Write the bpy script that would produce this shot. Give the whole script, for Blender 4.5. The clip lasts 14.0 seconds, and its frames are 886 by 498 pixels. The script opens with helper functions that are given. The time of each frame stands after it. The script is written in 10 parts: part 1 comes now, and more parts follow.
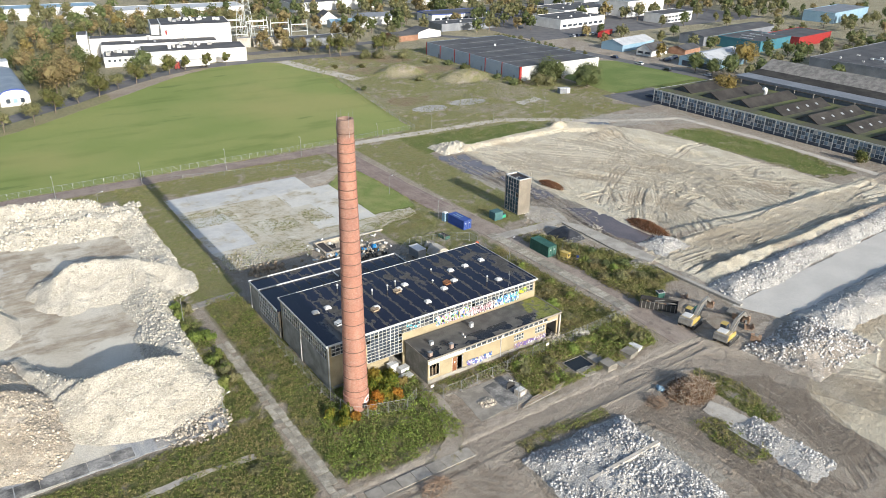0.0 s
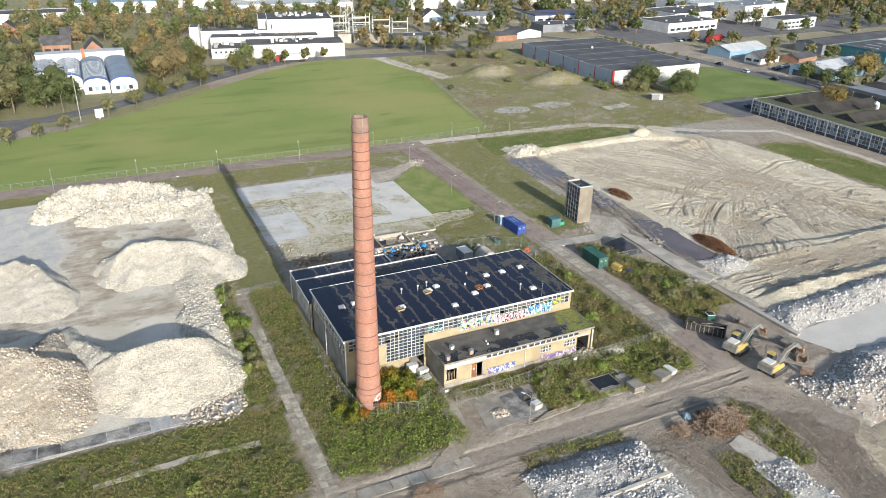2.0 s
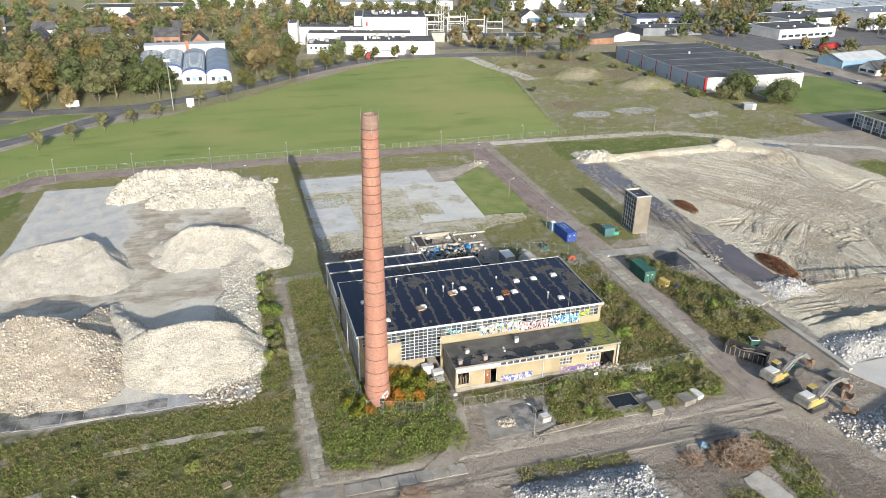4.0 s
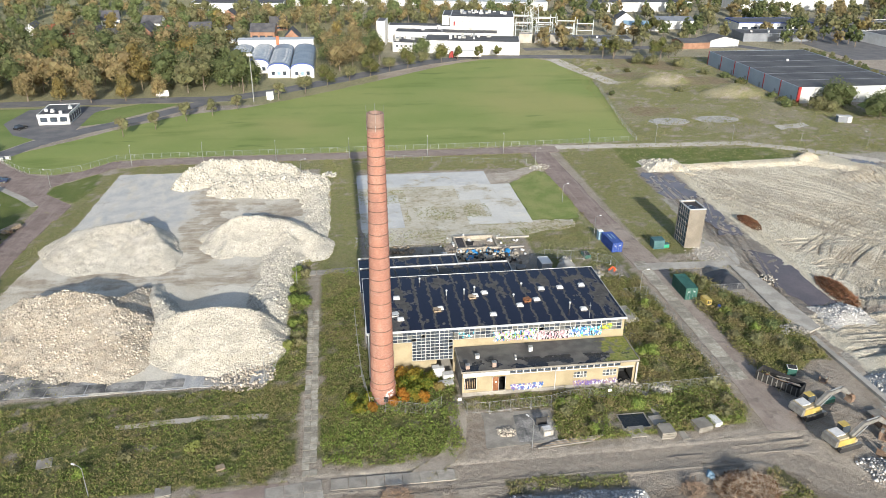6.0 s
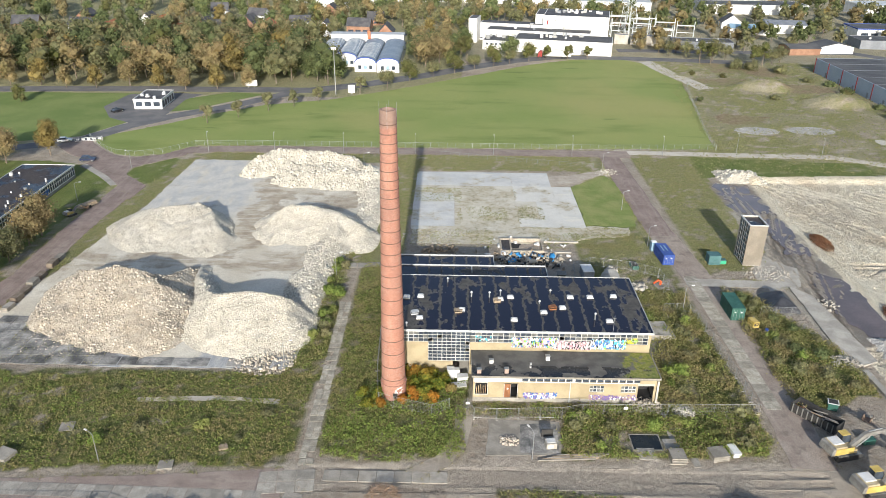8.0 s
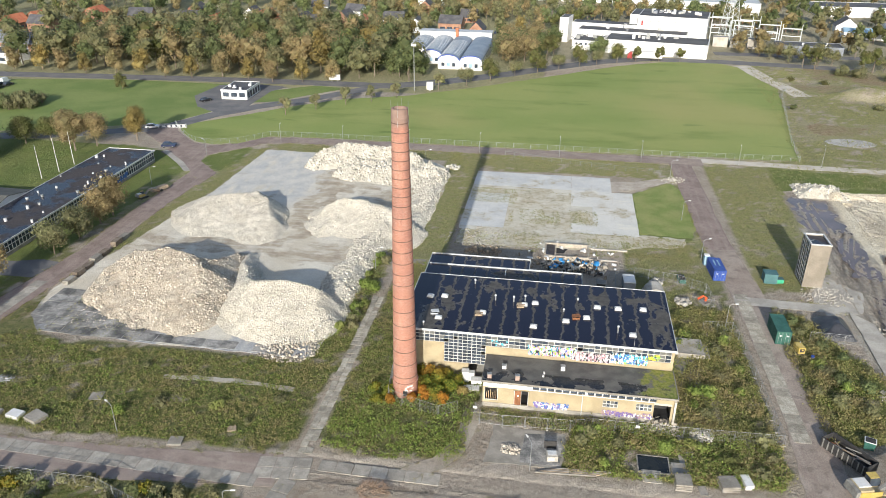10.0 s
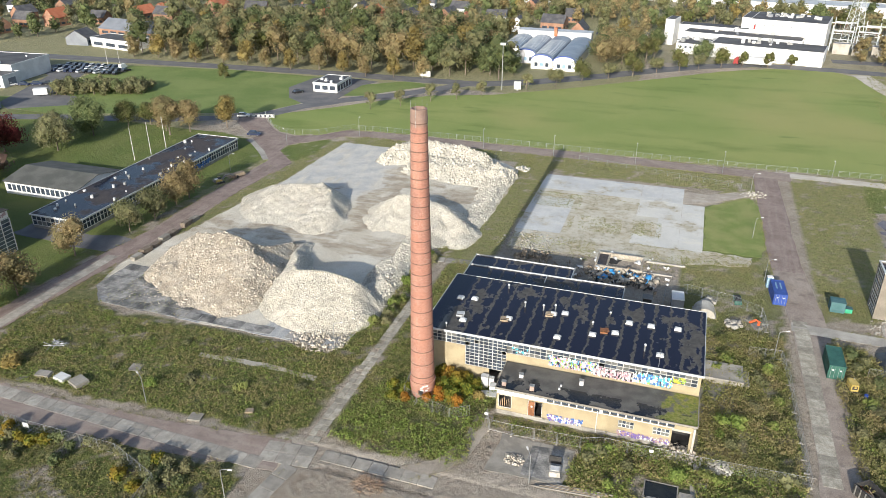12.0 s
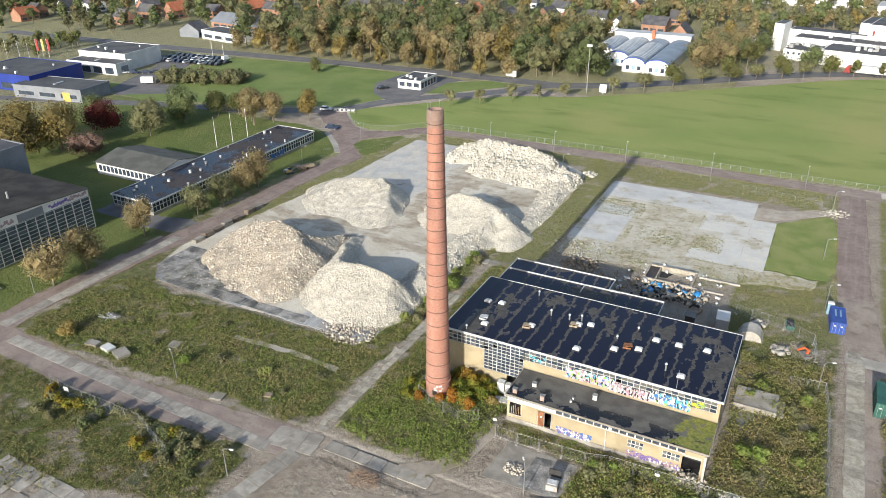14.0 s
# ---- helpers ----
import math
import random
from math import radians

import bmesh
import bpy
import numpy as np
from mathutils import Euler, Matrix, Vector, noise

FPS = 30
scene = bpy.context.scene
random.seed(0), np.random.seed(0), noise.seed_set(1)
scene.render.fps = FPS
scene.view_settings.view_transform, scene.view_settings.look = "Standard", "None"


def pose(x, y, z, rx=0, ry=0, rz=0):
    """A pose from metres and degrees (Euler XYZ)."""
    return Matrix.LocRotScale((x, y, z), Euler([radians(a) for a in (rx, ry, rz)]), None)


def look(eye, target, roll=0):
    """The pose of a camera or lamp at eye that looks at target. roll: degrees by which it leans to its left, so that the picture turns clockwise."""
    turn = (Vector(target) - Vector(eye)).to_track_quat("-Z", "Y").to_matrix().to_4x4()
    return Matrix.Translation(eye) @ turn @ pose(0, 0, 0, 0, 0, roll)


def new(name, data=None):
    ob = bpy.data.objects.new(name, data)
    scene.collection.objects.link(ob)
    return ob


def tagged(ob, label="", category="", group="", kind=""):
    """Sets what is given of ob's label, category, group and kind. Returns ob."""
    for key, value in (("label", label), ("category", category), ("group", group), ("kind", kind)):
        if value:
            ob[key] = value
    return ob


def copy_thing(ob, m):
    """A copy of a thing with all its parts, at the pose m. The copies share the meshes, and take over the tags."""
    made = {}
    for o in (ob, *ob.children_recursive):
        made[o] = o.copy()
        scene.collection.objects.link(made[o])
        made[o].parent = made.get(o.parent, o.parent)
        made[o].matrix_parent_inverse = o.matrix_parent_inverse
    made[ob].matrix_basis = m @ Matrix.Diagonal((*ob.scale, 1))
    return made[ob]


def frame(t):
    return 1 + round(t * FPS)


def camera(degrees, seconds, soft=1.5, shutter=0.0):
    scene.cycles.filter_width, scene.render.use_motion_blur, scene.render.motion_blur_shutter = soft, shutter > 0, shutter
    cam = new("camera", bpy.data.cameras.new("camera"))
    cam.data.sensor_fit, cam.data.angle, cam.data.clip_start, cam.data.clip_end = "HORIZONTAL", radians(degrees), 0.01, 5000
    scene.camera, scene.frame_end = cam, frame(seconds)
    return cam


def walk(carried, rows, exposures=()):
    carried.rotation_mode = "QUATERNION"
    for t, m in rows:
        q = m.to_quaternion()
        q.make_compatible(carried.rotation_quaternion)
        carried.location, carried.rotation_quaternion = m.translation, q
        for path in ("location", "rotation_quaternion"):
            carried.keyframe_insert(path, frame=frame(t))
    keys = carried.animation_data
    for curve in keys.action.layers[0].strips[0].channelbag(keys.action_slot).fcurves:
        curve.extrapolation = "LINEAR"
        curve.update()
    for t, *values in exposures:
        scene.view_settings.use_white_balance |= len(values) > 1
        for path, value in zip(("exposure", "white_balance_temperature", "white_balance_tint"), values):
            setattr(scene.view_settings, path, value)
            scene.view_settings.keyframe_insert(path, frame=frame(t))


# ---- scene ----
cam = camera(61.9, 14.0, soft=0.5)
PATH = [
    (0, (4.697, -1.757, 70.462), (5.731, -0.267, 69.619), 1.0),
    (0.5, (7.645, -3.038, 70.503), (8.619, -1.509, 69.659), 1.0),
    (1, (10.646, -4.424, 70.566), (11.554, -2.856, 69.72), 1.1),
    (1.5, (13.709, -5.728, 70.616), (14.551, -4.125, 69.768), 1.0),
    (2, (16.875, -6.918, 70.634), (17.657, -5.285, 69.785), 1.0),
    (2.5, (20.008, -8.024, 70.645), (20.73, -6.363, 69.795), 1.0),
    (3, (23.21, -8.977, 70.621), (23.869, -7.292, 69.77), 1.0),
    (5.5, (39.575, -12.083, 70.522), (39.892, -10.302, 69.667), 0.7),
    (6, (42.811, -12.304, 70.573), (43.071, -10.516, 69.717), 0.7),
    (6.5, (45.988, -12.404, 70.622), (46.186, -10.608, 69.764), 0.7),
    (7, (49.225, -12.326, 70.649), (49.355, -10.525, 69.788), 0.7),
    (7.5, (52.376, -12.166, 70.65), (52.434, -10.363, 69.786), 0.6),
    (8, (55.583, -11.965, 70.61), (55.569, -10.162, 69.745), 0.7),
    (10.5, (71.358, -9.325, 70.989), (71.0, -7.562, 70.114), 0.2),
    (11, (74.511, -8.405, 71.085), (74.079, -6.66, 70.209), 0.2),
    (11.5, (77.559, -7.341, 71.164), (77.057, -5.615, 70.286), 0.1),
    (12, (80.661, -6.165, 71.251), (80.088, -4.463, 70.371), 0.0),
    (12.5, (83.638, -4.953, 71.333), (82.997, -3.277, 70.452), -0.1),
    (13, (86.598, -3.666, 71.428), (85.89, -2.017, 70.545), -0.2),
    (13.5, (89.468, -2.277, 71.466), (88.699, -0.657, 70.582), -0.3),
    (14, (92.304, -0.812, 71.508), (91.469, 0.776, 70.625), -0.4),
]
walk(cam, [(t, look(eye, target, roll)) for t, eye, target, roll in PATH])

# ---- light ----
SUN_EL, SUN_DIR = 19.8, (0.006, -1.0)
world = bpy.data.worlds.new("sky")
scene.world = world
world.use_nodes = True
wn, wl = world.node_tree.nodes, world.node_tree.links
sky = wn.new("ShaderNodeTexSky")
sky.sky_type, sky.sun_disc = "NISHITA", False
sky.sun_elevation, sky.sun_rotation = radians(SUN_EL), radians(180)
sky.air_density, sky.dust_density, sky.ozone_density = 1.0, 1.5, 1.0
wn["Background"].inputs["Strength"].default_value = 0.14
wl.new(sky.outputs[0], wn["Background"].inputs["Color"])
sun = new("sun", bpy.data.lights.new("sun", "SUN"))
sun.data.energy, sun.data.angle, sun.data.color = 4.6, radians(0.55), (1.0, 0.955, 0.87)
sun.matrix_world = look((0, 0, 0), (-SUN_DIR[0], -SUN_DIR[1], -math.tan(radians(SUN_EL))))
scene.view_settings.exposure = 0.5


# ---- small maths ----
def hash2(i, j, seed):
    h = (i * 374761393 + j * 668265263 + seed * 1442695041) & 0xFFFFFFFF
    h = ((h ^ (h >> 13)) * 1274126177) & 0xFFFFFFFF
    return ((h ^ (h >> 16)) & 0xFFFF) / 65535.0


def vnoise(x, y, size, seed=0):
    """Smooth value noise, 0 to 1, with cells of that size."""
    x, y = np.asarray(x, float) / size, np.asarray(y, float) / size
    i, j = np.floor(x).astype(np.int64), np.floor(y).astype(np.int64)
    u, v = x - i, y - j
    u, v = u * u * (3 - 2 * u), v * v * (3 - 2 * v)
    a, b = hash2(i, j, seed), hash2(i + 1, j, seed)
    c, d = hash2(i, j + 1, seed), hash2(i + 1, j + 1, seed)
    return (a * (1 - u) + b * u) * (1 - v) + (c * (1 - u) + d * u) * v


def fbm(x, y, size, seed=0, n=4):
    s, w, t = 0.0, 1.0, 0.0
    for k in range(n):
        s, t = s + w * vnoise(x, y, size / 2 ** k, seed + k * 17), t + w
        w *= 0.5
    return s / t


def inside(x, y, poly):
    r = np.zeros(np.shape(x), bool)
    for (ax, ay), (bx, by) in zip(poly, poly[1:] + poly[:1]):
        if ay != by:
            r ^= ((ay > y) != (by > y)) & (x < (bx - ax) * (y - ay) / (by - ay) + ax)
    return r


def box_poly(x0, y0, x1, y1):
    return [(x0, y0), (x1, y0), (x1, y1), (x0, y1)]


def edge_dist(x, y, poly):
    """Distance to the outline, positive inside."""
    d = np.full(np.shape(x), 1e9)
    for (ax, ay), (bx, by) in zip(poly, poly[1:] + poly[:1]):
        ex, ey = bx - ax, by - ay
        t = np.clip(((x - ax) * ex + (y - ay) * ey) / (ex * ex + ey * ey), 0, 1)
        d = np.minimum(d, np.hypot(x - ax - t * ex, y - ay - t * ey))
    return np.where(inside(x, y, poly), d, -d)


# ---- mesh building ----
class Build:
    """Collects faces for one mesh."""

    def __init__(self):
        self.v, self.f = [], []

    def add(self, verts, faces):
        n = len(self.v)
        self.v.extend(verts)
        self.f.extend([tuple(n + k for k in q) for q in faces])
        return self

    def box(self, cx, cy, z0, sx, sy, sz, rz=0.0, taper=1.0, m=None):
        c, s = math.cos(radians(rz)), math.sin(radians(rz))
        vs = []
        for k in (0, 1):
            w = taper if k else 1.0
            for a, b in ((-1, -1), (1, -1), (1, 1), (-1, 1)):
                px, py = a * sx / 2 * w, b * sy / 2 * w
                p = Vector((cx + px * c - py * s, cy + px * s + py * c, z0 + k * sz))
                vs.append(tuple(m @ p) if m else tuple(p))
        return self.add(vs, [(3, 2, 1, 0), (4, 5, 6, 7), (0, 1, 5, 4), (1, 2, 6, 5), (2, 3, 7, 6), (3, 0, 4, 7)])

    def tube(self, a, b, r0, r1=None, n=8, cap=True):
        a, b = Vector(a), Vector(b)
        r1 = r0 if r1 is None else r1
        q = (b - a).to_track_quat("Z", "Y")
        vs = []
        for p, r in ((a, r0), (b, r1)):
            for k in range(n):
                t = 2 * math.pi * k / n
                vs.append(tuple(p + q @ Vector((r * math.cos(t), r * math.sin(t), 0))))
        fs = [(k, (k + 1) % n, n + (k + 1) % n, n + k) for k in range(n)]
        if cap:
            fs += [tuple(range(n - 1, -1, -1)), tuple(range(n, 2 * n))]
        return self.add(vs, fs)

    def lathe(self, x, y, profile, n=48, cap=False):
        vs = [(x + r * math.cos(2 * math.pi * k / n), y + r * math.sin(2 * math.pi * k / n), z) for r, z in profile for k in range(n)]
        fs = [(i * n + k, i * n + (k + 1) % n, (i + 1) * n + (k + 1) % n, (i + 1) * n + k) for i in range(len(profile) - 1) for k in range(n)]
        if cap:
            fs += [tuple(range((len(profile) - 1) * n, len(profile) * n))]
        return self.add(vs, fs)

    def prism(self, poly, z0, z1):
        n = len(poly)
        vs = [(x, y, z0) for x, y in poly] + [(x, y, z1) for x, y in poly]
        return self.add(vs, [tuple(range(n - 1, -1, -1)), tuple(range(n, 2 * n))] + [(k, (k + 1) % n, n + (k + 1) % n, n + k) for k in range(n)])

    def side(self, poly, y0, y1):
        """A prism along y over an outline in x and z."""
        n = len(poly)
        vs = [(x, y0, z) for x, z in poly] + [(x, y1, z) for x, z in poly]
        return self.add(vs, [tuple(range(n)), tuple(range(2 * n - 1, n - 1, -1))] + [((k + 1) % n, k, n + k, n + (k + 1) % n) for k in range(n)])

    def mesh(self, name, material=None, smooth=False):
        me = bpy.data.meshes.new(name)
        me.from_pydata(self.v, [], self.f)
        if material:
            me.materials.append(material)
        if smooth:
            me.shade_smooth()
        me.update()
        return me


def part(name, b, material, parent=None, label="", smooth=False):
    """One mesh object under a thing, a part or nothing."""
    ob = new(name, b.mesh(name, material, smooth) if isinstance(b, Build) else b)
    ob.parent = parent
    return tagged(ob, label)


def empty(name, x=0.0, y=0.0, z=0.0, rz=0.0, **tags):
    ob = new(name)
    ob.empty_display_size = 0.3
    ob.matrix_basis = pose(x, y, z, 0, 0, rz)
    return tagged(ob, **tags)


def array_mesh(name, verts, corners, material, smooth=False):
    """A mesh from arrays: verts n x 3, corners m x k."""
    me = bpy.data.meshes.new(name)
    m, k = corners.shape
    me.vertices.add(len(verts))
    me.vertices.foreach_set("co", np.ascontiguousarray(verts, np.float32).ravel())
    me.loops.add(m * k)
    me.loops.foreach_set("vertex_index", np.ascontiguousarray(corners, np.int32).ravel())
    me.polygons.add(m)
    me.polygons.foreach_set("loop_start", np.arange(0, m * k, k, dtype=np.int32))
    me.polygons.foreach_set("loop_total", np.full(m, k, np.int32))
    if smooth:
        me.polygons.foreach_set("use_smooth", np.ones(m, bool))
    me.materials.append(material)
    me.update(calc_edges=True)
    me.validate()
    return me


def turns(n, rng):
    q = rng.normal(size=(n, 4))
    q /= np.linalg.norm(q, axis=1)[:, None]
    w, x, y, z = q.T
    return np.stack([1 - 2 * (y * y + z * z), 2 * (x * y - w * z), 2 * (x * z + w * y), 2 * (x * y + w * z), 1 - 2 * (x * x + z * z), 2 * (y * z - w * x),
                     2 * (x * z - w * y), 2 * (y * z + w * x), 1 - 2 * (x * x + y * y)], 1).reshape(n, 3, 3)


CUBE = np.array([(-1, -1, -1), (1, -1, -1), (1, 1, -1), (-1, 1, -1), (-1, -1, 1), (1, -1, 1), (1, 1, 1), (-1, 1, 1)], float) / 2
CUBE_F = np.array([(3, 2, 1, 0), (4, 5, 6, 7), (0, 1, 5, 4), (1, 2, 6, 5), (2, 3, 7, 6), (3, 0, 4, 7)])


def chunks(name, pts, sizes, material, seed, flat=0.6):
    """Broken lumps of stone, each with its own turn and shape."""
    rng = np.random.default_rng(seed)
    n = len(pts)
    v = CUBE[None] * (1 + rng.uniform(-0.45, 0.25, (n, 8, 3)))
    v = v * (sizes[:, None, None] * rng.uniform(flat, 1.3, (n, 1, 3)))
    v = np.einsum("nij,nkj->nki", turns(n, rng), v) + pts[:, None]
    f = CUBE_F[None] + 8 * np.arange(n)[:, None, None]
    return array_mesh(name, v.reshape(-1, 3), f.reshape(-1, 4), material)


def blades(name, pts, height, width, material, seed, k=6, lean=0.5, spread=0.25):
    """Tufts of k pointed leaves at each place."""
    rng = np.random.default_rng(seed)
    n = len(pts)
    base = np.repeat(pts, k, 0) + np.concatenate([rng.normal(0, spread, (n * k, 2)), np.zeros((n * k, 1))], 1)
    h = np.repeat(height, k) * rng.uniform(0.5, 1.2, n * k)
    w = np.repeat(width, k) * rng.uniform(0.6, 1.3, n * k)
    a, l, b = rng.uniform(0, 2 * np.pi, n * k), rng.normal(0, lean, n * k), rng.uniform(0, 2 * np.pi, n * k)
    side = np.stack([np.cos(a), np.sin(a), np.zeros(n * k)], 1) * w[:, None] / 2
    top = base + np.stack([np.cos(b) * l * h, np.sin(b) * l * h, h], 1)
    v = np.stack([base - side, base + side, top], 1).reshape(-1, 3)
    return array_mesh(name, v, np.arange(len(v)).reshape(-1, 3), material)


def clumps(name, pts, height, size, material, seed, k=6):
    """Low leafy growth: k small leaf faces heaped round each place."""
    rng = np.random.default_rng(seed)
    n = len(pts) * k
    h, s = np.repeat(height, k), np.repeat(size, k) * rng.uniform(0.55, 1.3, n)
    u = rng.random(n)
    p = np.repeat(pts, k, 0) + np.stack([rng.normal(0, 0.42, n) * h * (1.2 - 0.7 * u) + rng.normal(0, 0.1, n), rng.normal(0, 0.42, n) * h * (1.2 - 0.7 * u) + rng.normal(0, 0.1, n), 0.04 + h * u], 1)
    nrm = rng.normal(size=(n, 3)) * 0.55 + np.array([0, -0.15, 0.7])
    nrm /= np.linalg.norm(nrm, axis=1)[:, None]
    a = np.cross(nrm, rng.normal(size=(n, 3)))
    a /= np.linalg.norm(a, axis=1)[:, None] + 1e-9
    b = np.cross(nrm, a) * (s * 0.36)[:, None]
    a = a * (s * 0.6)[:, None]
    v = np.stack([p - a, p + b, p + a, p - b], 1).reshape(-1, 3)
    return array_mesh(name, v, np.arange(len(v)).reshape(-1, 4), material)


# ---- materials ----
def rgb(c):
    return (*c, 1.0)


class Mat:
    def __init__(self, name, rough=0.85, metal=0.0, spec=0.4):
        self.m = bpy.data.materials.new(name)
        self.m.use_nodes = True
        self.n, self.l = self.m.node_tree.nodes, self.m.node_tree.links
        self.p = self.n["Principled BSDF"]
        self.p.inputs["Roughness"].default_value = rough
        self.p.inputs["Metallic"].default_value = metal
        self.p.inputs["Specular IOR Level"].default_value = spec
        self.pos = self.n.new("ShaderNodeNewGeometry").outputs["Position"]

    def put(self, socket, value):
        if hasattr(value, "is_linked"):
            self.l.new(value, socket)
        else:
            socket.default_value = rgb(value) if isinstance(value, tuple) and len(value) == 3 and socket.type == "RGBA" else value

    def noise(self, scale, detail=4.0, rough=0.55, lo=0.35, hi=0.65, where=None, warp=0.0):
        t = self.n.new("ShaderNodeTexNoise")
        t.inputs["Scale"].default_value, t.inputs["Detail"].default_value = scale, detail
        t.inputs["Roughness"].default_value, t.inputs["Distortion"].default_value = rough, warp
        self.l.new(where or self.pos, t.inputs["Vector"])
        return self.ramp(t.outputs["Fac"], lo, hi)

    def ramp(self, fac, lo, hi, a=0.0, b=1.0):
        r = self.n.new("ShaderNodeMapRange")
        r.interpolation_type = "SMOOTHSTEP"
        self.put(r.inputs["Value"], fac)
        for k, v in zip(("From Min", "From Max", "To Min", "To Max"), (lo, hi, a, b)):
            r.inputs[k].default_value = v
        return r.outputs["Result"]

    def mix(self, fac, a, b, kind="MIX"):
        r = self.n.new("ShaderNodeMix")
        r.data_type, r.blend_type = "RGBA", kind
        self.put(r.inputs[0], fac)
        self.put(r.inputs[6], a)
        self.put(r.inputs[7], b)
        return r.outputs[2]

    def math(self, op, a, b=0.0, c=0.0):
        r = self.n.new("ShaderNodeMath")
        r.operation = op
        for k, v in enumerate((a, b, c)):
            self.put(r.inputs[k], v)
        return r.outputs[0]

    def stretch(self, sx, sy, sz, where=None):
        r = self.n.new("ShaderNodeVectorMath")
        r.operation = "MULTIPLY"
        self.l.new(where or self.pos, r.inputs[0])
        r.inputs[1].default_value = (sx, sy, sz)
        return r.outputs[0]

    def warped(self, size, amount, sx, sy, turn=0.0):
        """Places bent by a slow noise, turned and stretched, for long curving streaks."""
        t = self.n.new("ShaderNodeTexNoise")
        t.inputs["Scale"].default_value, t.inputs["Detail"].default_value = 1 / size, 1.0
        self.l.new(self.pos, t.inputs["Vector"])
        a = self.n.new("ShaderNodeVectorMath")
        a.operation = "MULTIPLY_ADD"
        self.l.new(t.outputs["Color"], a.inputs[0])
        a.inputs[1].default_value = (amount, amount, 0)
        self.l.new(self.pos, a.inputs[2])
        r = self.n.new("ShaderNodeVectorRotate")
        r.rotation_type = "Z_AXIS"
        r.inputs["Angle"].default_value = radians(turn)
        self.l.new(a.outputs[0], r.inputs["Vector"])
        return self.stretch(sx, sy, 0.05, r.outputs[0])

    def axis(self, k):
        r = self.n.new("ShaderNodeSeparateXYZ")
        self.l.new(self.pos, r.inputs[0])
        return r.outputs[k]

    def zone(self, name):
        r = self.n.new("ShaderNodeAttribute")
        r.attribute_name = name
        s = self.n.new("ShaderNodeSeparateColor")
        self.l.new(r.outputs["Color"], s.inputs[0])
        return s.outputs[0], s.outputs[1], s.outputs[2]

    def rand(self):
        return self.n.new("ShaderNodeObjectInfo").outputs["Random"]

    def island(self):
        return self.n.new("ShaderNodeNewGeometry").outputs["Random Per Island"]

    def vary(self, color, fac, amount):
        """Lighter and darker by a value from 0 to 1."""
        k = self.ramp(fac, 0, 1, 1 - amount, 1 + amount)
        h = self.n.new("ShaderNodeHueSaturation")
        self.put(h.inputs["Value"], k)
        self.put(h.inputs["Color"], color)
        return h.outputs[0]

    def bump(self, height, strength=0.4, dist=0.05):
        r = self.n.new("ShaderNodeBump")
        r.inputs["Strength"].default_value, r.inputs["Distance"].default_value = strength, dist
        self.put(r.inputs["Height"], height)
        self.l.new(r.outputs[0], self.p.inputs["Normal"])

    def out(self, color, rough=None):
        self.put(self.p.inputs["Base Color"], color)
        if rough is not None:
            self.put(self.p.inputs["Roughness"], rough)
        return self.m


def plain(name, a, b, big=0.5, small=6.0, rough=0.8, metal=0.0, bump=0.25, rand=0.0, island=0.0, spec=0.4, fine=0.12):
    """Two tones at a large scale, light and dark grain at a small one."""
    m = Mat(name, rough, metal, spec)
    c = m.mix(m.noise(big), a, b)
    g = m.noise(small, 5, 0.65, 0.25, 0.75)
    c = m.vary(c, g, fine)
    if rand:
        c = m.vary(c, m.rand(), rand)
    if island:
        c = m.vary(c, m.island(), island)
    if bump:
        m.bump(g, bump, 0.03)
    return m.out(c)


def leaf(name, a, b, c, rand=0.15, thin=0.4):
    m = Mat(name, 0.75, 0, 0.25)
    col = m.mix(m.ramp(m.island(), 0, 1), a, b)
    col = m.mix(m.noise(0.25, 3, 0.5, 0.4, 0.65), col, c)
    col = m.vary(col, m.island(), 0.18)
    if rand:
        col = m.vary(col, m.rand(), rand)
    m.out(col)
    t = m.n.new("ShaderNodeBsdfTranslucent")
    m.put(t.inputs["Color"], col)
    s = m.n.new("ShaderNodeMixShader")
    s.inputs[0].default_value = thin
    m.l.new(m.p.outputs[0], s.inputs[1])
    m.l.new(t.outputs[0], s.inputs[2])
    m.l.new(s.outputs[0], m.n["Material Output"].inputs["Surface"])
    return m.m


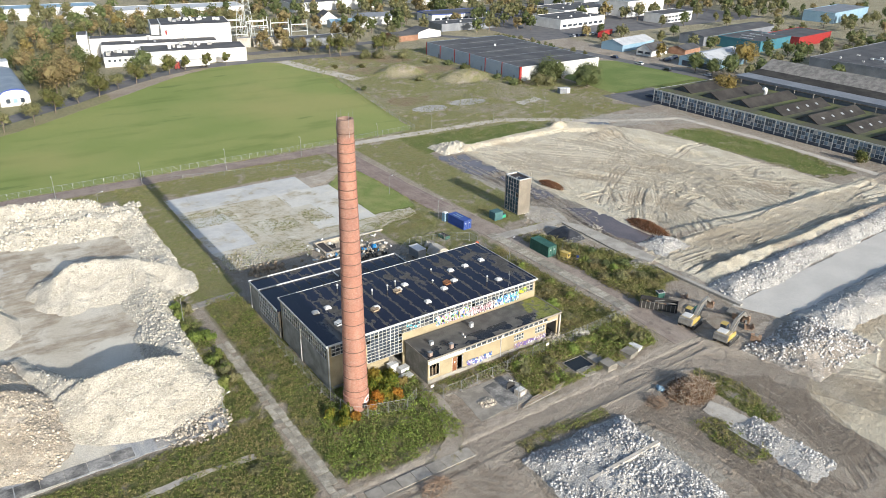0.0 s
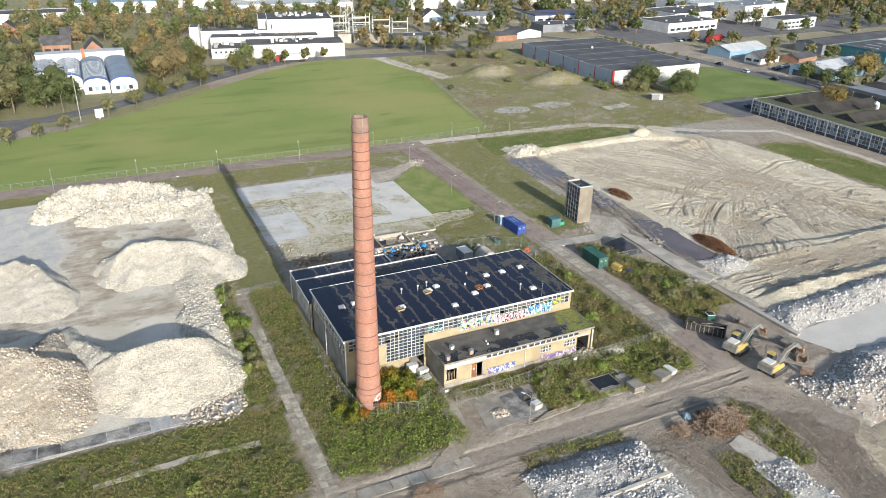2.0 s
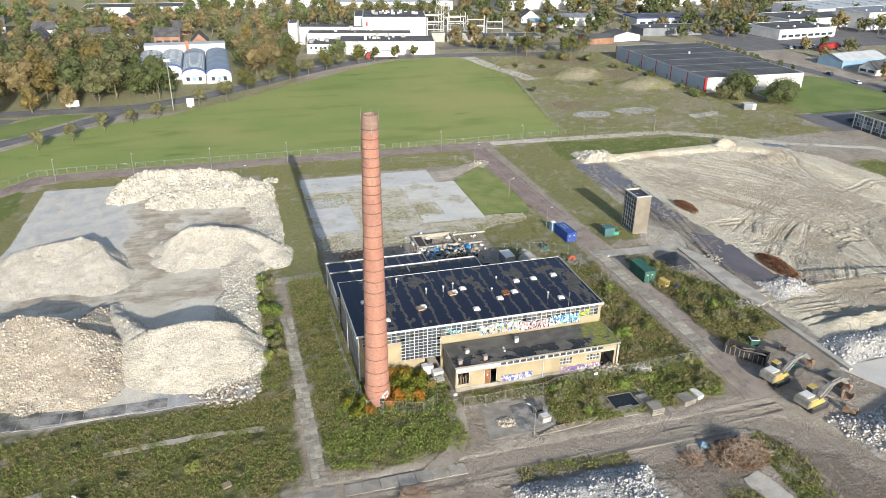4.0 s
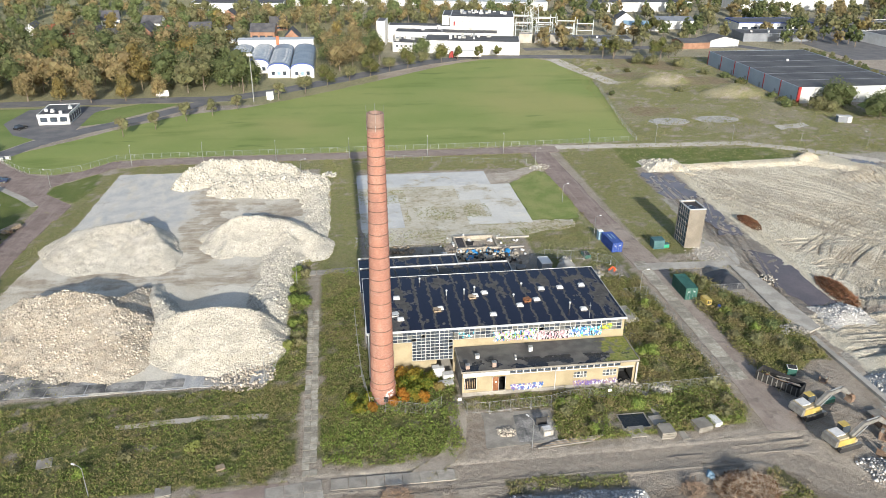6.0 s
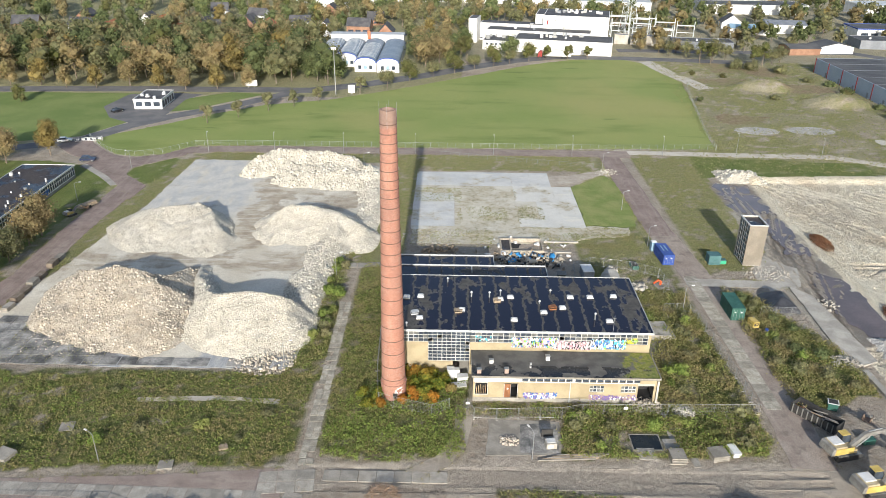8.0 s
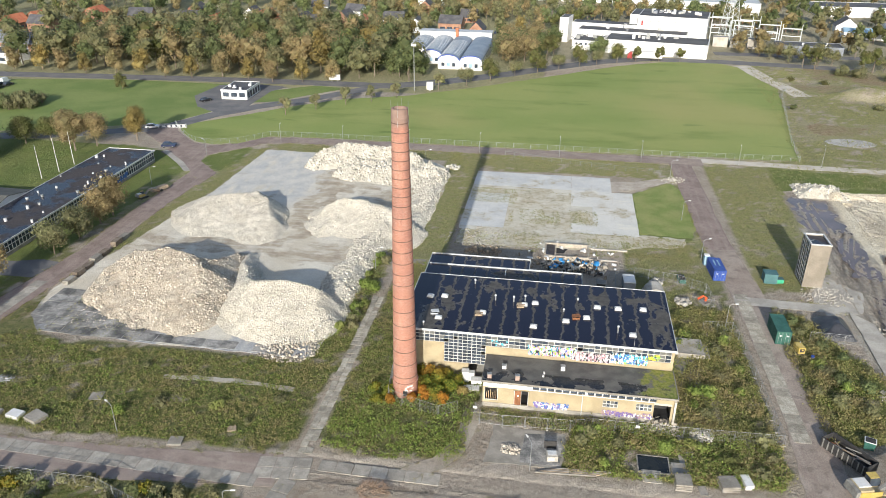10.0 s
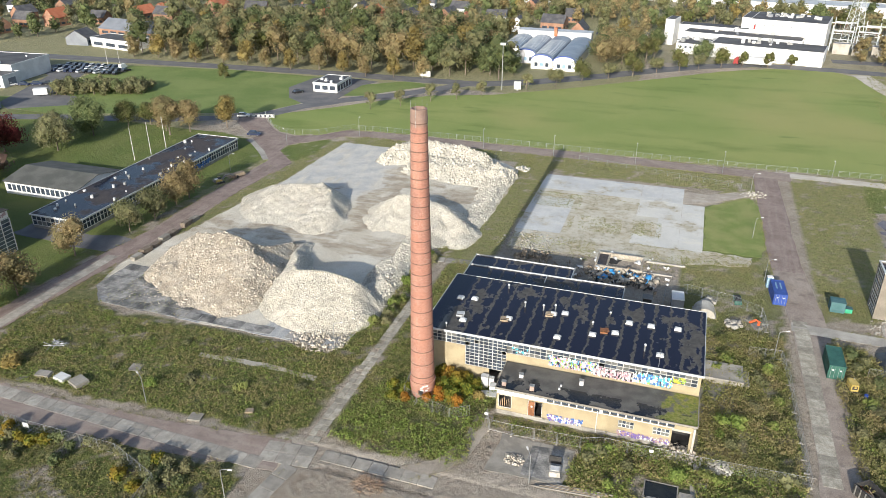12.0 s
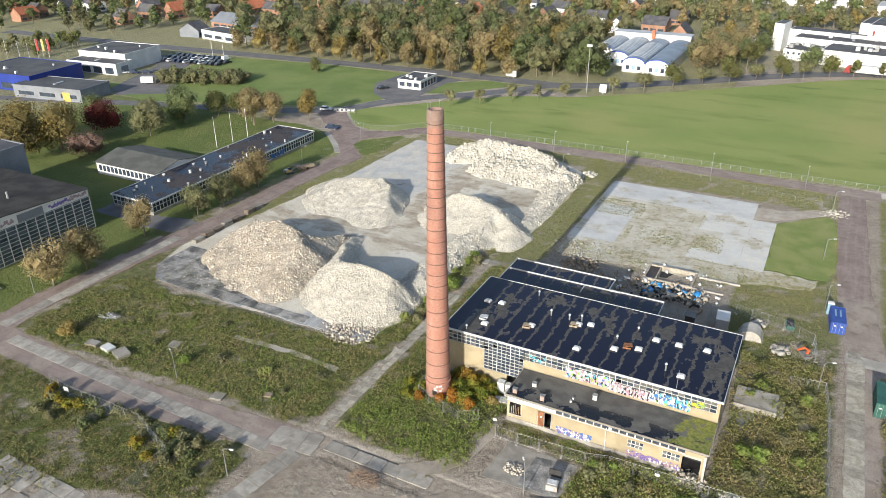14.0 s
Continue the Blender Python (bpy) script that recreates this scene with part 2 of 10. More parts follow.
def ground_material():
    m = Mat("mixed_ground", 0.95, 0, 0.2)
    weed, lawn, pale = m.zone("zone_a")
    sand, wet, rust = m.zone("zone_b")
    rut, dust, rim = m.zone("zone_c")
    n1, n2, n3 = m.noise(0.12, 5), m.noise(0.9, 5), m.noise(7, 4, 0.7, 0.25, 0.75)
    soil = m.mix(n1, (0.315, 0.265, 0.212), (0.43, 0.37, 0.305))
    soil = m.mix(m.math("MULTIPLY", n2, 0.5), soil, (0.48, 0.43, 0.365))
    weedc = m.mix(n1, (0.158, 0.180, 0.056), (0.225, 0.210, 0.090))
    weedc = m.mix(m.noise(0.07, 4, 0.55, 0.52, 0.66), weedc, (0.20, 0.165, 0.105))
    weedc = m.mix(n2, weedc, (0.100, 0.122, 0.034))
    weedc = m.mix(m.noise(2.5, 4, 0.6, 0.55, 0.75), weedc, (0.25, 0.215, 0.12))
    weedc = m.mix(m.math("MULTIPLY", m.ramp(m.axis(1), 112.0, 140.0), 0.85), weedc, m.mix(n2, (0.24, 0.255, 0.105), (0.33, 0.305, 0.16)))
    lawnc = m.mix(n1, (0.145, 0.190, 0.054), (0.185, 0.215, 0.070))
    lawnc = m.mix(m.noise(3, 4, 0.6, 0.5, 0.8), lawnc, (0.135, 0.14, 0.045))
    palec = m.mix(n2, (0.38, 0.35, 0.30), (0.49, 0.455, 0.395))
    streak = m.noise(0.35, 6, 0.6, 0.4, 0.65, m.stretch(1.0, 0.35, 1))
    sandc = m.mix(streak, (0.66, 0.595, 0.46), (0.76, 0.705, 0.575))
    sandc = m.mix(m.noise(0.06, 3, 0.5, 0.5, 0.7), sandc, (0.56, 0.475, 0.35))
    c = soil
    dustc = m.mix(n2, (0.45, 0.395, 0.33), (0.55, 0.49, 0.415))
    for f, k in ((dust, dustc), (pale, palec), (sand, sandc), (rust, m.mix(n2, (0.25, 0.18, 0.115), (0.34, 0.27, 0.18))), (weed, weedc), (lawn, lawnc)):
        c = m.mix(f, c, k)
    wet = m.math("MULTIPLY", wet, m.noise(0.22, 5, 0.6, 0.36, 0.5))
    c = m.mix(m.math("MULTIPLY", wet, 0.7), c, (0.17, 0.142, 0.125))
    # wheel and track marks in bare sand and soil
    bare = m.math("MULTIPLY", m.math("SUBTRACT", 1.0, m.math("MAXIMUM", weed, lawn)), m.noise(0.06, 3, 0.5, 0.28, 0.5))
    t1 = m.noise(1.0, 4, 0.6, 0.48, 0.62, m.warped(30, 34, 1.5, 0.05, 20))
    t2 = m.noise(1.0, 4, 0.6, 0.5, 0.64, m.warped(22, 30, 1.3, 0.05, 105))
    marks = m.math("MULTIPLY", m.math("MAXIMUM", t1, t2), bare)
    marks = m.math("MULTIPLY", marks, 0.22)
    clod = m.n.new("ShaderNodeTexVoronoi")
    clod.inputs["Scale"].default_value = 1.5
    m.l.new(m.pos, clod.inputs["Vector"])
    lump = m.math("MULTIPLY", m.ramp(clod.outputs["Distance"], 0.1, 0.8, 1, 0), m.noise(0.35, 4, 0.6, 0.48, 0.62))
    marks = m.math("MAXIMUM", marks, m.math("MULTIPLY", m.ramp(rut, 0.12, 0.5), m.noise(0.9, 4, 0.6, 0.15, 0.45)))
    c = m.mix(m.math("MULTIPLY", marks, 0.48), c, m.mix(dust, m.mix(sand, (0.15, 0.122, 0.095), (0.32, 0.265, 0.20)), (0.27, 0.23, 0.188)))
    c = m.mix(m.math("MULTIPLY", m.math("MULTIPLY", rim, m.noise(0.9, 4, 0.6, 0.3, 0.6)), 0.7), c, m.mix(sand, (0.42, 0.365, 0.30), (0.78, 0.72, 0.60)))
    c = m.vary(c, n3, 0.27)
    m.bump(m.math("ADD", m.math("SUBTRACT", m.math("ADD", n3, n2), m.math("MULTIPLY", marks, 1.2)), m.math("MULTIPLY", m.math("MULTIPLY", lump, m.math("MULTIPLY", bare, m.math("SUBTRACT", 1.0, dust))), 1.5)), 1.0, 0.17)
    return m.out(c, m.ramp(wet, 0, 1, 0.95, 0.35))


def rubble_material(name, a, b, scale):
    """Crushed stone too fine to build: grains of two sizes with dark gaps."""
    m = Mat(name, 0.95, 0, 0.2)
    c = m.mix(m.noise(0.3, 4), a, b)
    h = []
    for s, amount in ((scale * 1.7, 0.13), (scale * 4.2, 0.16)):
        v = m.n.new("ShaderNodeTexVoronoi")
        v.inputs["Scale"].default_value = s
        m.l.new(m.pos, v.inputs["Vector"])
        k = m.n.new("ShaderNodeSeparateColor")
        m.l.new(v.outputs["Color"], k.inputs[0])
        c = m.vary(c, k.outputs[0], amount)
        h.append(m.ramp(v.outputs["Distance"], 0.0, 0.75, 1.0, 0.0))
        h.append(m.math("MULTIPLY", k.outputs[1], 0.6))
    deep = m.math("ADD", m.math("ADD", h[0], h[1]), m.math("MULTIPLY", m.math("ADD", h[2], h[3]), 0.5))
    c = m.mix(m.ramp(m.noise(0.8, 5, 0.6, 0.5, 0.7), 0, 1, 0, 0.5), c, tuple(k * 0.72 for k in a))
    m.bump(deep, 0.65, 0.1)
    return m.out(c)


def road_material(name, a, b, dark, pale, across):
    """Worn paving: dust patches, streaks along the way of travel, stains."""
    m = Mat(name, 0.93, 0, 0.25)
    c = m.mix(m.noise(0.22, 6, 0.6), a, b)
    k = (1.1, 0.05, 1) if across == "x" else (0.05, 1.1, 1)
    c = m.mix(m.math("MULTIPLY", m.noise(1.0, 5, 0.6, 0.45, 0.7, m.stretch(*k)), 0.55), c, pale)
    c = m.mix(m.math("MULTIPLY", m.noise(0.5, 6, 0.65, 0.52, 0.66), 0.6), c, dark)
    c = m.mix(m.math("MULTIPLY", m.noise(1.7, 5, 0.7, 0.55, 0.7), 0.5), c, pale)
    g = m.noise(8, 5, 0.7, 0.25, 0.75)
    m.bump(g, 0.5, 0.04)
    return m.out(m.vary(c, g, 0.26))


M_GROUND = ground_material()
M_CONC = plain("weathered_concrete", (0.31, 0.29, 0.255), (0.43, 0.405, 0.36), 0.3, 5, 0.9, rand=0.12)
M_ROAD_EW = road_material("dusty_brick_paving_crosswise", (0.235, 0.185, 0.162), (0.30, 0.245, 0.212), (0.18, 0.142, 0.125), (0.33, 0.285, 0.24), "y")
M_SLAB = plain("grey_concrete_slab", (0.25, 0.232, 0.202), (0.335, 0.312, 0.272), 0.8, 7, 0.9, rand=0.16, fine=0.2)
M_PATH = plain("mossy_broken_slab", (0.25, 0.23, 0.185), (0.36, 0.335, 0.28), 0.9, 6, 0.92, rand=0.2, fine=0.25)
M_ROAD = road_material("dusty_brick_paving", (0.245, 0.20, 0.17), (0.325, 0.275, 0.235), (0.155, 0.128, 0.112), (0.34, 0.30, 0.255), "x")
M_ROAD_RED = road_material("reddish_brick_paving", (0.205, 0.155, 0.138), (0.27, 0.215, 0.19), (0.16, 0.122, 0.108), (0.31, 0.265, 0.23), "x")
M_RUTS = road_material("rutted_brown_dirt", (0.27, 0.232, 0.188), (0.35, 0.31, 0.258), (0.20, 0.17, 0.138), (0.41, 0.37, 0.31), "x")
M_DUST = road_material("dirt_road", (0.33, 0.288, 0.24), (0.42, 0.375, 0.315), (0.235, 0.20, 0.165), (0.48, 0.44, 0.38), "y")
M_ASPHALT = plain("grey_asphalt", (0.115, 0.115, 0.12), (0.16, 0.155, 0.155), 0.2, 8, 0.9)
M_PALE_ROAD = plain("pale_gravel_track", (0.42, 0.38, 0.32), (0.52, 0.48, 0.42), 0.3, 5, 0.95)
M_WATER = plain("muddy_water", (0.10, 0.08, 0.078), (0.14, 0.11, 0.105), 0.15, 3, 0.1, bump=0.0, spec=0.4)
M_POOL = plain("black_still_water", (0.012, 0.014, 0.014), (0.02, 0.022, 0.02), 0.3, 3, 0.08, bump=0.0)
M_WHITE = plain("white_paint", (0.55, 0.55, 0.54), (0.64, 0.64, 0.63), 0.3, 5, 0.6, fine=0.06)
M_GREYPAINT = plain("grey_painted_steel", (0.45, 0.46, 0.46), (0.55, 0.56, 0.56), 1, 8, 0.5)
M_STEEL = plain("galvanised_steel", (0.27, 0.28, 0.28), (0.36, 0.37, 0.37), 2, 15, 0.5, metal=0.5, rand=0.1)
M_FRAME = plain("flaking_white_frame", (0.50, 0.50, 0.485), (0.60, 0.60, 0.58), 0.6, 9, 0.7)
M_OLDCONC = plain("dark_old_concrete", (0.20, 0.185, 0.16), (0.29, 0.27, 0.235), 0.6, 6, 0.92, rand=0.15)
# near-black colour that stands in for the shade inside openings and rooms
M_DARK = plain("near_black_inside_shade", (0.02, 0.02, 0.022), (0.035, 0.035, 0.035), 1, 5, 0.8)
M_YBRICK = plain("yellow_brick", (0.30, 0.25, 0.16), (0.37, 0.312, 0.205), 0.5, 14, 0.9, fine=0.1)
M_GREYWALL = plain("stained_render", (0.20, 0.19, 0.17), (0.30, 0.285, 0.26), 0.5, 5, 0.9)
M_BEIGE = plain("beige_concrete_panel", (0.18, 0.16, 0.132), (0.235, 0.21, 0.175), 0.3, 6, 0.9)
M_RUST = plain("rusty_steel", (0.20, 0.085, 0.04), (0.32, 0.15, 0.075), 1.5, 9, 0.85, metal=0.2)
M_YELLOW = plain("yellow_machine_paint", (0.42, 0.31, 0.08), (0.50, 0.38, 0.12), 1, 9, 0.5)
M_BLACK = plain("black_rubber", (0.025, 0.025, 0.027), (0.05, 0.048, 0.045), 1, 9, 0.8)
M_GREEN = plain("green_container_steel", (0.022, 0.085, 0.068), (0.035, 0.115, 0.092), 1, 8, 0.65)
M_TEAL = plain("teal_painted_steel", (0.042, 0.11, 0.118), (0.065, 0.145, 0.155), 1, 8, 0.65)
M_BLUE = plain("blue_container_steel", (0.025, 0.06, 0.25), (0.035, 0.08, 0.31), 1, 8, 0.5)
M_REDPAINT = plain("red_paint", (0.26, 0.022, 0.022), (0.32, 0.035, 0.035), 1, 6, 0.5)
M_WOOD = plain("weathered_timber", (0.25, 0.19, 0.13), (0.36, 0.29, 0.21), 1.5, 12, 0.9, rand=0.2)
M_BARK = plain("bark", (0.14, 0.11, 0.085), (0.20, 0.165, 0.13), 1, 8, 0.95)
M_RUBBLE = plain("white_chalky_rubble", (0.425, 0.40, 0.34), (0.52, 0.492, 0.43), 0.4, 5, 0.95, island=0.25, bump=0.4)
M_RUBBLE_SOIL = rubble_material("pale_rubble_dust", (0.455, 0.425, 0.36), (0.54, 0.51, 0.44), 2.6)
M_PALE_SPOIL = rubble_material("dusty_pale_spoil", (0.475, 0.44, 0.37), (0.57, 0.535, 0.46), 4.0)
M_BRICKRUB = plain("mixed_brick_rubble", (0.375, 0.33, 0.268), (0.485, 0.44, 0.37), 0.35, 4, 0.95, island=0.35, bump=0.4)
M_BRICKRUB_SOIL = rubble_material("brick_rubble_dust", (0.37, 0.32, 0.252), (0.46, 0.412, 0.34), 2.3)
M_GREYRUB = plain("grey_concrete_rubble", (0.405, 0.396, 0.383), (0.504, 0.495, 0.482), 0.5, 5, 0.95, island=0.4, bump=0.4)
M_DIRTRUB_SOIL = rubble_material("dirty_rubble_grit", (0.258, 0.228, 0.194), (0.361, 0.331, 0.292), 2.2)
M_GREYRUB_SOIL = rubble_material("grey_rubble_grit", (0.361, 0.353, 0.332), (0.462, 0.449, 0.424), 2.4)


def glass_material(name, tint, rough=0.08):
    m = Mat(name, rough, 0, 0.7)
    return m.out(m.mix(m.noise(0.6, 2), tint, tuple(k * 1.6 for k in tint)))


M_GLASS = glass_material("dusty_window_glass", (0.035, 0.045, 0.06))
M_DUSTGLASS = glass_material("whitened_window_glass", (0.085, 0.088, 0.085), 0.3)
M_PALEGLASS = glass_material("pale_skylight", (0.22, 0.235, 0.25), 0.3)


def wet_roof():
    """Bitumen in strips along y, puddled between the raised seams."""
    m = Mat("puddled_bitumen", 0.8, 0, 0.3)
    wob = m.noise(0.8, 5, 0.65, 0.2, 0.8)
    x = m.math("ADD", m.axis(0), m.math("MULTIPLY", wob, 0.8))
    u = m.math("ABSOLUTE", m.math("SUBTRACT", m.math("FRACT", m.math("MULTIPLY", x, 0.42)), 0.5))
    ridge = m.ramp(u, 0.40, 0.445)
    gaps = m.noise(0.17, 7, 0.66, 0.565, 0.585, m.stretch(1, 0.7, 1))
    dry = m.math("MAXIMUM", ridge, gaps)
    # water stands deepest along the west end
    dry = m.math("MULTIPLY", dry, m.ramp(m.axis(0), 46.5, 50.0))
    dryc = m.mix(m.noise(1.5, 5), (0.052, 0.05, 0.048), (0.092, 0.087, 0.08))
    edge = m.math("MULTIPLY", m.ramp(dry, 0.2, 0.5), m.ramp(dry, 0.9, 0.6))
    # pools get a navy base, which paints in the blue of reflected sky
    c = m.mix(dry, (0.010, 0.010, 0.022), dryc)
    c = m.mix(m.math("MULTIPLY", edge, 0.55), c, (0.17, 0.16, 0.145))
    m.bump(m.noise(9, 3, 0.6, 0.2, 0.8), 0.08, 0.02)
    return m.out(c, m.ramp(dry, 0.2, 0.7, 0.04, 0.85))


M_WETROOF = wet_roof()


def annex_roof_material():
    m = Mat("old_bitumen_with_moss", 0.85, 0, 0.4)
    c = m.mix(m.noise(0.4, 5), (0.075, 0.072, 0.068), (0.125, 0.12, 0.11))
    pool = m.math("MULTIPLY", m.noise(0.38, 4, 0.55, 0.49, 0.52), m.ramp(m.axis(1), 84.8, 83.4))
    c = m.mix(pool, c, (0.012, 0.014, 0.018))
    moss = m.math("MULTIPLY", m.ramp(m.math("ADD", m.axis(0), m.math("MULTIPLY", m.noise(0.7, 4), 3.0)), 84.6, 86.2), m.noise(1.1, 4, 0.6, 0.3, 0.5))
    c = m.mix(moss, c, m.mix(m.noise(2.5), (0.12, 0.15, 0.02), (0.22, 0.21, 0.06)))
    c = m.vary(c, m.noise(10, 4, 0.7, 0.25, 0.75), 0.15)
    m.bump(m.noise(8, 3), 0.2, 0.02)
    return m.out(c, m.ramp(pool, 0, 1, 0.88, 0.06))


M_ANNEXROOF = annex_roof_material()
M_ROOF = plain("dark_bitumen_roof", (0.060, 0.062, 0.070), (0.095, 0.096, 0.100), 0.12, 6, 0.85)
M_RIDGEROOF = plain("brown_black_sheet_roof", (0.034, 0.032, 0.031), (0.058, 0.054, 0.050), 0.2, 6, 0.95, spec=0.2)


def chimney_brick():
    m = Mat("red_chimney_brick", 0.92, 0, 0.3)
    b = m.n.new("ShaderNodeTexBrick")
    for k, v in (("Color1", (0.275, 0.118, 0.088)), ("Color2", (0.35, 0.165, 0.124)), ("Mortar", (0.40, 0.30, 0.24))):
        b.inputs[k].default_value = rgb(v)
    b.inputs["Scale"].default_value, b.inputs["Mortar Size"].default_value = 1.0, 0.008
    b.inputs["Brick Width"].default_value, b.inputs["Row Height"].default_value = 0.22, 0.075
    v = m.n.new("ShaderNodeCombineXYZ")
    ang = m.math("ARCTAN2", m.math("SUBTRACT", m.axis(1), 82.62), m.math("SUBTRACT", m.axis(0), 47.43))
    m.put(v.inputs[0], m.math("MULTIPLY", ang, 1.6))
    m.put(v.inputs[1], m.axis(2))
    m.l.new(v.outputs[0], b.inputs["Vector"])
    c = m.mix(m.math("MULTIPLY", m.noise(0.35, 5), 0.6), b.outputs["Color"], (0.34, 0.16, 0.115))
    c = m.mix(m.math("MULTIPLY", m.noise(0.9, 4, 0.6, 0.55, 0.7, m.stretch(1, 1, 0.2)), 0.5), c, (0.46, 0.28, 0.215))
    c = m.mix(m.math("MULTIPLY", m.noise(0.6, 5, 0.6, 0.42, 0.62, m.stretch(1, 1, 0.35)), m.ramp(m.axis(2), 10.0, 44.0, 0.1, 0.7)), c, (0.235, 0.12, 0.10))
    c = m.mix(m.math("MULTIPLY", m.ramp(m.axis(2), 42.6, 43.6), 0.7), c, (0.21, 0.165, 0.14))
    m.bump(b.outputs["Fac"], 0.3, 0.02)
    return m.out(m.vary(c, m.noise(4, 4, 0.7, 0.25, 0.75), 0.12))


M_CHIMNEY = chimney_brick()


def field_material():
    m = Mat("mown_field_grass", 0.95, 0, 0.15)
    c = m.mix(m.noise(0.02, 5), (0.205, 0.255, 0.080), (0.25, 0.28, 0.098))
    c = m.mix(m.noise(0.06, 5, 0.55, 0.5, 0.75, m.stretch(0.5, 1.5, 1)), c, (0.150, 0.200, 0.058))
    c = m.mix(m.noise(0.012, 3, 0.5, 0.5, 0.7), c, (0.29, 0.29, 0.112))
    c = m.mix(m.math("MULTIPLY", m.noise(0.05, 4, 0.6, 0.62, 0.70, m.stretch(0.6, 2.0, 1)), 0.55), c, (0.10, 0.15, 0.045))
    c = m.vary(c, m.noise(5, 4, 0.7, 0.25, 0.75), 0.14)
    m.bump(m.noise(6, 3), 0.3, 0.05)
    return m.out(c)


M_FIELD = field_material()
M_LAWN = plain("lawn_grass", (0.135, 0.185, 0.058), (0.185, 0.225, 0.078), 0.06, 5, 0.95, fine=0.2, spec=0.15)


def pad_material():
    m = Mat("dusty_concrete_pad", 0.9, 0, 0.3)
    wob = m.noise(0.09, 5, 0.6, 0.3, 0.7)
    x = m.math("ADD", m.axis(0), m.math("MULTIPLY", wob, 9.0))
    y = m.math("ADD", m.axis(1), m.math("MULTIPLY", wob, 10.0))
    # pale crushed dust, swept grey concrete at the north-west end, a brown haul track between the heaps
    c = m.mix(m.noise(0.12, 6, 0.65, 0.4, 0.6), (0.50, 0.455, 0.37), (0.59, 0.555, 0.475))
    swept = m.math("MULTIPLY", m.ramp(y, 154.0, 164.0), m.ramp(x, 16.0, 8.0))
    swept = m.math("MULTIPLY", swept, m.noise(0.3, 5, 0.65, 0.3, 0.5, m.stretch(1, 0.3, 1)))
    c = m.mix(swept, c, m.mix(m.noise(0.25, 6, 0.65), (0.41, 0.41, 0.40), (0.53, 0.51, 0.465)))
    track = m.math("MULTIPLY", m.ramp(y, 127.0, 130.0), m.ramp(y, 138.0, 134.0))
    track = m.math("MAXIMUM", track, m.math("MULTIPLY", m.math("MULTIPLY", m.ramp(x, 11.0, 13.0), m.ramp(x, 18.0, 16.0)), m.ramp(y, 132.0, 136.0)))
    track = m.math("MAXIMUM", track, m.math("MULTIPLY", m.math("MULTIPLY", m.ramp(y, 162.0, 165.0), m.ramp(y, 176.0, 172.0)), m.ramp(x, 18.0, 22.0)))
    c = m.mix(m.math("MULTIPLY", track, m.noise(0.4, 5, 0.65, 0.3, 0.6, m.stretch(0.3, 1, 1))), c, m.mix(m.noise(0.5, 4), (0.30, 0.25, 0.19), (0.40, 0.345, 0.265)))
    # bare wet slabs along the south edge and in the south-west corner
    strip = m.ramp(y, 97.5, 95.5)
    c = m.mix(strip, c, m.mix(m.noise(0.5, 5, 0.6, 0.4, 0.6, m.stretch(1, 0.2, 1)), (0.30, 0.31, 0.32), (0.41, 0.41, 0.40)))
    wet = m.math("MULTIPLY", m.math("MULTIPLY", m.ramp(x, 3.0, 0.0), m.ramp(y, 108.0, 104.0)), m.noise(0.35, 6, 0.65, 0.33, 0.5))
    c = m.mix(wet, c, m.mix(m.noise(0.6, 5), (0.12, 0.115, 0.11), (0.23, 0.22, 0.205)))
    c = m.mix(m.noise(0.2, 6, 0.65, 0.6, 0.72), c, (0.33, 0.285, 0.225))
    m.bump(m.noise(3, 5, 0.7, 0.25, 0.75), 0.4, 0.05)
    return m.out(m.vary(c, m.noise(5, 4, 0.7, 0.25, 0.75), 0.24), m.ramp(wet, 0, 1, 0.9, 0.45))


M_PAD = pad_material()
M_WETSLAB = plain("damp_grey_slab", (0.095, 0.095, 0.093), (0.30, 0.29, 0.27), 0.35, 4, 0.8, rand=0.25, bump=0.4, fine=0.25)
M_ROUGHLAWN = plain("rough_yellow_green_lawn", (0.165, 0.21, 0.066), (0.235, 0.25, 0.096), 0.25, 4, 0.95, fine=0.3, spec=0.15, bump=0.5)
M_SMOOTH = plain("smooth_pale_concrete", (0.47, 0.455, 0.42), (0.53, 0.51, 0.47), 0.15, 5, 0.85, fine=0.08)


def old_slab(name, a, b, dirt):
    """Worn concrete: a cast tone, dust films, and soil with moss where dirt is high."""
    m = Mat(name, 0.85, 0, 0.4)
    c = m.mix(m.noise(0.18, 6, 0.65, 0.4, 0.6), a, b)
    c = m.mix(m.noise(0.35, 6, 0.7, 0.55, 0.66, m.stretch(0.35, 1, 1)), c, (0.60, 0.575, 0.50))
    soil = m.noise(0.12, 7, 0.7, 0.62 - 0.22 * dirt, 0.72 - 0.16 * dirt)
    c = m.mix(m.math("MULTIPLY", soil, 0.8), c, m.mix(m.noise(0.7, 5), (0.36, 0.31, 0.215), (0.47, 0.42, 0.32)))
    moss = m.math("MULTIPLY", m.noise(0.8, 7, 0.75, 0.52, 0.6), soil)
    c = m.mix(m.math("MULTIPLY", moss, 0.8), c, (0.19, 0.175, 0.09))
    c = m.mix(m.math("MULTIPLY", m.noise(2.2, 5, 0.75, 0.62, 0.68), 0.5), c, (0.30, 0.28, 0.23))
    m.bump(m.noise(3, 5), 0.3, 0.04)
    return m.out(m.vary(c, m.noise(7, 4, 0.7, 0.25, 0.75), 0.12), m.ramp(m.noise(0.2, 4), 0, 1, 0.9, 0.5))


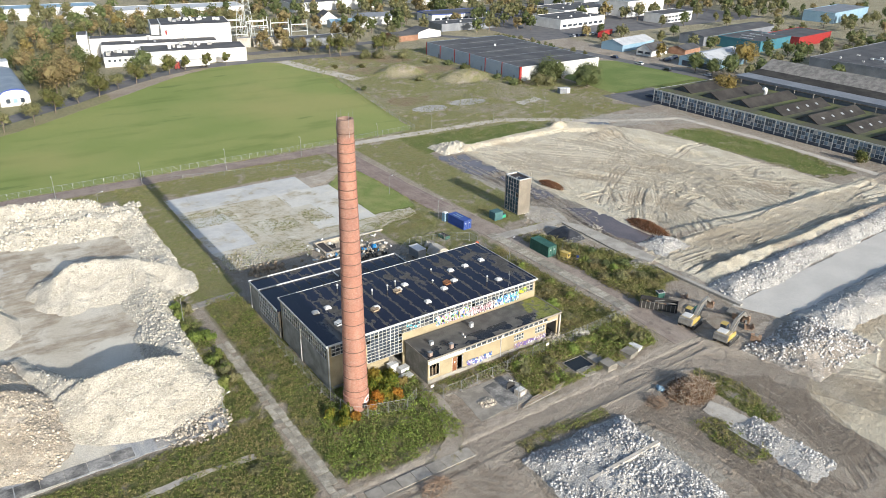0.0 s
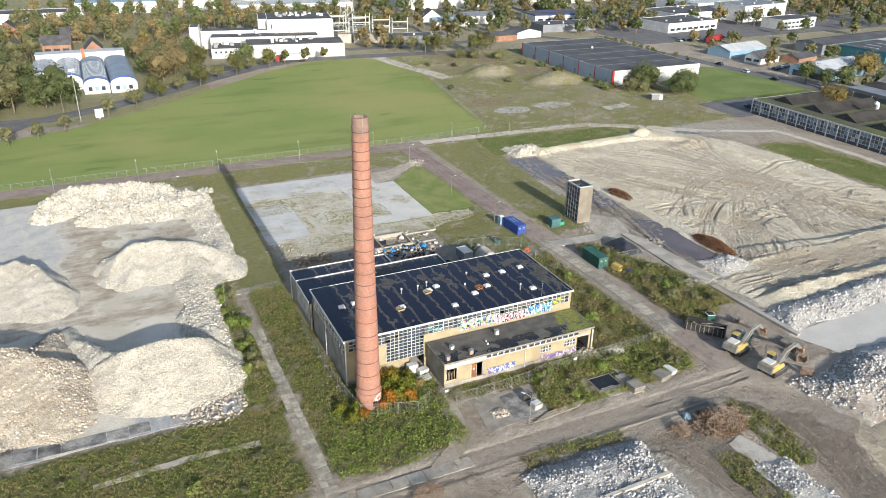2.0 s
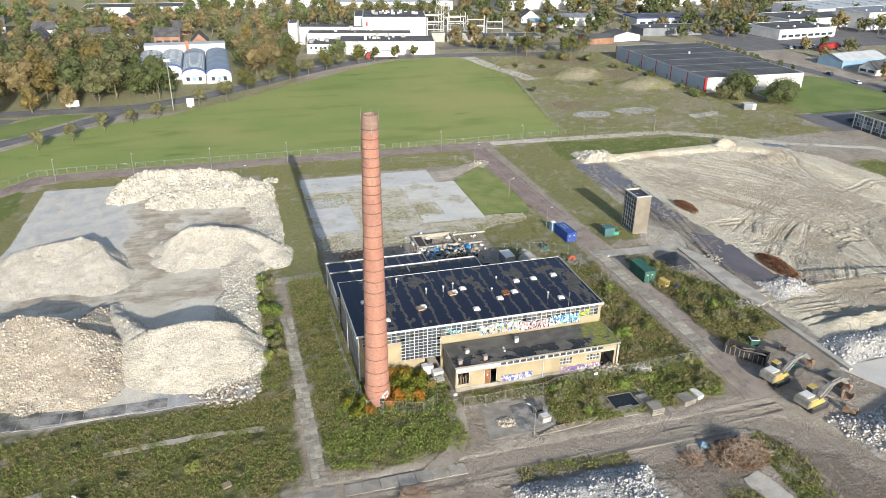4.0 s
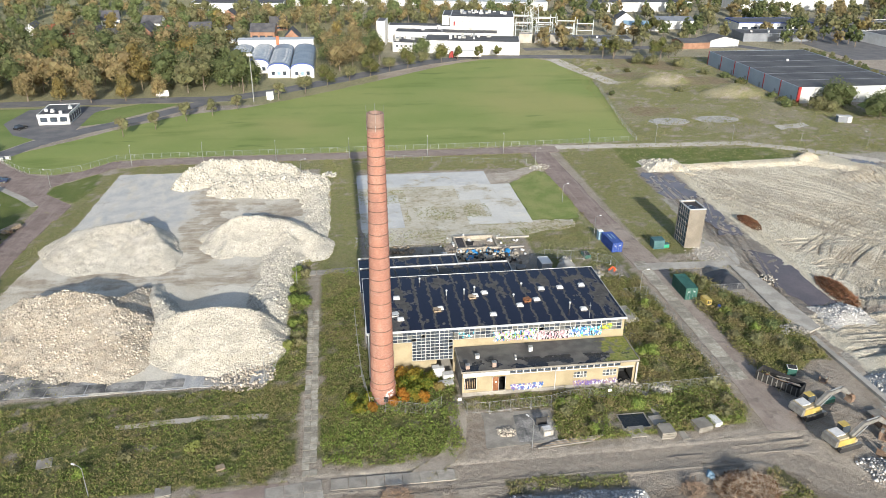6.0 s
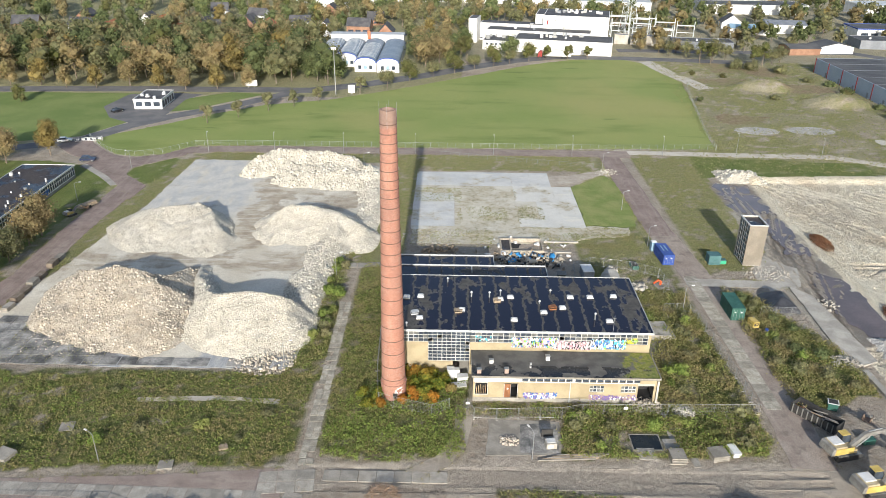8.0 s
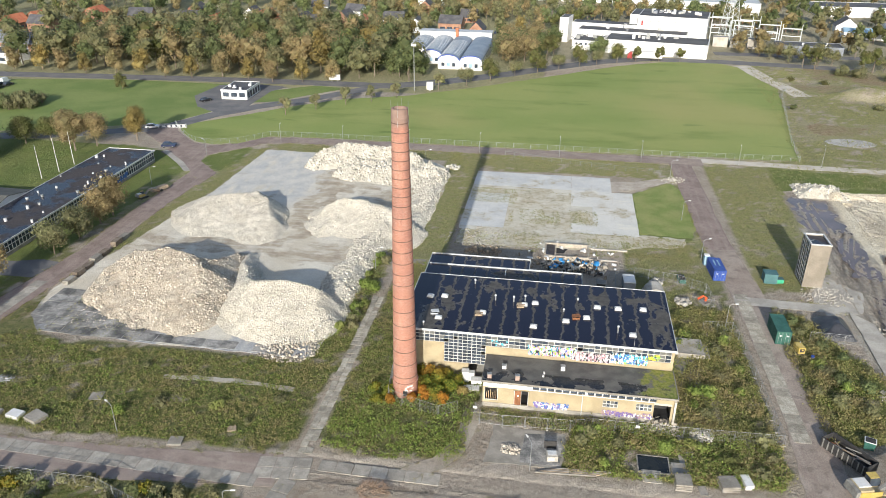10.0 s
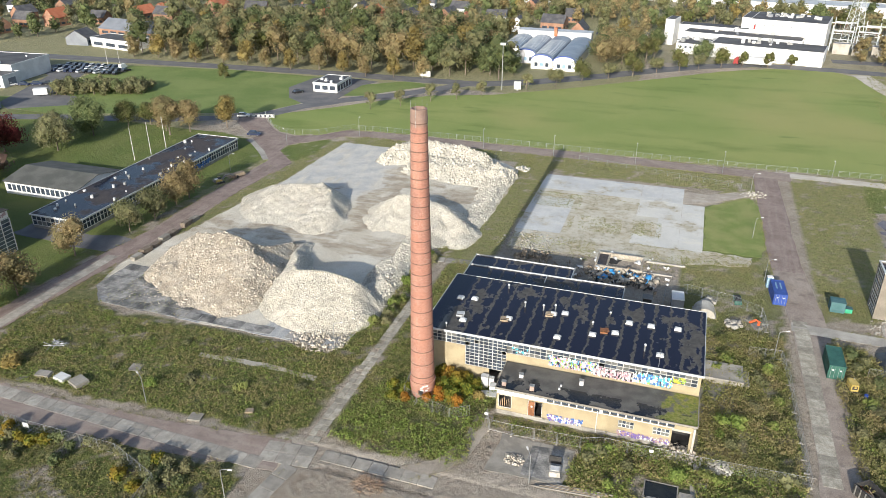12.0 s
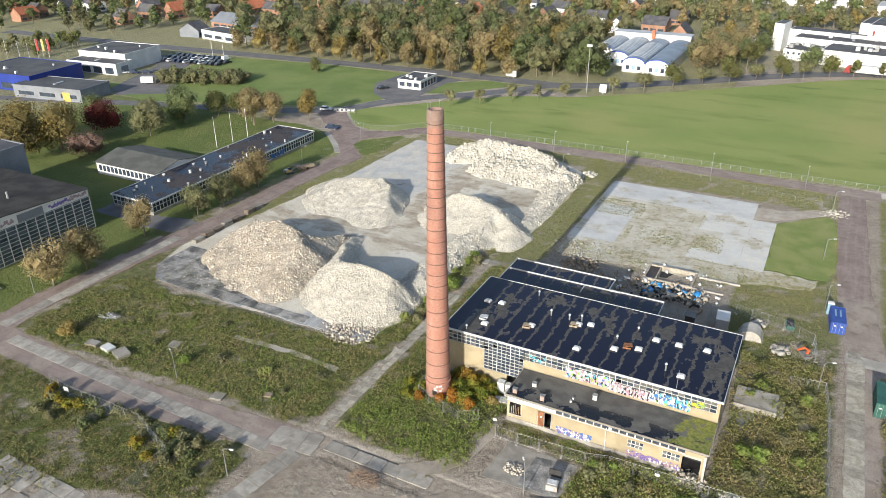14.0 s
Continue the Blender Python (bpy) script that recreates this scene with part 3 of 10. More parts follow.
M_OLDSLAB = old_slab("soiled_floor_slab", (0.50, 0.465, 0.38), (0.55, 0.52, 0.44), 1.0)
M_CLEANSLAB = old_slab("swept_bluish_floor_slab", (0.455, 0.455, 0.445), (0.53, 0.525, 0.50), 0.4)
M_PALESLAB = old_slab("pale_floor_slab", (0.52, 0.51, 0.475), (0.57, 0.555, 0.51), 0.5)
M_WEED = leaf("weeds", (0.184, 0.198, 0.067), (0.282, 0.270, 0.106), (0.299, 0.253, 0.121), 0)
M_GREENWEED = leaf("green_weeds", (0.149, 0.209, 0.051), (0.226, 0.284, 0.073), (0.248, 0.259, 0.088), 0)
M_FRESHWEED = leaf("fresh_yard_weeds", (0.173, 0.247, 0.055), (0.263, 0.326, 0.082), (0.210, 0.257, 0.074), 0)
M_SCRUB = leaf("brown_olive_scrub", (0.185, 0.158, 0.072), (0.28, 0.235, 0.11), (0.17, 0.172, 0.062), 0)
M_PALEWEED = leaf("pale_rough_grass", (0.190, 0.225, 0.074), (0.275, 0.278, 0.108), (0.305, 0.265, 0.13), 0)
M_DRYWEED = leaf("dry_grass", (0.36, 0.31, 0.18), (0.28, 0.245, 0.125), (0.20, 0.20, 0.08), 0)


# ---- ground ----
PIT = [(140, 104), (138.5, 150), (141, 184), (183, 184), (194.5, 177), (197, 169), (200, 152), (203, 138), (203, 98.5), (190, 97.5), (168, 98.5), (150, 102)]
PADS = [box_poly(-26, 86, 34, 194), box_poly(44, 147, 90, 187)]
# weedy patches: the west plot and the hall, the north and east verges, the south yard and the vacant land
WEEDS_HALL = [
    [(-26, 63.6), (30, 66.2), (34, 69), (34.5, 87.5), (19.5, 87.5), (-14, 86.2), (-22, 90), (-29, 84), (-29, 68)],
    [(29, 86), (35, 86), (35.2, 134), (32, 134), (29.8, 122), (30.2, 104)],
    [(37.6, 72), (45.4, 76), (45.4, 124), (44, 128), (37.8, 128)],
    [(38, 67.2), (56, 67.4), (58, 70), (58.5, 79), (59, 88), (46, 88), (38, 78)],
]
WEEDS_VERGE = [
    [(72.5, 68.5), (101, 68.8), (103, 72), (102.5, 79), (74, 80.5), (73, 76)], box_poly(59, 77, 90, 81),
    [(88.2, 80), (102.2, 79), (102.3, 116), (89, 116)], box_poly(84, 110, 100.5, 148),
    [(35, 128), (46, 128), (47, 187), (38, 201), (36, 180), (39.5, 150)], box_poly(38, 187, 97, 201),
    box_poly(-16, 193, 40, 201), [(109.5, 136), (119, 128), (124, 136), (126, 170), (128, 200), (110, 201)],
]
WEEDS_YARD = [
    [(109.3, 80), (124, 84), (123.5, 98), (115, 117), (109.5, 117)], [(110, 128), (118, 126), (124, 132), (118, 140), (110, 140)],
    [(-10, 30), (20, 45), (20, 55), (-8, 56), (-24, 57), (-40, 50), (-40, 20), (-10, 20)], [(20, 44), (31, 46), (31, 57), (20, 56.5)],
    [(96.5, 44), (101, 44), (103, 52), (100.5, 60), (97, 57)], box_poly(62, 59.5, 79, 62), [(88, 40), (93, 40), (92, 50), (87, 52)],
]
WEEDS_OUTER = [
    [(128, 188), (180, 188), (215, 190), (240, 214), (240, 345), (150, 345), (139, 216), (128, 204)],
    [(209.5, 160), (218.5, 163), (228, 157), (232, 130), (226, 100), (212, 104), (211.8, 134)], [(184, 190), (236, 190), (222, 205), (186, 203)],
    [(-29, 92), (-26, 94), (-27.6, 104), (-24, 126), (-19.6, 158), (-18.6, 193), (-15, 197), (-20.5, 195), (-23.6, 180), (-24.6, 164), (-26.6, 150), (-26.8, 130), (-27.5, 104)],
]
WEEDS = WEEDS_HALL + WEEDS_VERGE + WEEDS_YARD + WEEDS_OUTER
LAWNS = [[(87.5, 174), (92, 178), (98.5, 184), (101.3, 172), (102, 160), (99.5, 147), (87, 147.5), (87, 158)], [(-33.3, 180), (-34, 184.3), (-31.6, 187.6), (-24, 194.6), (-22.5, 181), (-25, 172.4), (-29, 175.8)],
         [(-60, 60), (-37, 66), (-36.5, 140), (-34, 176), (-42, 186), (-60, 190), (-150, 190), (-150, 60)],
         [(126, 184), (180, 187), (178, 198), (128, 202)], [(240, 196), (298, 190), (300, 262), (242, 246)],
         [(210.5, 158), (218, 161), (226, 154), (229, 125), (222, 103), (213, 107), (213, 134)]]
PALE = [[(60, 40), (82, 40), (82, 58), (66, 60), (60, 57)], [(125, 70), (160, 70), (215, 88), (215, 97), (130, 97)], [(128, 40), (220, 40), (220, 70), (128, 62)],
        [(122, 92), (130, 92), (130, 178), (122, 132)], [(182, 184), (200, 176), (228, 165), (236, 160), (238, 178), (200, 196)]]
WET = [[(127.5, 96), (136.5, 98), (137, 178), (127, 180), (126, 172), (129, 130)], [(196, 182), (203, 178), (205, 184), (198, 187)]]
GREEN = [[(-42, 64), (34, 66), (34, 88), (-20, 88), (-30, 104), (-20, 160), (-14, 193), (38, 193), (40, 130), (37, 110), (37, 70), (58, 68), (58, 82), (45, 88), (45, 128), (47, 190), (92, 190), (92, 150), (100, 150), (101.5, 80), (102.8, 80), (102.6, 215), (-42, 215), (-36, 180)], box_poly(101, 201, 150, 216), [(109.6, 78), (111, 78), (111, 118), (109.6, 118)], [(109.6, 124), (126, 136), (128, 202), (109.6, 203)], box_poly(-42, 55, 30, 58.5)]
SANDY = [[(183, 184), (195, 176), (203, 138), (203, 98), (211, 98), (211, 150), (206, 168), (192, 191)], [(106, 31), (124, 31), (128, 48), (116, 48), (109, 45)], [(128, 38), (146, 36), (150, 52), (136, 54), (127, 48)], [(128, 78), (222, 84), (224, 98), (128, 98)]]
DUSTY = [[(32, 61), (60, 62.2), (100, 61.6), (112, 62), (112, 68), (90, 67.3), (60, 67.8), (32, 66.2)], [(96, 66), (104, 66), (114, 60), (124, 40), (126, 27), (116, 27), (112, 44), (104, 58), (96, 61)], [(56, 63), (90, 63), (92, 59), (80, 58), (56, 59)], [(108, 60), (124, 64), (128, 60), (120, 54)]]
BROWN = [[(156, 299), (184, 297), (186, 309), (160, 312)], [(174, 320), (205, 314), (198, 345), (172, 348)], [(150, 240), (166, 238), (170, 250), (152, 252)], [(190, 282), (212, 288), (206, 300), (192, 298)]]


def wide(poly, x, y, seed, amp=1.2, size=4.0):
    """Whether a place lies in a patch with a ragged edge."""
    return inside(x + amp * (fbm(x, y, size, seed, 3) - 0.5) * 2, y + amp * (fbm(x, y, size, seed + 5, 3) - 0.5) * 2, poly)


def any_of(polys, x, y, seed, amp=1.2, size=4.0):
    r = np.zeros(np.shape(x), bool)
    for p in polys:
        px, py = [q[0] for q in p], [q[1] for q in p]
        k = (x > min(px) - 4) & (x < max(px) + 4) & (y > min(py) - 4) & (y < max(py) + 4)
        if k.any():
            r[k] |= wide(p, x[k], y[k], seed, amp, size)
    return r


def height(x, y):
    """The ground's relief."""
    z = -0.045 + 0.035 * fbm(x, y, 3.0, 3, 3)
    d = edge_dist(x, y, PIT) + 1.5 * (fbm(x, y, 6, 9, 3) - 0.5)
    pit = np.clip(d / 1.6, 0, 1)
    bend = 26 * fbm(x, y, 34, 33, 2)
    ruts = 0.10 * (fbm((x + bend) * 2.2, (y - bend) * 0.22, 3.0, 31, 3) - 0.5) + 0.22 * (fbm(x, y, 2.0, 41, 3) - 0.5)
    z = z + pit * (-0.9 + ruts * 1.2)
    # spoil ridges pushed up along the south edge of the pit, steep on their north side
    for y0, h, w in ((82.8, 1.25, 2.4), (96.4, 0.35, 2.0)):
        line = y0 + 1.8 * (fbm(x, y, 12, 51, 3) - 0.5)
        on = np.clip((x - 131) / 5, 0, 1) * np.clip((245 - x) / 5, 0, 1)
        e = y - line
        z = z + on * h * np.where(e < 0, np.exp(-(e / w) ** 2), np.clip(1 - e / 0.7, 0, 1)) * (0.35 + 0.75 * fbm(x * 0.6 + y, y, 3.5, 61, 4) + 0.6 * fbm(x, y, 1.3, 63, 2))
    # spoil bank round the north and east edges
    band = np.exp(-((d + 2.0) / 2.2) ** 2) * np.clip((y - 98) / 6, 0, 1) * np.clip((x - 137) / 3, 0, 1)
    z = z + band * (0.04 + 0.3 * fbm(x, y, 4, 71, 3))
    # churned earth in the south yard
    churn = inside(x, y, [(78, 36), (128, 36), (124, 62), (100, 60), (86, 62), (78, 58)])
    z = z + np.where(churn, 0.26 * (fbm(x, y, 2.6, 81, 4) - 0.45), 0)
    for mx, my, mr, mh in ((184, 294, 14, 3.6), (203, 269, 15, 3.8), (162, 318, 7, 1.2), (162, 332, 4, 1.6), (191, 172, 7, 0.8), (140, 181, 4, 1.6), (184, 186, 4, 2.0)):
        z = z + mh * np.clip(1 - ((x - mx) / mr) ** 2 - ((y - my) / (mr * 0.6)) ** 2, 0, 1) ** 1.3 * (0.8 + 0.4 * fbm(x, y, 3, 91, 2))
    return z


def spaced(a, b, step):
    return np.arange(a, b, step)


FINE = [(122.0, 77.0, 224.0, 190.0), (34.0, 27.0, 148.0, 68.4)]


def fine_dist(x, y):
    """Distance inside the patches of finely worked ground."""
    return np.max(np.stack([np.minimum(np.minimum(x - a, c - x), np.minimum(y - b, d - y)) for a, b, c, d in FINE]), 0)


def zones(me, x, y, rut=None, rim=None):
    """Paints what grows or lies where."""
    weed = any_of(WEEDS, x, y, 11).astype(float)
    weed *= np.clip((fbm(x, y, 2.2, 21, 3) - 0.30) / 0.1, 0, 1)
    weed = np.maximum(weed, any_of(GREEN, x, y, 18, 0.8) * np.clip((fbm(x, y, 2.6, 27, 3) - 0.36) / 0.12, 0, 1) * 0.9)
    lawn = any_of(LAWNS, x, y, 12, 0.6).astype(float)
    pale = any_of(PALE, x, y, 13, 2.5).astype(float) * np.clip((fbm(x, y, 5, 22, 3) - 0.25) / 0.2, 0, 1)
    sand = np.clip((edge_dist(x, y, PIT) + 4 + 3 * (fbm(x, y, 5, 23, 3) - 0.5)) / 1.5, 0, 1)
    sand = np.maximum(sand, any_of(SANDY, x, y, 16, 2.0).astype(float))
    wet = any_of(WET, x, y, 14, 1.5).astype(float)
    rust = any_of(BROWN, x, y, 15, 5, 12).astype(float)
    lawn *= np.where(x > -40, np.clip((fbm(x, y, 3.2, 28, 3) - 0.2) / 0.15, 0.35, 1), 1)
    dust = any_of(DUSTY, x, y, 17, 1.6).astype(float)
    far = (x < -72) | (y > 345) | (x > 320) | (y < 22) | ((y > 268) & (x < 60))
    weed *= 1 - 0.8 * rust * np.clip(fbm(x, y, 4, 24, 3) * 2.4 - 0.5, 0, 1)
    weed *= np.where((x > 128) & (y > 187) & (y < 346), np.clip(0.45 + 2.2 * (fbm(x, y, 13, 29, 3) - 0.32), 0.5, 1.0), 1.0)
    weed = np.where(far, np.where((x > 60) & (y > 100), 0.45, 0.75), weed)
    zero = np.zeros(len(x))
    for name, cols in (("zone_a", (weed, lawn, pale)), ("zone_b", (sand, wet, rust)), ("zone_c", (zero if rut is None else rut, dust, zero if rim is None else rim))):
        at = me.color_attributes.new(name, "FLOAT_COLOR", "POINT")
        at.data.foreach_set("color", np.stack([*cols, np.ones(len(x))], 1).astype(np.float32).ravel())


def ground():
    grow = np.cumsum(4 * 1.28 ** np.arange(26))
    xs = np.concatenate([(-72 - grow)[::-1], spaced(-72, -40, 1.6), spaced(-40, 128, 0.95), spaced(128, 222, 1.9), spaced(222, 250, 1.2), 250 + np.cumsum(np.full(20, 3.0)), 310 + grow])
    ys = np.concatenate([(26 - grow)[::-1], spaced(26, 110, 0.8), spaced(110, 190, 0.95), spaced(190, 215, 1.0), spaced(215, 350, 1.6), 350 + grow])
    gx, gy = np.meshgrid(xs, ys)
    x, y = gx.ravel(), gy.ravel()
    z = height(x, y) - 1.2 * np.clip((fine_dist(x, y) - 2.5) / 2.0, 0, 1)
    nx, ny = len(xs), len(ys)
    i = (np.arange(ny - 1)[:, None] * nx + np.arange(nx - 1)[None]).ravel()
    me = array_mesh("ground", np.stack([x, y, z], 1), np.stack([i, i + 1, i + nx + 1, i + nx], 1), M_GROUND, True)
    zones(me, x, y)
    ob = new("ground", me)
    tagged(ob, "site ground of trampled soil, sand and weeds", "ground", kind="structure")


ground()


def bend_line(a, b, c, step=0.2):
    n = int((math.dist(a, b) + math.dist(b, c)) / step)
    t = np.linspace(0, 1, max(n, 2))[:, None]
    return (1 - t) ** 2 * np.array(a) + 2 * t * (1 - t) * np.array(b) + t * t * np.array(c)


def wheel_ways(seed, families):
    """Pairs of wheel or crawler lines: (count, three areas to run from, towards and to, gauge)."""
    rng = random.Random(seed)
    out = []
    for count, boxes, gauge in families:
        for k in range(count):
            a, b, c = [(rng.uniform(q[0], q[2]), rng.uniform(q[1], q[3])) for q in boxes]
            p = bend_line(a, b, c)
            d = np.gradient(p, axis=0)
            d /= np.linalg.norm(d, axis=1)[:, None] + 1e-9
            side = np.stack([-d[:, 1], d[:, 0]], 1)
            deep = rng.uniform(0.45, 1.0)
            for s in (-1, 1):
                out.append((p + side * s * gauge / 2, deep))
                out.append((p + side * (s * gauge / 2 + 0.75), deep * 0.6))
    return out


def fine_ground(name, box, step, ways, label, depth):
    """Ground churned by machines, with the ruts as relief."""
    x0, y0, x1, y1 = box
    xs, ys = np.arange(x0, x1, step), np.arange(y0, y1, step)
    nx, ny = len(xs), len(ys)
    rut = np.zeros((ny, nx))
    for p, deep in ways:
        i, j = np.rint((p[:, 0] - x0) / step).astype(int), np.rint((p[:, 1] - y0) / step).astype(int)
        for di in (-2, -1, 0, 1, 2):
            for dj in (-2, -1, 0, 1, 2):
                a, b = i + di, j + dj
                ok = (a >= 0) & (a < nx) & (b >= 0) & (b < ny)
                d2 = (x0 + a * step - p[:, 0]) ** 2 + (y0 + b * step - p[:, 1]) ** 2
                np.maximum.at(rut, (b[ok], a[ok]), (deep * np.exp(-d2 / 0.13))[ok])
    gx, gy = np.meshgrid(xs, ys)
    x, y = gx.ravel(), gy.ravel()
    rut = rut.ravel()
    d = np.minimum(np.minimum(x - x0, x1 - x), np.minimum(y - y0, y1 - y))
    rim = np.where((rut > 0.03) & (rut < 0.4), 0.35, 0.0)
    clods = 0.10 * (fbm(x, y, 1.1, 95, 2) - 0.5) * np.clip((fbm(x, y, 7, 97, 2) - 0.4) / 0.2, 0, 1)
    z = height(x, y) + 0.02 - 0.5 * np.clip(1 - d / 1.8, 0, 1) + depth * (rim - rut) * np.clip(fbm(x, y, 5, 96, 2) * 2 - 0.3, 0, 1) + clods
    i = (np.arange(ny - 1)[:, None] * nx + np.arange(nx - 1)[None]).ravel()
    me = array_mesh(name, np.stack([x, y, z], 1), np.stack([i, i + 1, i + nx + 1, i + nx], 1), M_GROUND, True)
    zones(me, x, y, rut, rim * 2.5)
    tagged(new(name, me), label, "ground", kind="structure")


fine_ground("ground_pit", FINE[0], 0.42, wheel_ways(5, (
    (16, ((138, 160, 158, 184), (150, 130, 190, 150), (180, 96, 214, 120)), 2.3),
    (9, ((160, 172, 200, 182), (165, 120, 205, 150), (150, 96, 205, 106)), 2.3),
    (12, ((138, 92, 165, 110), (150, 110, 175, 130), (140, 110, 172, 125)), 2.0),
    (7, ((140, 100, 150, 140), (175, 130, 200, 170), (190, 100, 214, 150)), 2.2),
    (24, ((128, 84, 150, 97), (160, 86, 190, 97), (195, 85, 222, 97)), 2.0),
    (5, ((126, 98, 132, 170), (126, 110, 134, 150), (128, 140, 136, 176)), 2.0))), "pale sand pit floor scored by machine tracks", 0.5)
fine_ground("ground_yard", FINE[1], 0.34, wheel_ways(8, (
    (6, ((36, 61.5, 44, 65.5), (60, 62.5, 80, 67.5), (94, 61.5, 108, 67)), 1.8),
    (20, ((98, 58, 104, 62), (108, 50, 114, 58), (116, 28, 130, 36)), 2.2),
    (12, ((80, 56, 92, 60), (84, 44, 90, 50), (84, 28, 96, 36)), 2.0),
    (10, ((58, 56, 66, 61), (66, 58, 84, 61), (88, 52, 100, 60)), 2.0),
    (12, ((96, 28, 104, 36), (104, 40, 110, 48), (102, 50, 112, 58)), 2.1),
    (12, ((128, 36, 146, 50), (126, 38, 136, 46), (118, 28, 128, 40)), 2.2),
    (7, ((57, 28, 62, 50), (57, 40, 62, 58), (62, 56, 72, 61)), 2.0))), "churned brown soil with ruts of site machines", 0.24)


def ragged(poly, step, amp, seed=7):
    """An outline cut into short pieces with a worn edge."""
    out = []
    for (ax, ay), (bx, by) in zip(poly, poly[1:] + poly[:1]):
        n = max(1, int(math.hypot(bx - ax, by - ay) / step))
        for k in range(n):
            x, y = ax + (bx - ax) * k / n, ay + (by - ay) * k / n
            out.append((x + amp * (float(fbm(x, y, 2.2, seed, 3)) - 0.5) * 2, y + amp * (float(fbm(x, y, 2.2, seed + 8, 3)) - 0.5) * 2))
    return out


def sheet(name, poly, z, material, label, category, thick=0.06, rag=0.0):
    if rag:
        poly = ragged(poly, 0.9, rag)
    ob = part(name, Build().prism(poly, z - thick, z), material, None, label)
    return tagged(ob, category=category, kind="structure")


EDGES = []


def ribbon(name, line, width, z, material, label, category, thick=0.06):
    """A road of even width along a line."""
    fine = []
    for (ax, ay), (bx, by) in zip(line, line[1:]):
        n = max(1, int(math.hypot(bx - ax, by - ay) / 1.3))
        fine += [(ax + (bx - ax) * k / n, ay + (by - ay) * k / n) for k in range(n)]
    fine.append(line[-1])
    EDGES.extend((x, y, width / 2) for x, y in fine) if -40 < line[0][0] < 200 and line[0][1] < 230 else None
    p = [Vector((*q, 0)) for q in fine]
    left, right = [], []
    for k, q in enumerate(p):
        d = (p[min(k + 1, len(p) - 1)] - p[max(k - 1, 0)]).normalized()
        n = Vector((-d.y, d.x, 0)) * width / 2
        rough = min(0.16, width * 0.05)
        left.append((q + n * (1 + rough * 2 / width * 2 * (float(fbm(q.x, q.y, 2.5, 3, 3)) - 0.5) * 2))[:2])
        right.append((q - n * (1 + rough * 2 / width * 2 * (float(fbm(q.x, q.y, 2.5, 19, 3)) - 0.5) * 2))[:2])
    b = Build()
    n = len(p)
    vs = [(*q, z) for q in left] + [(*q, z) for q in right] + [(*q, z - thick) for q in left] + [(*q, z - thick) for q in right]
    b.add(vs, [(k, n + k, n + k + 1, k + 1) for k in range(n - 1)] + [(k, k + 1, 2 * n + k + 1, 2 * n + k) for k in range(n - 1)] + [(n + k + 1, n + k, 3 * n + k, 3 * n + k + 1) for k in range(n - 1)])
    return tagged(part(name, b, material, None, label), category=category, kind="structure")


def curve(a, b, c, n=8):
    """Points along a bend from a to c, drawn towards b."""
    return [tuple((1 - t) ** 2 * a[k] + 2 * t * (1 - t) * b[k] + t * t * c[k] for k in (0, 1)) for t in [i / n for i in range(n + 1)]]


sheet("field", [(-57, 213.5), (-54.2, 208), (-46.5, 199.6), (-43, 197), (-37, 195.5), (-30, 198.5), (-22.5, 206.6), (0, 207.6), (60, 207.8), (138, 209.8), (146, 258), (153, 300), (146, 340), (136, 351), (112, 346), (92, 334), (58, 303), (32, 281), (10, 265), (-12, 256), (-27, 243.5), (-41.5, 227.5), (-54, 216)],
      0.0, M_FIELD, "large field of short mown green grass", "field", 0.05, 0.6)
ribbon("road_north", [(-24, 201), (-14, 203.4), (20, 203.6), (110, 203.7)], 6.3, 0.02, M_ROAD_EW, "dusty reddish-brown paved road along the field fence", "road")
ribbon("road_west", [(-29, 56), (-33, 64), (-34, 72), (-32.6, 98), (-29.8, 120), (-30.3, 133), (-30.2, 148), (-29.3, 163)], 6.4, 0.03, M_ROAD_RED, "reddish-brown paved road past the rubble pad", "road")
sheet("road_junction", [(-33, 161.5), (-25.6, 161.5), (-24.8, 171), (-29.2, 175.4), (-33.6, 179.7), (-34.4, 184.3), (-32, 188), (-24.3, 195.2), (-21.5, 199.2), (-20.5, 205.6), (-23.5, 204.8), (-30, 197), (-37, 194.2), (-43.4, 195.8), (-46.9, 198.6), (-54.6, 207), (-57, 211), (-64, 207), (-63.6, 203), (-56, 195.4), (-47.8, 191), (-49.3, 185.7), (-38.4, 178), (-32.4, 171)],
      0.036, M_ROAD_RED, "reddish-brown paved junction before the gate", "road", 0.08, 0.15)
sheet("path_verge", [(-49.2, 186.6), (-48, 187.6), (-37.6, 177.6), (-33, 171.8), (-34.4, 171.0), (-38.8, 176.2)], 0.045, M_CONC, "pale paved footpath across the verge", "path", 0.08, 0.1)
ribbon("road_east", [(106.5, 67), (107.8, 85), (107.6, 100), (107.1, 122), (105.8, 138), (105.2, 144)], 6.2, 0.034, M_ROAD, "worn brick road with dusty wheel tracks", "road")
ribbon("road_north_east", [(105.6, 140), (104.7, 150), (104.2, 170), (103.4, 201)], 6.2, 0.028, M_ROAD_RED, "reddish-brown brick road with dusty edges", "road")
ribbon("road_southwest", [(-34, 61.2), (-6, 59.6), (14, 60.4), (34, 62.5)], 6.2, 0.016, M_ROAD_EW, "brick road with a strip of concrete slabs", "road")
ribbon("track_north_east", [(106, 205.5), (140, 204.5), (172, 203.5), (186, 196), (205, 182)], 4.0, 0.012, M_PALE_ROAD, "pale gravel track beside the rough grass", "track")
ribbon("track_north", [(148, 345), (152, 322), (158, 300), (160, 290)], 7.0, 0.01, M_PALE_ROAD, "pale gravel track at the field's edge", "track")
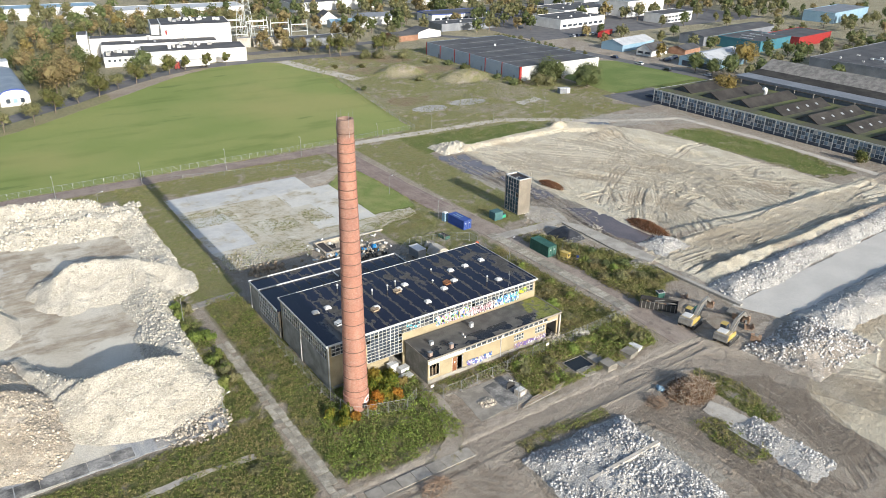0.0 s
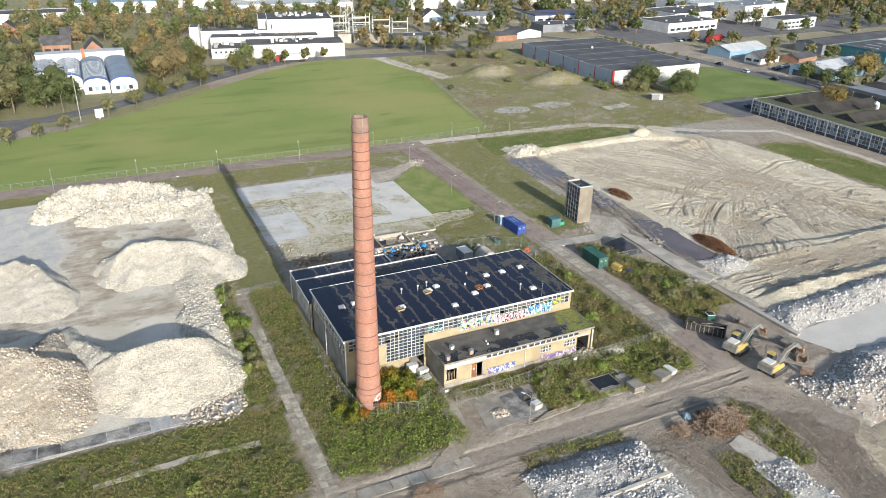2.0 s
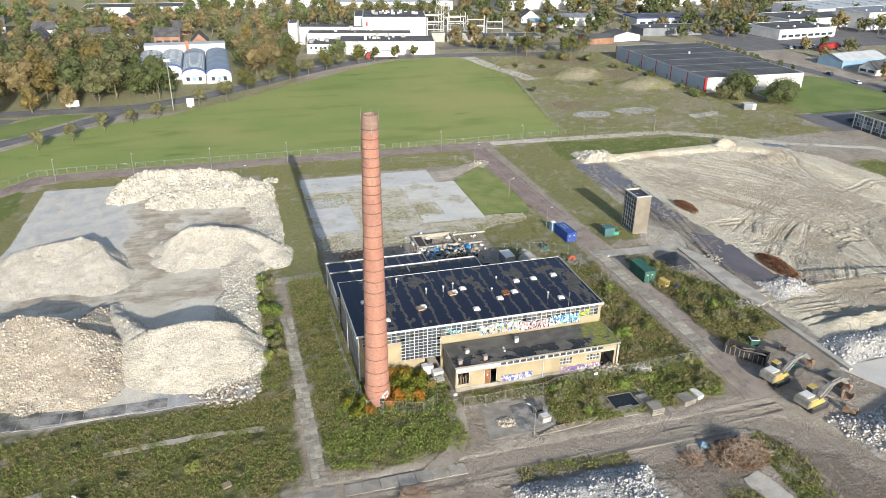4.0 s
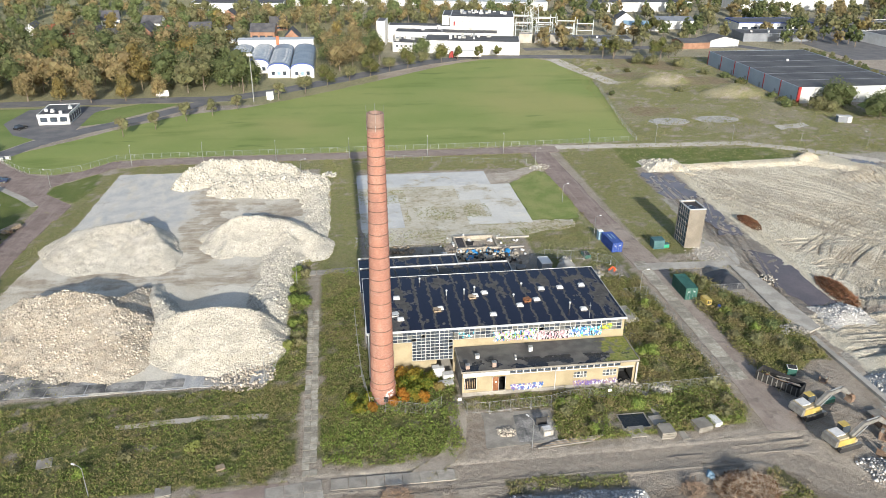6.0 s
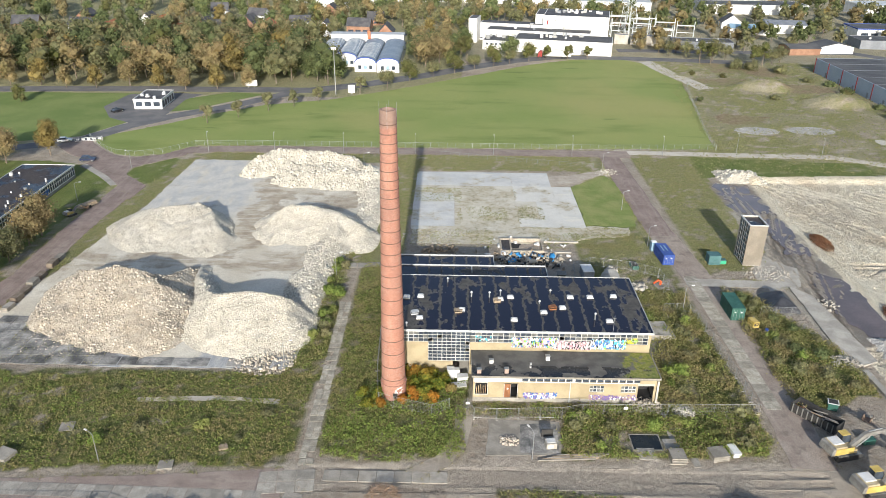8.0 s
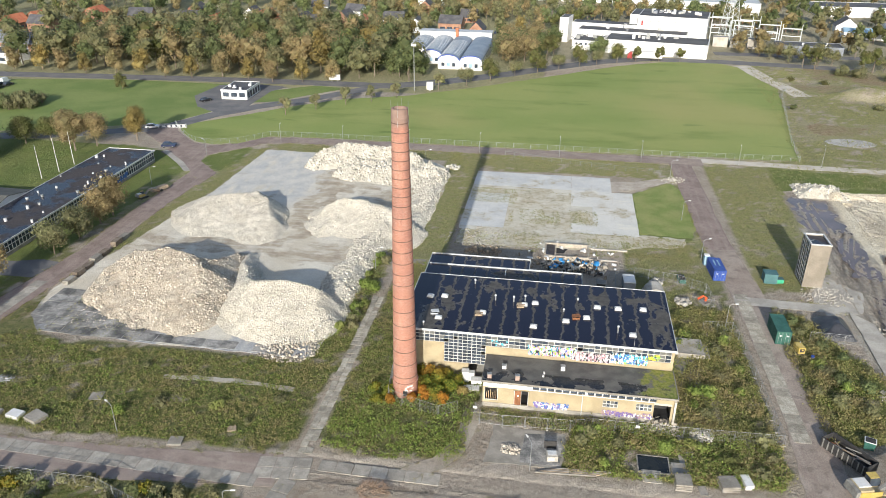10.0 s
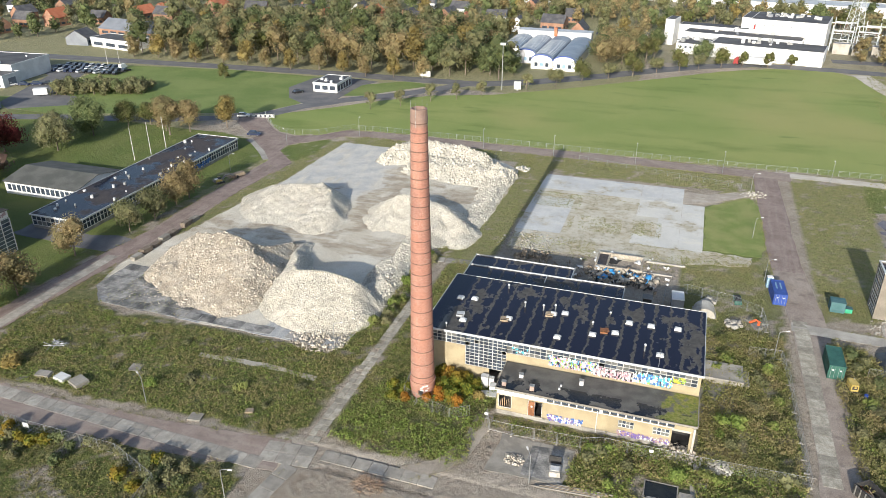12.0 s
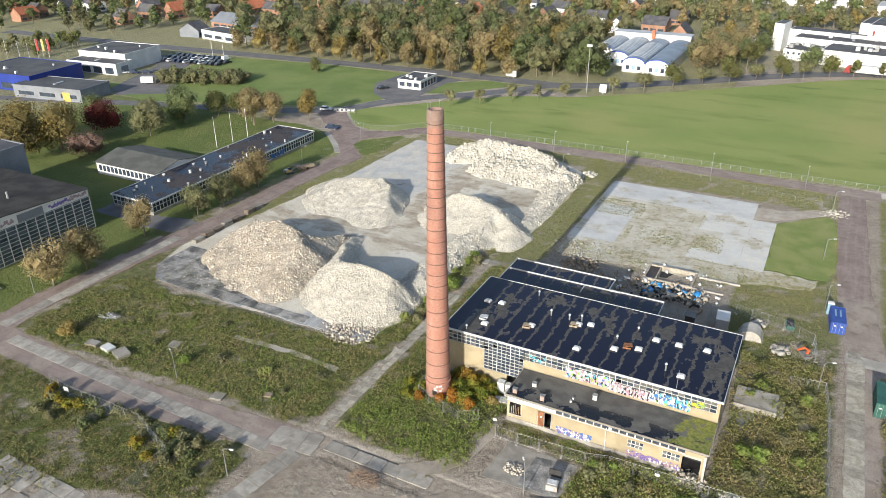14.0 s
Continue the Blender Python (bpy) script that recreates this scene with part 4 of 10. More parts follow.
ribbon("track_glasshouse", [(205, 182), (231, 171), (233, 140), (230, 96)], 2.6, 0.0, M_PALE_ROAD, "narrow pale gravel path", "path")
ribbon("track_chimney", [(51, 64.5), (55.2, 67.4), (57.2, 71), (58.2, 75), (58.6, 80)], 2.6, 0.028, M_RUTS, "bare rutted dirt track to the hall", "path")
ribbon("crossing_east", [(104, 121.5), (113, 121), (124, 121)], 3.2, 0.045, M_CONC, "side road of pale concrete", "road")
ribbon("road_far", [(-320, 262), (-200, 268), (-110, 275), (-60, 278), (0, 279), (20, 290), (45, 309), (65, 327), (85, 342), (105, 352), (140, 352), (200, 345)], 8.5, 0.012, M_ASPHALT, "grey asphalt road past the field", "road")
ribbon("road_gate", [(-60, 209), (-52, 226), (-40, 240), (-25, 253), (-12, 268), (-4, 279)], 6.5, 0.018, M_ASPHALT, "grey asphalt side road", "road")
ribbon("road_side", [(-60, 209), (-90, 196), (-130, 186), (-240, 150)], 6.0, 0.006, M_ASPHALT, "grey asphalt road between lawns", "road")
sheet("lawn_west", [(-220, 196), (-130, 190), (-62, 214), (-54, 230), (-60, 270), (-110, 270), (-165, 262), (-160, 236), (-150, 206)], 0.0, M_LAWN, "open green lawn beside the road", "lawn")
sheet("lawn_shop", [(-36, 248), (-30, 256), (-16, 272), (-30, 274), (-46, 262), (-46, 244)], 0.0, M_LAWN, "small lawn beside the white pavilion", "lawn")
sheet("forecourt", [(-70, 250), (-62, 236), (-50, 228), (-44, 236), (-44, 262), (-40, 270), (-58, 273), (-68, 268)], 0.002, M_ASPHALT, "grey paved forecourt of the pavilion", "pavement")
sheet("lawn_floor", [(88.2, 174), (92, 178), (98.6, 184.4), (101.2, 178), (102.2, 172), (102.6, 160), (100.2, 149.2), (88.3, 149.4), (88.3, 158)], 0.012, M_ROUGHLAWN, "patch of rough grass beside the old floor", "lawn", 0.05, 0.8)
# asphalt entry at the road; further west the dark sheet stands in for shade
sheet("yard_office", [(-62, 108), (-52, 107.5), (-44, 106.5), (-35, 107), (-33.6, 114), (-38, 114.5), (-44, 113), (-52, 113), (-62, 114)], 0.02, M_ASPHALT, "dark asphalt yard between the office and the workshop", "pavement", 0.05, 0.4)
sheet("lawn_east", [(240, 214), (296, 214), (298, 262), (282, 272), (243, 247)], 0.0, M_LAWN, "green lawn behind the warehouse trees", "lawn")
sheet("car_park_east", box_poly(232, 190, 262, 212), 0.004, M_ASPHALT, "dark asphalt car park", "pavement")
ribbon("road_industrial", [(302, 200), (300, 240), (296, 290), (285, 340), (260, 372), (140, 372)], 8.0, 0.01, M_ASPHALT, "grey asphalt road through the industrial area", "road")
sheet("yard_industrial", box_poly(300, 330, 520, 470), 0.006, M_ASPHALT, "wide paved yard of the warehouses", "pavement")
sheet("concrete_pad", [(-21, 88.9), (-4, 88.6), (29.5, 88.6), (31.0, 100), (30.5, 112), (31.5, 130), (39.0, 142), (39.5, 168), (38.5, 186), (30, 193), (-18.5, 193), (-19.5, 158), (-24, 126), (-28, 104), (-26, 94)], 0.03, M_PAD, "dust-covered concrete pad under the rubble heaps", "pad", 0.12, 0.5)
sheet("concrete_floor_lower", [(47, 138), (66, 138), (80, 140), (98, 144), (98, 148.5), (47, 149.3)], 0.02, M_OLDSLAB, "weedy remains of an old concrete floor", "slab", 0.1, 0.9)
sheet("apron_east", [(120, 118), (127, 120), (129.5, 128), (124, 134), (119, 126)], 0.03, M_CONC, "broken pale concrete apron", "pavement", 0.06, 0.7)
sheet("wall_footing_east", [(123.5, 99.5), (125.6, 92), (128.5, 93.5), (127.5, 116), (124.2, 119.5)], 0.30, M_CONC, "long low concrete footing", "wall", 0.5, 0.25)
sheet("wall_footing_south", [(124.4, 90.5), (125.4, 90.5), (126.2, 69.5), (125.2, 69.3)], 0.5, M_CONC, "low concrete wall beside the site road", "wall", 0.7)
sheet("floor_slab_south", [(124.5, 70.5), (128, 62.5), (140, 61.5), (240, 66), (240, 76), (143, 71.5)], 0.08, M_SMOOTH, "smooth pale concrete floor", "slab", 0.2, 0.3)
sheet("yard_floor", [(61.5, 68.6), (72, 69), (72.5, 76.4), (62, 76.6)], 0.02, M_OLDCONC, "old concrete yard floor", "slab", 0.1, 0.35)
sheet("yard_floor_wet", [(66.2, 69.4), (71.8, 69.5), (71.9, 75.9), (66.6, 75.6)], 0.026, M_WETSLAB, "dark damp part of the yard floor", "slab", 0.05, 0.3)
sheet("strip_south", [(91.6, 52.2), (94.6, 53), (97, 44), (92.2, 43.5)], 0.05, M_CONC, "narrow concrete strip through the soil", "slab", 0.15, 0.3)
sheet("track_floor", [(82, 175.5), (87, 176.2), (92, 179.5), (99.5, 186), (100.5, 189.5), (96, 187.5), (90, 184), (82, 183)], 0.012, M_DUST, "bare brown earth track beside the old floor", "path", 0.06, 0.8)
sheet("path_plot", [(8, 80.6), (22, 81.4), (30, 80.6), (30, 79.4), (22, 80.2), (8, 79.6)], 0.0, M_PALE_ROAD, "narrow strip of bare pale earth", "path", 0.05, 0.5)
sheet("path_garden", [(88.5, 79), (90.5, 79), (89.5, 71), (87.8, 71)], 0.02, M_CONC, "overgrown concrete garden path", "path", 0.06, 0.35)
sheet("apron_hall_east", box_poly(88.6, 89, 94, 108), 0.012, M_OLDCONC, "weedy concrete apron beside the hall", "pavement", 0.08, 0.5)
for poly in ([(129.2, 112), (131.4, 127), (137, 124), (139, 113), (139.2, 105), (137, 99.6), (131.2, 102)], [(127.2, 160), (131, 157), (136, 158), (136.5, 178), (127.6, 180)], [(130, 135), (135.6, 134), (136, 155), (131.5, 155)], [(197, 181), (203, 179), (203, 183), (198, 186)]):
    sheet("water", poly, 0.01, M_WATER, "shallow brown rain puddle on the old floor", "puddle", 0.03, 1.7)
for cx, cy, rx, ry in ((159, 231, 7.6, 4.4), (177.5, 232, 8.2, 4.6)):
    sheet("gravel_patch", [(cx + rx * math.cos(t * 0.4488), cy + ry * math.sin(t * 0.4488)) for t in range(14)], 0.0, M_GREYRUB_SOIL, "round bare gravel patch in rough grass", "ground", 0.06, 0.3)
sheet("old_pavement", [(193, 217), (206, 220), (207, 225), (194, 222)], 0.01, M_CONC, "remnant of pale concrete paving", "pavement", 0.06, 0.8)


# ---- the tall chimney ----
M_BANDS = plain("dark_rusted_iron", (0.11, 0.065, 0.05), (0.16, 0.095, 0.07), 1.5, 9, 0.8)


def chimney():
    x, y = 47.43, 82.62
    top = empty("factory_chimney", x, y, 0, label="tall tapering red brick factory chimney with iron bands", category="chimney")

    def at(b):
        b.v = [(px - x, py - y, pz) for px, py, pz in b.v]
        return b

    def rad(z):
        return 1.86 - (1.86 - 1.10) * (z - 2.6) / (45.4 - 2.6)

    part("shaft", at(Build().lathe(x, y, [(rad(2.6), 2.6)] + [(rad(z), z) for z in np.linspace(3, 43.6, 24)] + [(rad(43.6) + 0.04, 43.7), (rad(43.6) + 0.06, 44.2), (1.14, 44.4), (1.12, 45.3), (0.86, 45.35), (0.82, 42.0), (0.3, 41.9)])), M_CHIMNEY, top, smooth=False)
    part("plinth", at(Build().lathe(x, y, [(1.98, -0.2), (1.94, 2.4), (2.02, 2.45), (2.02, 2.62), (1.86, 2.66)])), M_CHIMNEY, top, "wider brick plinth with chipped render")
    for z in [3.6 + 2.3 * k for k in range(7)] + [19.5 + 1.75 * k for k in range(8)] + [33.2 + 1.28 * k for k in range(9)]:
        r = rad(z) + 0.035
        part("iron_band", at(Build().lathe(x, y, [(r - 0.05, z - 0.065), (r, z - 0.055), (r, z + 0.055), (r - 0.05, z + 0.065)])), M_BANDS, top, "thin dark iron band")
    for k in range(4):
        a = radians(45 + 90 * k) + 0.75
        px, py = 1.16 * math.cos(a), 1.16 * math.sin(a)
        part("lightning_rod", Build().tube((px, py, 43.0), (px, py, 46.3), 0.025, 0.015, 6), M_STEEL, top, "thin pale lightning rod")
    # no hole is cut: the opening's shade is the box's near-black colour
    part("flue_door", Build().box(0.35, -1.93, 0.5, 0.7, 0.12, 0.9), M_DARK, top, "small dark opening at the foot")
    patch = Build()
    rng = random.Random(3)
    for k in range(9):
        a = radians(-62 + rng.uniform(-26, 26))
        z = 1.2 + rng.uniform(0, 1.0)
        patch.box(1.975 * math.cos(a), 1.975 * math.sin(a), z, 0.06, rng.uniform(0.2, 0.5), rng.uniform(0.1, 0.3), math.degrees(a))
    part("render_patch", patch, M_WHITE, top, "remnants of white render")
    return top


chimney()


# ---- the hall ----
def window_band(parent, x0, x1, z0, z1, y, cols, rows, name="window", depth=0.12, along="x", frame=0.05, post_every=0, glass=None, broken=0.0, seed=1):
    """A glazed opening: a frame with bars, panes behind. It looks towards -y, or towards -x when along is y."""
    rng = random.Random(seed)

    def place(b):
        if along == "y":
            b.v = [(py, px, pz) for px, py, pz in b.v]
            b.f = [tuple(reversed(q)) for q in b.f]
        return b

    w = empty(name)
    w.parent = parent
    f = Build()
    for k in range(cols + 1):
        x = x0 + (x1 - x0) * k / cols
        t = frame * (2.0 if post_every and k % post_every == 0 else 1.0)
        f.box(x, y, z0, t, depth, z1 - z0)
    for k in range(rows + 1):
        z = z0 + (z1 - z0) * k / rows
        f.box((x0 + x1) / 2, y - 0.004, z - frame / 2, x1 - x0 + frame, depth, frame)
    part("window_frame", place(f), M_FRAME, w)
    for i in range(cols):
        for j in range(rows):
            if rng.random() < broken:
                continue
            xa, xb = x0 + (x1 - x0) * i / cols, x0 + (x1 - x0) * (i + 1) / cols
            za, zb = z0 + (z1 - z0) * j / rows, z0 + (z1 - z0) * (j + 1) / rows
            part("pane", place(Build().box((xa + xb) / 2, y + 0.05, za, xb - xa, 0.012, zb - za)), glass or (M_DUSTGLASS if rng.random() < 0.35 else M_GLASS), w)
    return w


def wall_x(b, x0, x1, y, z0, z1, t=0.3, openings=()):
    """A wall that looks towards -y, with oblong openings (x0, x1, z0, z1) right through."""
    xs = sorted({x0, x1, *[o[0] for o in openings], *[o[1] for o in openings]})
    zs = sorted({z0, z1, *[o[2] for o in openings], *[o[3] for o in openings]})
    for xa, xb in zip(xs, xs[1:]):
        for za, zb in zip(zs, zs[1:]):
            if not any(o[0] <= xa and xb <= o[1] and o[2] <= za and zb <= o[3] for o in openings):
                b.box((xa + xb) / 2, y + t / 2, za, xb - xa, t, zb - za)
    return b


def swap(b):
    b.v = [(y, x, z) for x, y, z in b.v]
    b.f = [tuple(reversed(q)) for q in b.f]
    return b


HX0, HX1, HY0, HY1, HZ = 45.7, 88.1, 88.3, 106.4, 8.3


def hall():
    top = empty("factory_hall", label="derelict flat-roofed yellow brick hall with bands of windows", category="building")
    front = [(46.3, 87.7, 6.0, 7.9), (52.6, 59.3, 2.4, 6.0), (56.6, 59.3, 0.0, 2.4)]
    part("front_wall", wall_x(Build(), HX0, HX1, HY0, -0.3, HZ - 0.25, 0.3, front), M_YBRICK, top)
    west = [(89.0, 105.8, 5.1, 7.9)]
    part("west_wall", swap(wall_x(Build(), HY0 + 0.3, HY1, HX0, -0.3, HZ - 0.25, 0.3, west)), M_GREYWALL, top, "stained grey rendered side wall")
    part("east_wall", swap(wall_x(Build(), HY0 + 0.3, HY1, HX1 - 0.3, -0.3, HZ - 0.25, 0.3)), M_YBRICK, top)
    part("back_wall", wall_x(Build(), HX0, HX1, HY1, -0.3, HZ - 0.25, 0.3), M_YBRICK, top)
    part("roof", Build().box((HX0 + HX1) / 2, (HY0 + HY1) / 2 + 0.15, HZ - 0.25, HX1 - HX0 + 0.5, HY1 - HY0 + 0.6, 0.25), M_WETROOF, top, "bitumen roof with dark rain puddles")
    rim = Build()
    rim.box((HX0 + HX1) / 2, HY0 - 0.2, HZ - 0.28, HX1 - HX0 + 0.7, 0.09, 0.36).box((HX0 + HX1) / 2, HY1 + 0.5, HZ - 0.28, HX1 - HX0 + 0.7, 0.09, 0.36)
    rim.box(HX0 - 0.3, (HY0 + HY1) / 2 + 0.15, HZ - 0.28, 0.09, HY1 - HY0 + 0.56, 0.36).box(HX1 + 0.3, (HY0 + HY1) / 2 + 0.15, HZ - 0.28, 0.09, HY1 - HY0 + 0.56, 0.36)
    part("roof_edge", rim, M_GREYPAINT, top, "pale metal roof edge")
    window_band(top, 46.3, 52.6, 6.0, 7.9, HY0 + 0.1, 8, 3, post_every=4, seed=2, broken=0.03)
    window_band(top, 52.6, 59.3, 2.4, 7.9, HY0 + 0.1, 9, 9, post_every=3, seed=3, broken=0.06, glass=M_GLASS)
    window_band(top, 59.3, 87.7, 6.0, 7.9, HY0 + 0.1, 32, 3, post_every=4, seed=4, broken=0.05)
    window_band(top, 89.0, 105.8, 5.1, 7.9, HX0 + 0.1, 20, 3, along="y", post_every=4, seed=5, broken=0.15)
    pipe = Build().tube((45.55, 98.4, 0), (45.55, 98.4, 7.9), 0.11)
    part("downpipe", pipe, M_WHITE, top, "white rainwater pipe")
    part("downpipe", Build().tube((45.7, 88.1, 0), (45.7, 88.1, 8.0), 0.12), M_GREYPAINT, top, "grey rainwater pipe")
    part("base_course", Build().box((HX0 + 52.6) / 2, HY0 - 0.03, 0, 52.6 - HX0, 0.06, 0.5), M_GREYWALL, top)
    part("floor_slab", Build().box((HX0 + HX1) / 2, (HY0 + HY1) / 2, -0.2, HX1 - HX0 - 0.7, HY1 - HY0 - 0.7, 0.22), M_CONC, top)
    return top


hall()


def low_block():
    """The lower, flat wing on the north side, with a sunken roof court."""
    top = empty("low_wing", label="lower flat-roofed wing with tall window bars", category="building")
    z = 5.6
    part("west_wall", swap(wall_x(Build(), 107.0, 120.2, 45.3, -0.3, z - 0.2, 0.3, [(107.6, 116.6, 1.2, 5.0)])), M_GREYWALL, top)
    part("north_wall", wall_x(Build(), 45.3, 64.4, 120.2, -0.3, z - 0.2), M_GREYWALL, top)
    part("east_wall", swap(wall_x(Build(), 107.0, 116.0, 74.0, -0.3, z - 0.2)), M_GREYWALL, top)
    part("inner_wall", wall_x(Build(), 64.4, 74.3, 116.0, -0.3, z - 0.2), M_GREYWALL, top)
    part("end_wall", swap(wall_x(Build(), 116.0, 120.2, 64.1, -0.3, z - 0.2)), M_GREYWALL, top)
    part("roof", Build().prism([(45.1, 107.0), (74.5, 107.0), (74.5, 116.2), (64.6, 116.2), (64.6, 120.5), (45.1, 120.5)], z - 0.2, z), M_WETROOF, top, "bitumen roof holding rain water")
    e = Build()
    for x, y, sx, sy in ((54.85, 120.5, 19.7, 0.09), (45.1, 113.8, 0.09, 13.3), (64.6, 118.3, 0.09, 4.3), (69.5, 116.25, 9.8, 0.09), (74.5, 111.6, 0.09, 9.2), (56.0, 116.1, 21.5, 0.12), (60.2, 114.6, 0.12, 2.8)):
        e.box(x, y, z - 0.15, sx, sy, 0.4)
    part("roof_edge", e, M_GREYPAINT, top, "pale metal roof edges")
    window_band(top, 107.6, 116.6, 1.2, 5.0, 45.4, 10, 5, along="y", post_every=5, seed=7, broken=0.1)
    part("downpipe", Build().tube((45.2, 120.3, 0), (45.2, 120.3, 5.4), 0.1), M_WHITE, top)
    return top


low_block()


def blob_patch(parent, x0, x1, z0, z1, y, colors, n, seed, label, name="graffiti"):
    """Overlapping flat rounded paint shapes on a wall that looks towards -y."""
    rng = random.Random(seed)
    layers = [Build() for _ in colors]
    for k in range(n):
        c = rng.randrange(len(colors))
        x, z = x0 + (x1 - x0) * (k + rng.random()) / n, rng.uniform(z0, z1)
        rx, rz = rng.uniform(0.05, 0.19), rng.uniform(0.05, 0.2) * (z1 - z0)
        rz = min(rz, max(z1 - z, 0.15), max(z - z0, 0.15)) + 0.05
        yy = y - 0.004 * (k % 7) - 0.003 * c
        m = rng.randint(7, 11)
        ph = rng.random() * 6.3
        w = [1 + 0.28 * math.sin(3 * t + ph) + rng.uniform(-0.12, 0.12) for t in range(m)]
        pts = [(x + rx * w[t] * math.cos(2 * math.pi * t / m), yy, z + rz * w[t] * math.sin(2 * math.pi * t / m)) for t in range(m)]
        layers[c].add([*pts, *[(p[0], yy + 0.0025, p[2]) for p in pts]], [tuple(range(m)), tuple(range(2 * m - 1, m - 1, -1))] + [((t + 1) % m, t, m + t, m + (t + 1) % m) for t in range(m)])
    top = empty(name)
    top.parent = parent
    tagged(top, label)
    for b, c in zip(layers, colors):
        if b.v:
            tagged(part("paint_patch", b, c, top), kind="stuff")


SPRAY = {k: plain("spray_paint_" + k, c, tuple(v * 0.85 for v in c), 2, 8, 0.6, fine=0.05) for k, c in
         dict(cyan=(0.08, 0.40, 0.50), blue=(0.05, 0.14, 0.40), pink=(0.56, 0.30, 0.38), white=(0.58, 0.60, 0.60), yellow=(0.55, 0.50, 0.06), lime=(0.26, 0.45, 0.07), purple=(0.17, 0.12, 0.34), black=(0.03, 0.03, 0.04), rose=(0.34, 0.23, 0.25)).items()}


def graffiti_wall():
    top = empty("painted_wall", label="band of colourful spray-painted graffiti across windows and wall", category="graffiti")
    y = HY0 - 0.02
    S = SPRAY
    blob_patch(top, 66.0, 73.4, 5.3, 7.0, y, [S["cyan"], S["white"], S["blue"], S["cyan"], S["white"], S["black"], S["white"], S["lime"], S["pink"]], 520, 1, "cyan, white and lime letter shapes")
    blob_patch(top, 73.0, 78.6, 5.0, 6.4, y, [S["pink"], S["white"], S["pink"], S["white"], S["white"], S["rose"], S["black"]], 340, 2, "pink and white letter shapes")
    blob_patch(top, 78.6, 84.2, 5.2, 6.9, y, [S["cyan"], S["white"], S["lime"], S["black"], S["white"], S["cyan"], S["white"], S["blue"]], 380, 3, "lime and cyan letter shapes")
    blob_patch(top, 84.2, 86.0, 6.3, 7.2, y, [S["yellow"], S["yellow"], S["lime"]], 24, 4, "yellow letter shapes")
    blob_patch(top, 60.2, 62.6, 6.4, 7.3, y, [S["white"], S["cyan"]], 16, 5, "pale letter shapes")


graffiti_wall()


def annex():
    top = empty("front_annex", label="low yellow brick annex with white fascia and a collapsed corner", category="building")
    x0, x1, y0, y1, z = 59.7, 88.0, 81.2, 88.2, 4.6
    small = [(x, x + 0.95, 3.68, 4.22) for x in [67.2 + 1.12 * k for k in range(7)] + [75.3 + 1.12 * k for k in range(9)]]
    ops = [(60.0, 62.0, 1.1, 3.4), (64.5, 65.5, 0.6, 3.2), (65.55, 66.6, 0.6, 3.2), (77.6, 79.8, 1.9, 3.1), (82.4, 84.7, 1.9, 3.1), (85.0, 87.4, -0.1, 3.4)] + small
    part("front_wall", wall_x(Build(), x0, x1 - 0.2, y0, -0.3, z - 0.15, 0.28, ops), M_YBRICK, top)
    part("plinth", Build().box(72.3, y0 - 0.05, -0.3, 25.2, 0.1, 0.95), M_CONC, top, "grey concrete plinth")
    part("window_strip", wall_x(Build(), x0 + 0.1, 85.1, y0 - 0.05, 3.56, 4.36, 0.048, small), M_WHITE, top, "white painted strip with a row of small windows")
    part("fascia", Build().box((x0 + x1) / 2, y0 - 0.2, z - 0.2, x1 - x0 + 0.5, 0.14, 0.16), M_ROOF, top, "dark bitumen roof edge")
    part("west_wall", swap(wall_x(Build(), y0 + 0.28, y1 - 0.2, x0, -0.3, z - 0.1, 0.25)), M_GREYWALL, top, "dark stained side wall")
    part("east_wall", swap(wall_x(Build(), y0 - 0.2, y1 - 0.2, x1 - 0.25, -0.3, z - 0.1, 0.25)), M_CONC, top)
    part("roof", Build().box((x0 + x1) / 2, (y0 + y1) / 2 - 0.12, z - 0.1, x1 - x0 + 0.4, y1 - y0 - 0.1, 0.2), M_ANNEXROOF, top, "mossy bitumen roof with puddles")
    part("roof_edge", Build().box(x1 + 0.22, (y0 + y1) / 2 - 0.15, z - 0.15, 0.12, y1 - y0, 0.4).box((x0 + x1) / 2, y0 - 0.3, z - 0.1, x1 - x0 + 0.5, 0.08, 0.28).box(x0 - 0.2, (y0 + y1) / 2 - 0.15, z - 0.1, 0.08, y1 - y0, 0.3), M_OLDCONC, top)
    # floor and inner wall coloured near-black, as the annex's unlit inside
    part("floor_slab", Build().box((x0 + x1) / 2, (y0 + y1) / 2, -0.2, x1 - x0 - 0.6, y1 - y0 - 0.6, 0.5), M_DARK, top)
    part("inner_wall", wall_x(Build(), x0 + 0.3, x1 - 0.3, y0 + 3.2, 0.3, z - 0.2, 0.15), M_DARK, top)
    for k, (a, b, c, d) in enumerate(small):
        part("small_window", Build().box((a + b) / 2, y0 + 0.16, c, b - a, 0.02, d - c), M_GLASS, top)
    for a, b, s in ((77.6, 79.8, 4), (82.4, 84.7, 4)):
        window_band(top, a, b, 1.9, 3.1, y0 + 0.1, s, 2, seed=s, frame=0.08)
    w = empty("broken_window")
    w.parent = top
    part("window_frame", Build().box(61.0, y0 + 0.1, 1.06, 2.1, 0.14, 0.09).box(61.0, y0 + 0.1, 3.32, 2.1, 0.14, 0.09).box(60.02, y0 + 0.1, 1.1, 0.09, 0.14, 2.3).box(61.98, y0 + 0.1, 1.1, 0.09, 0.14, 2.3), M_WHITE, w)
    for k in range(6):
        part("timber_bar", Build().box(60.3 + 0.28 * k, y0 + 0.4, 1.1, 0.08, 0.06, 1.2 + 0.5 * (k % 3) * 0.5), M_WOOD, w)
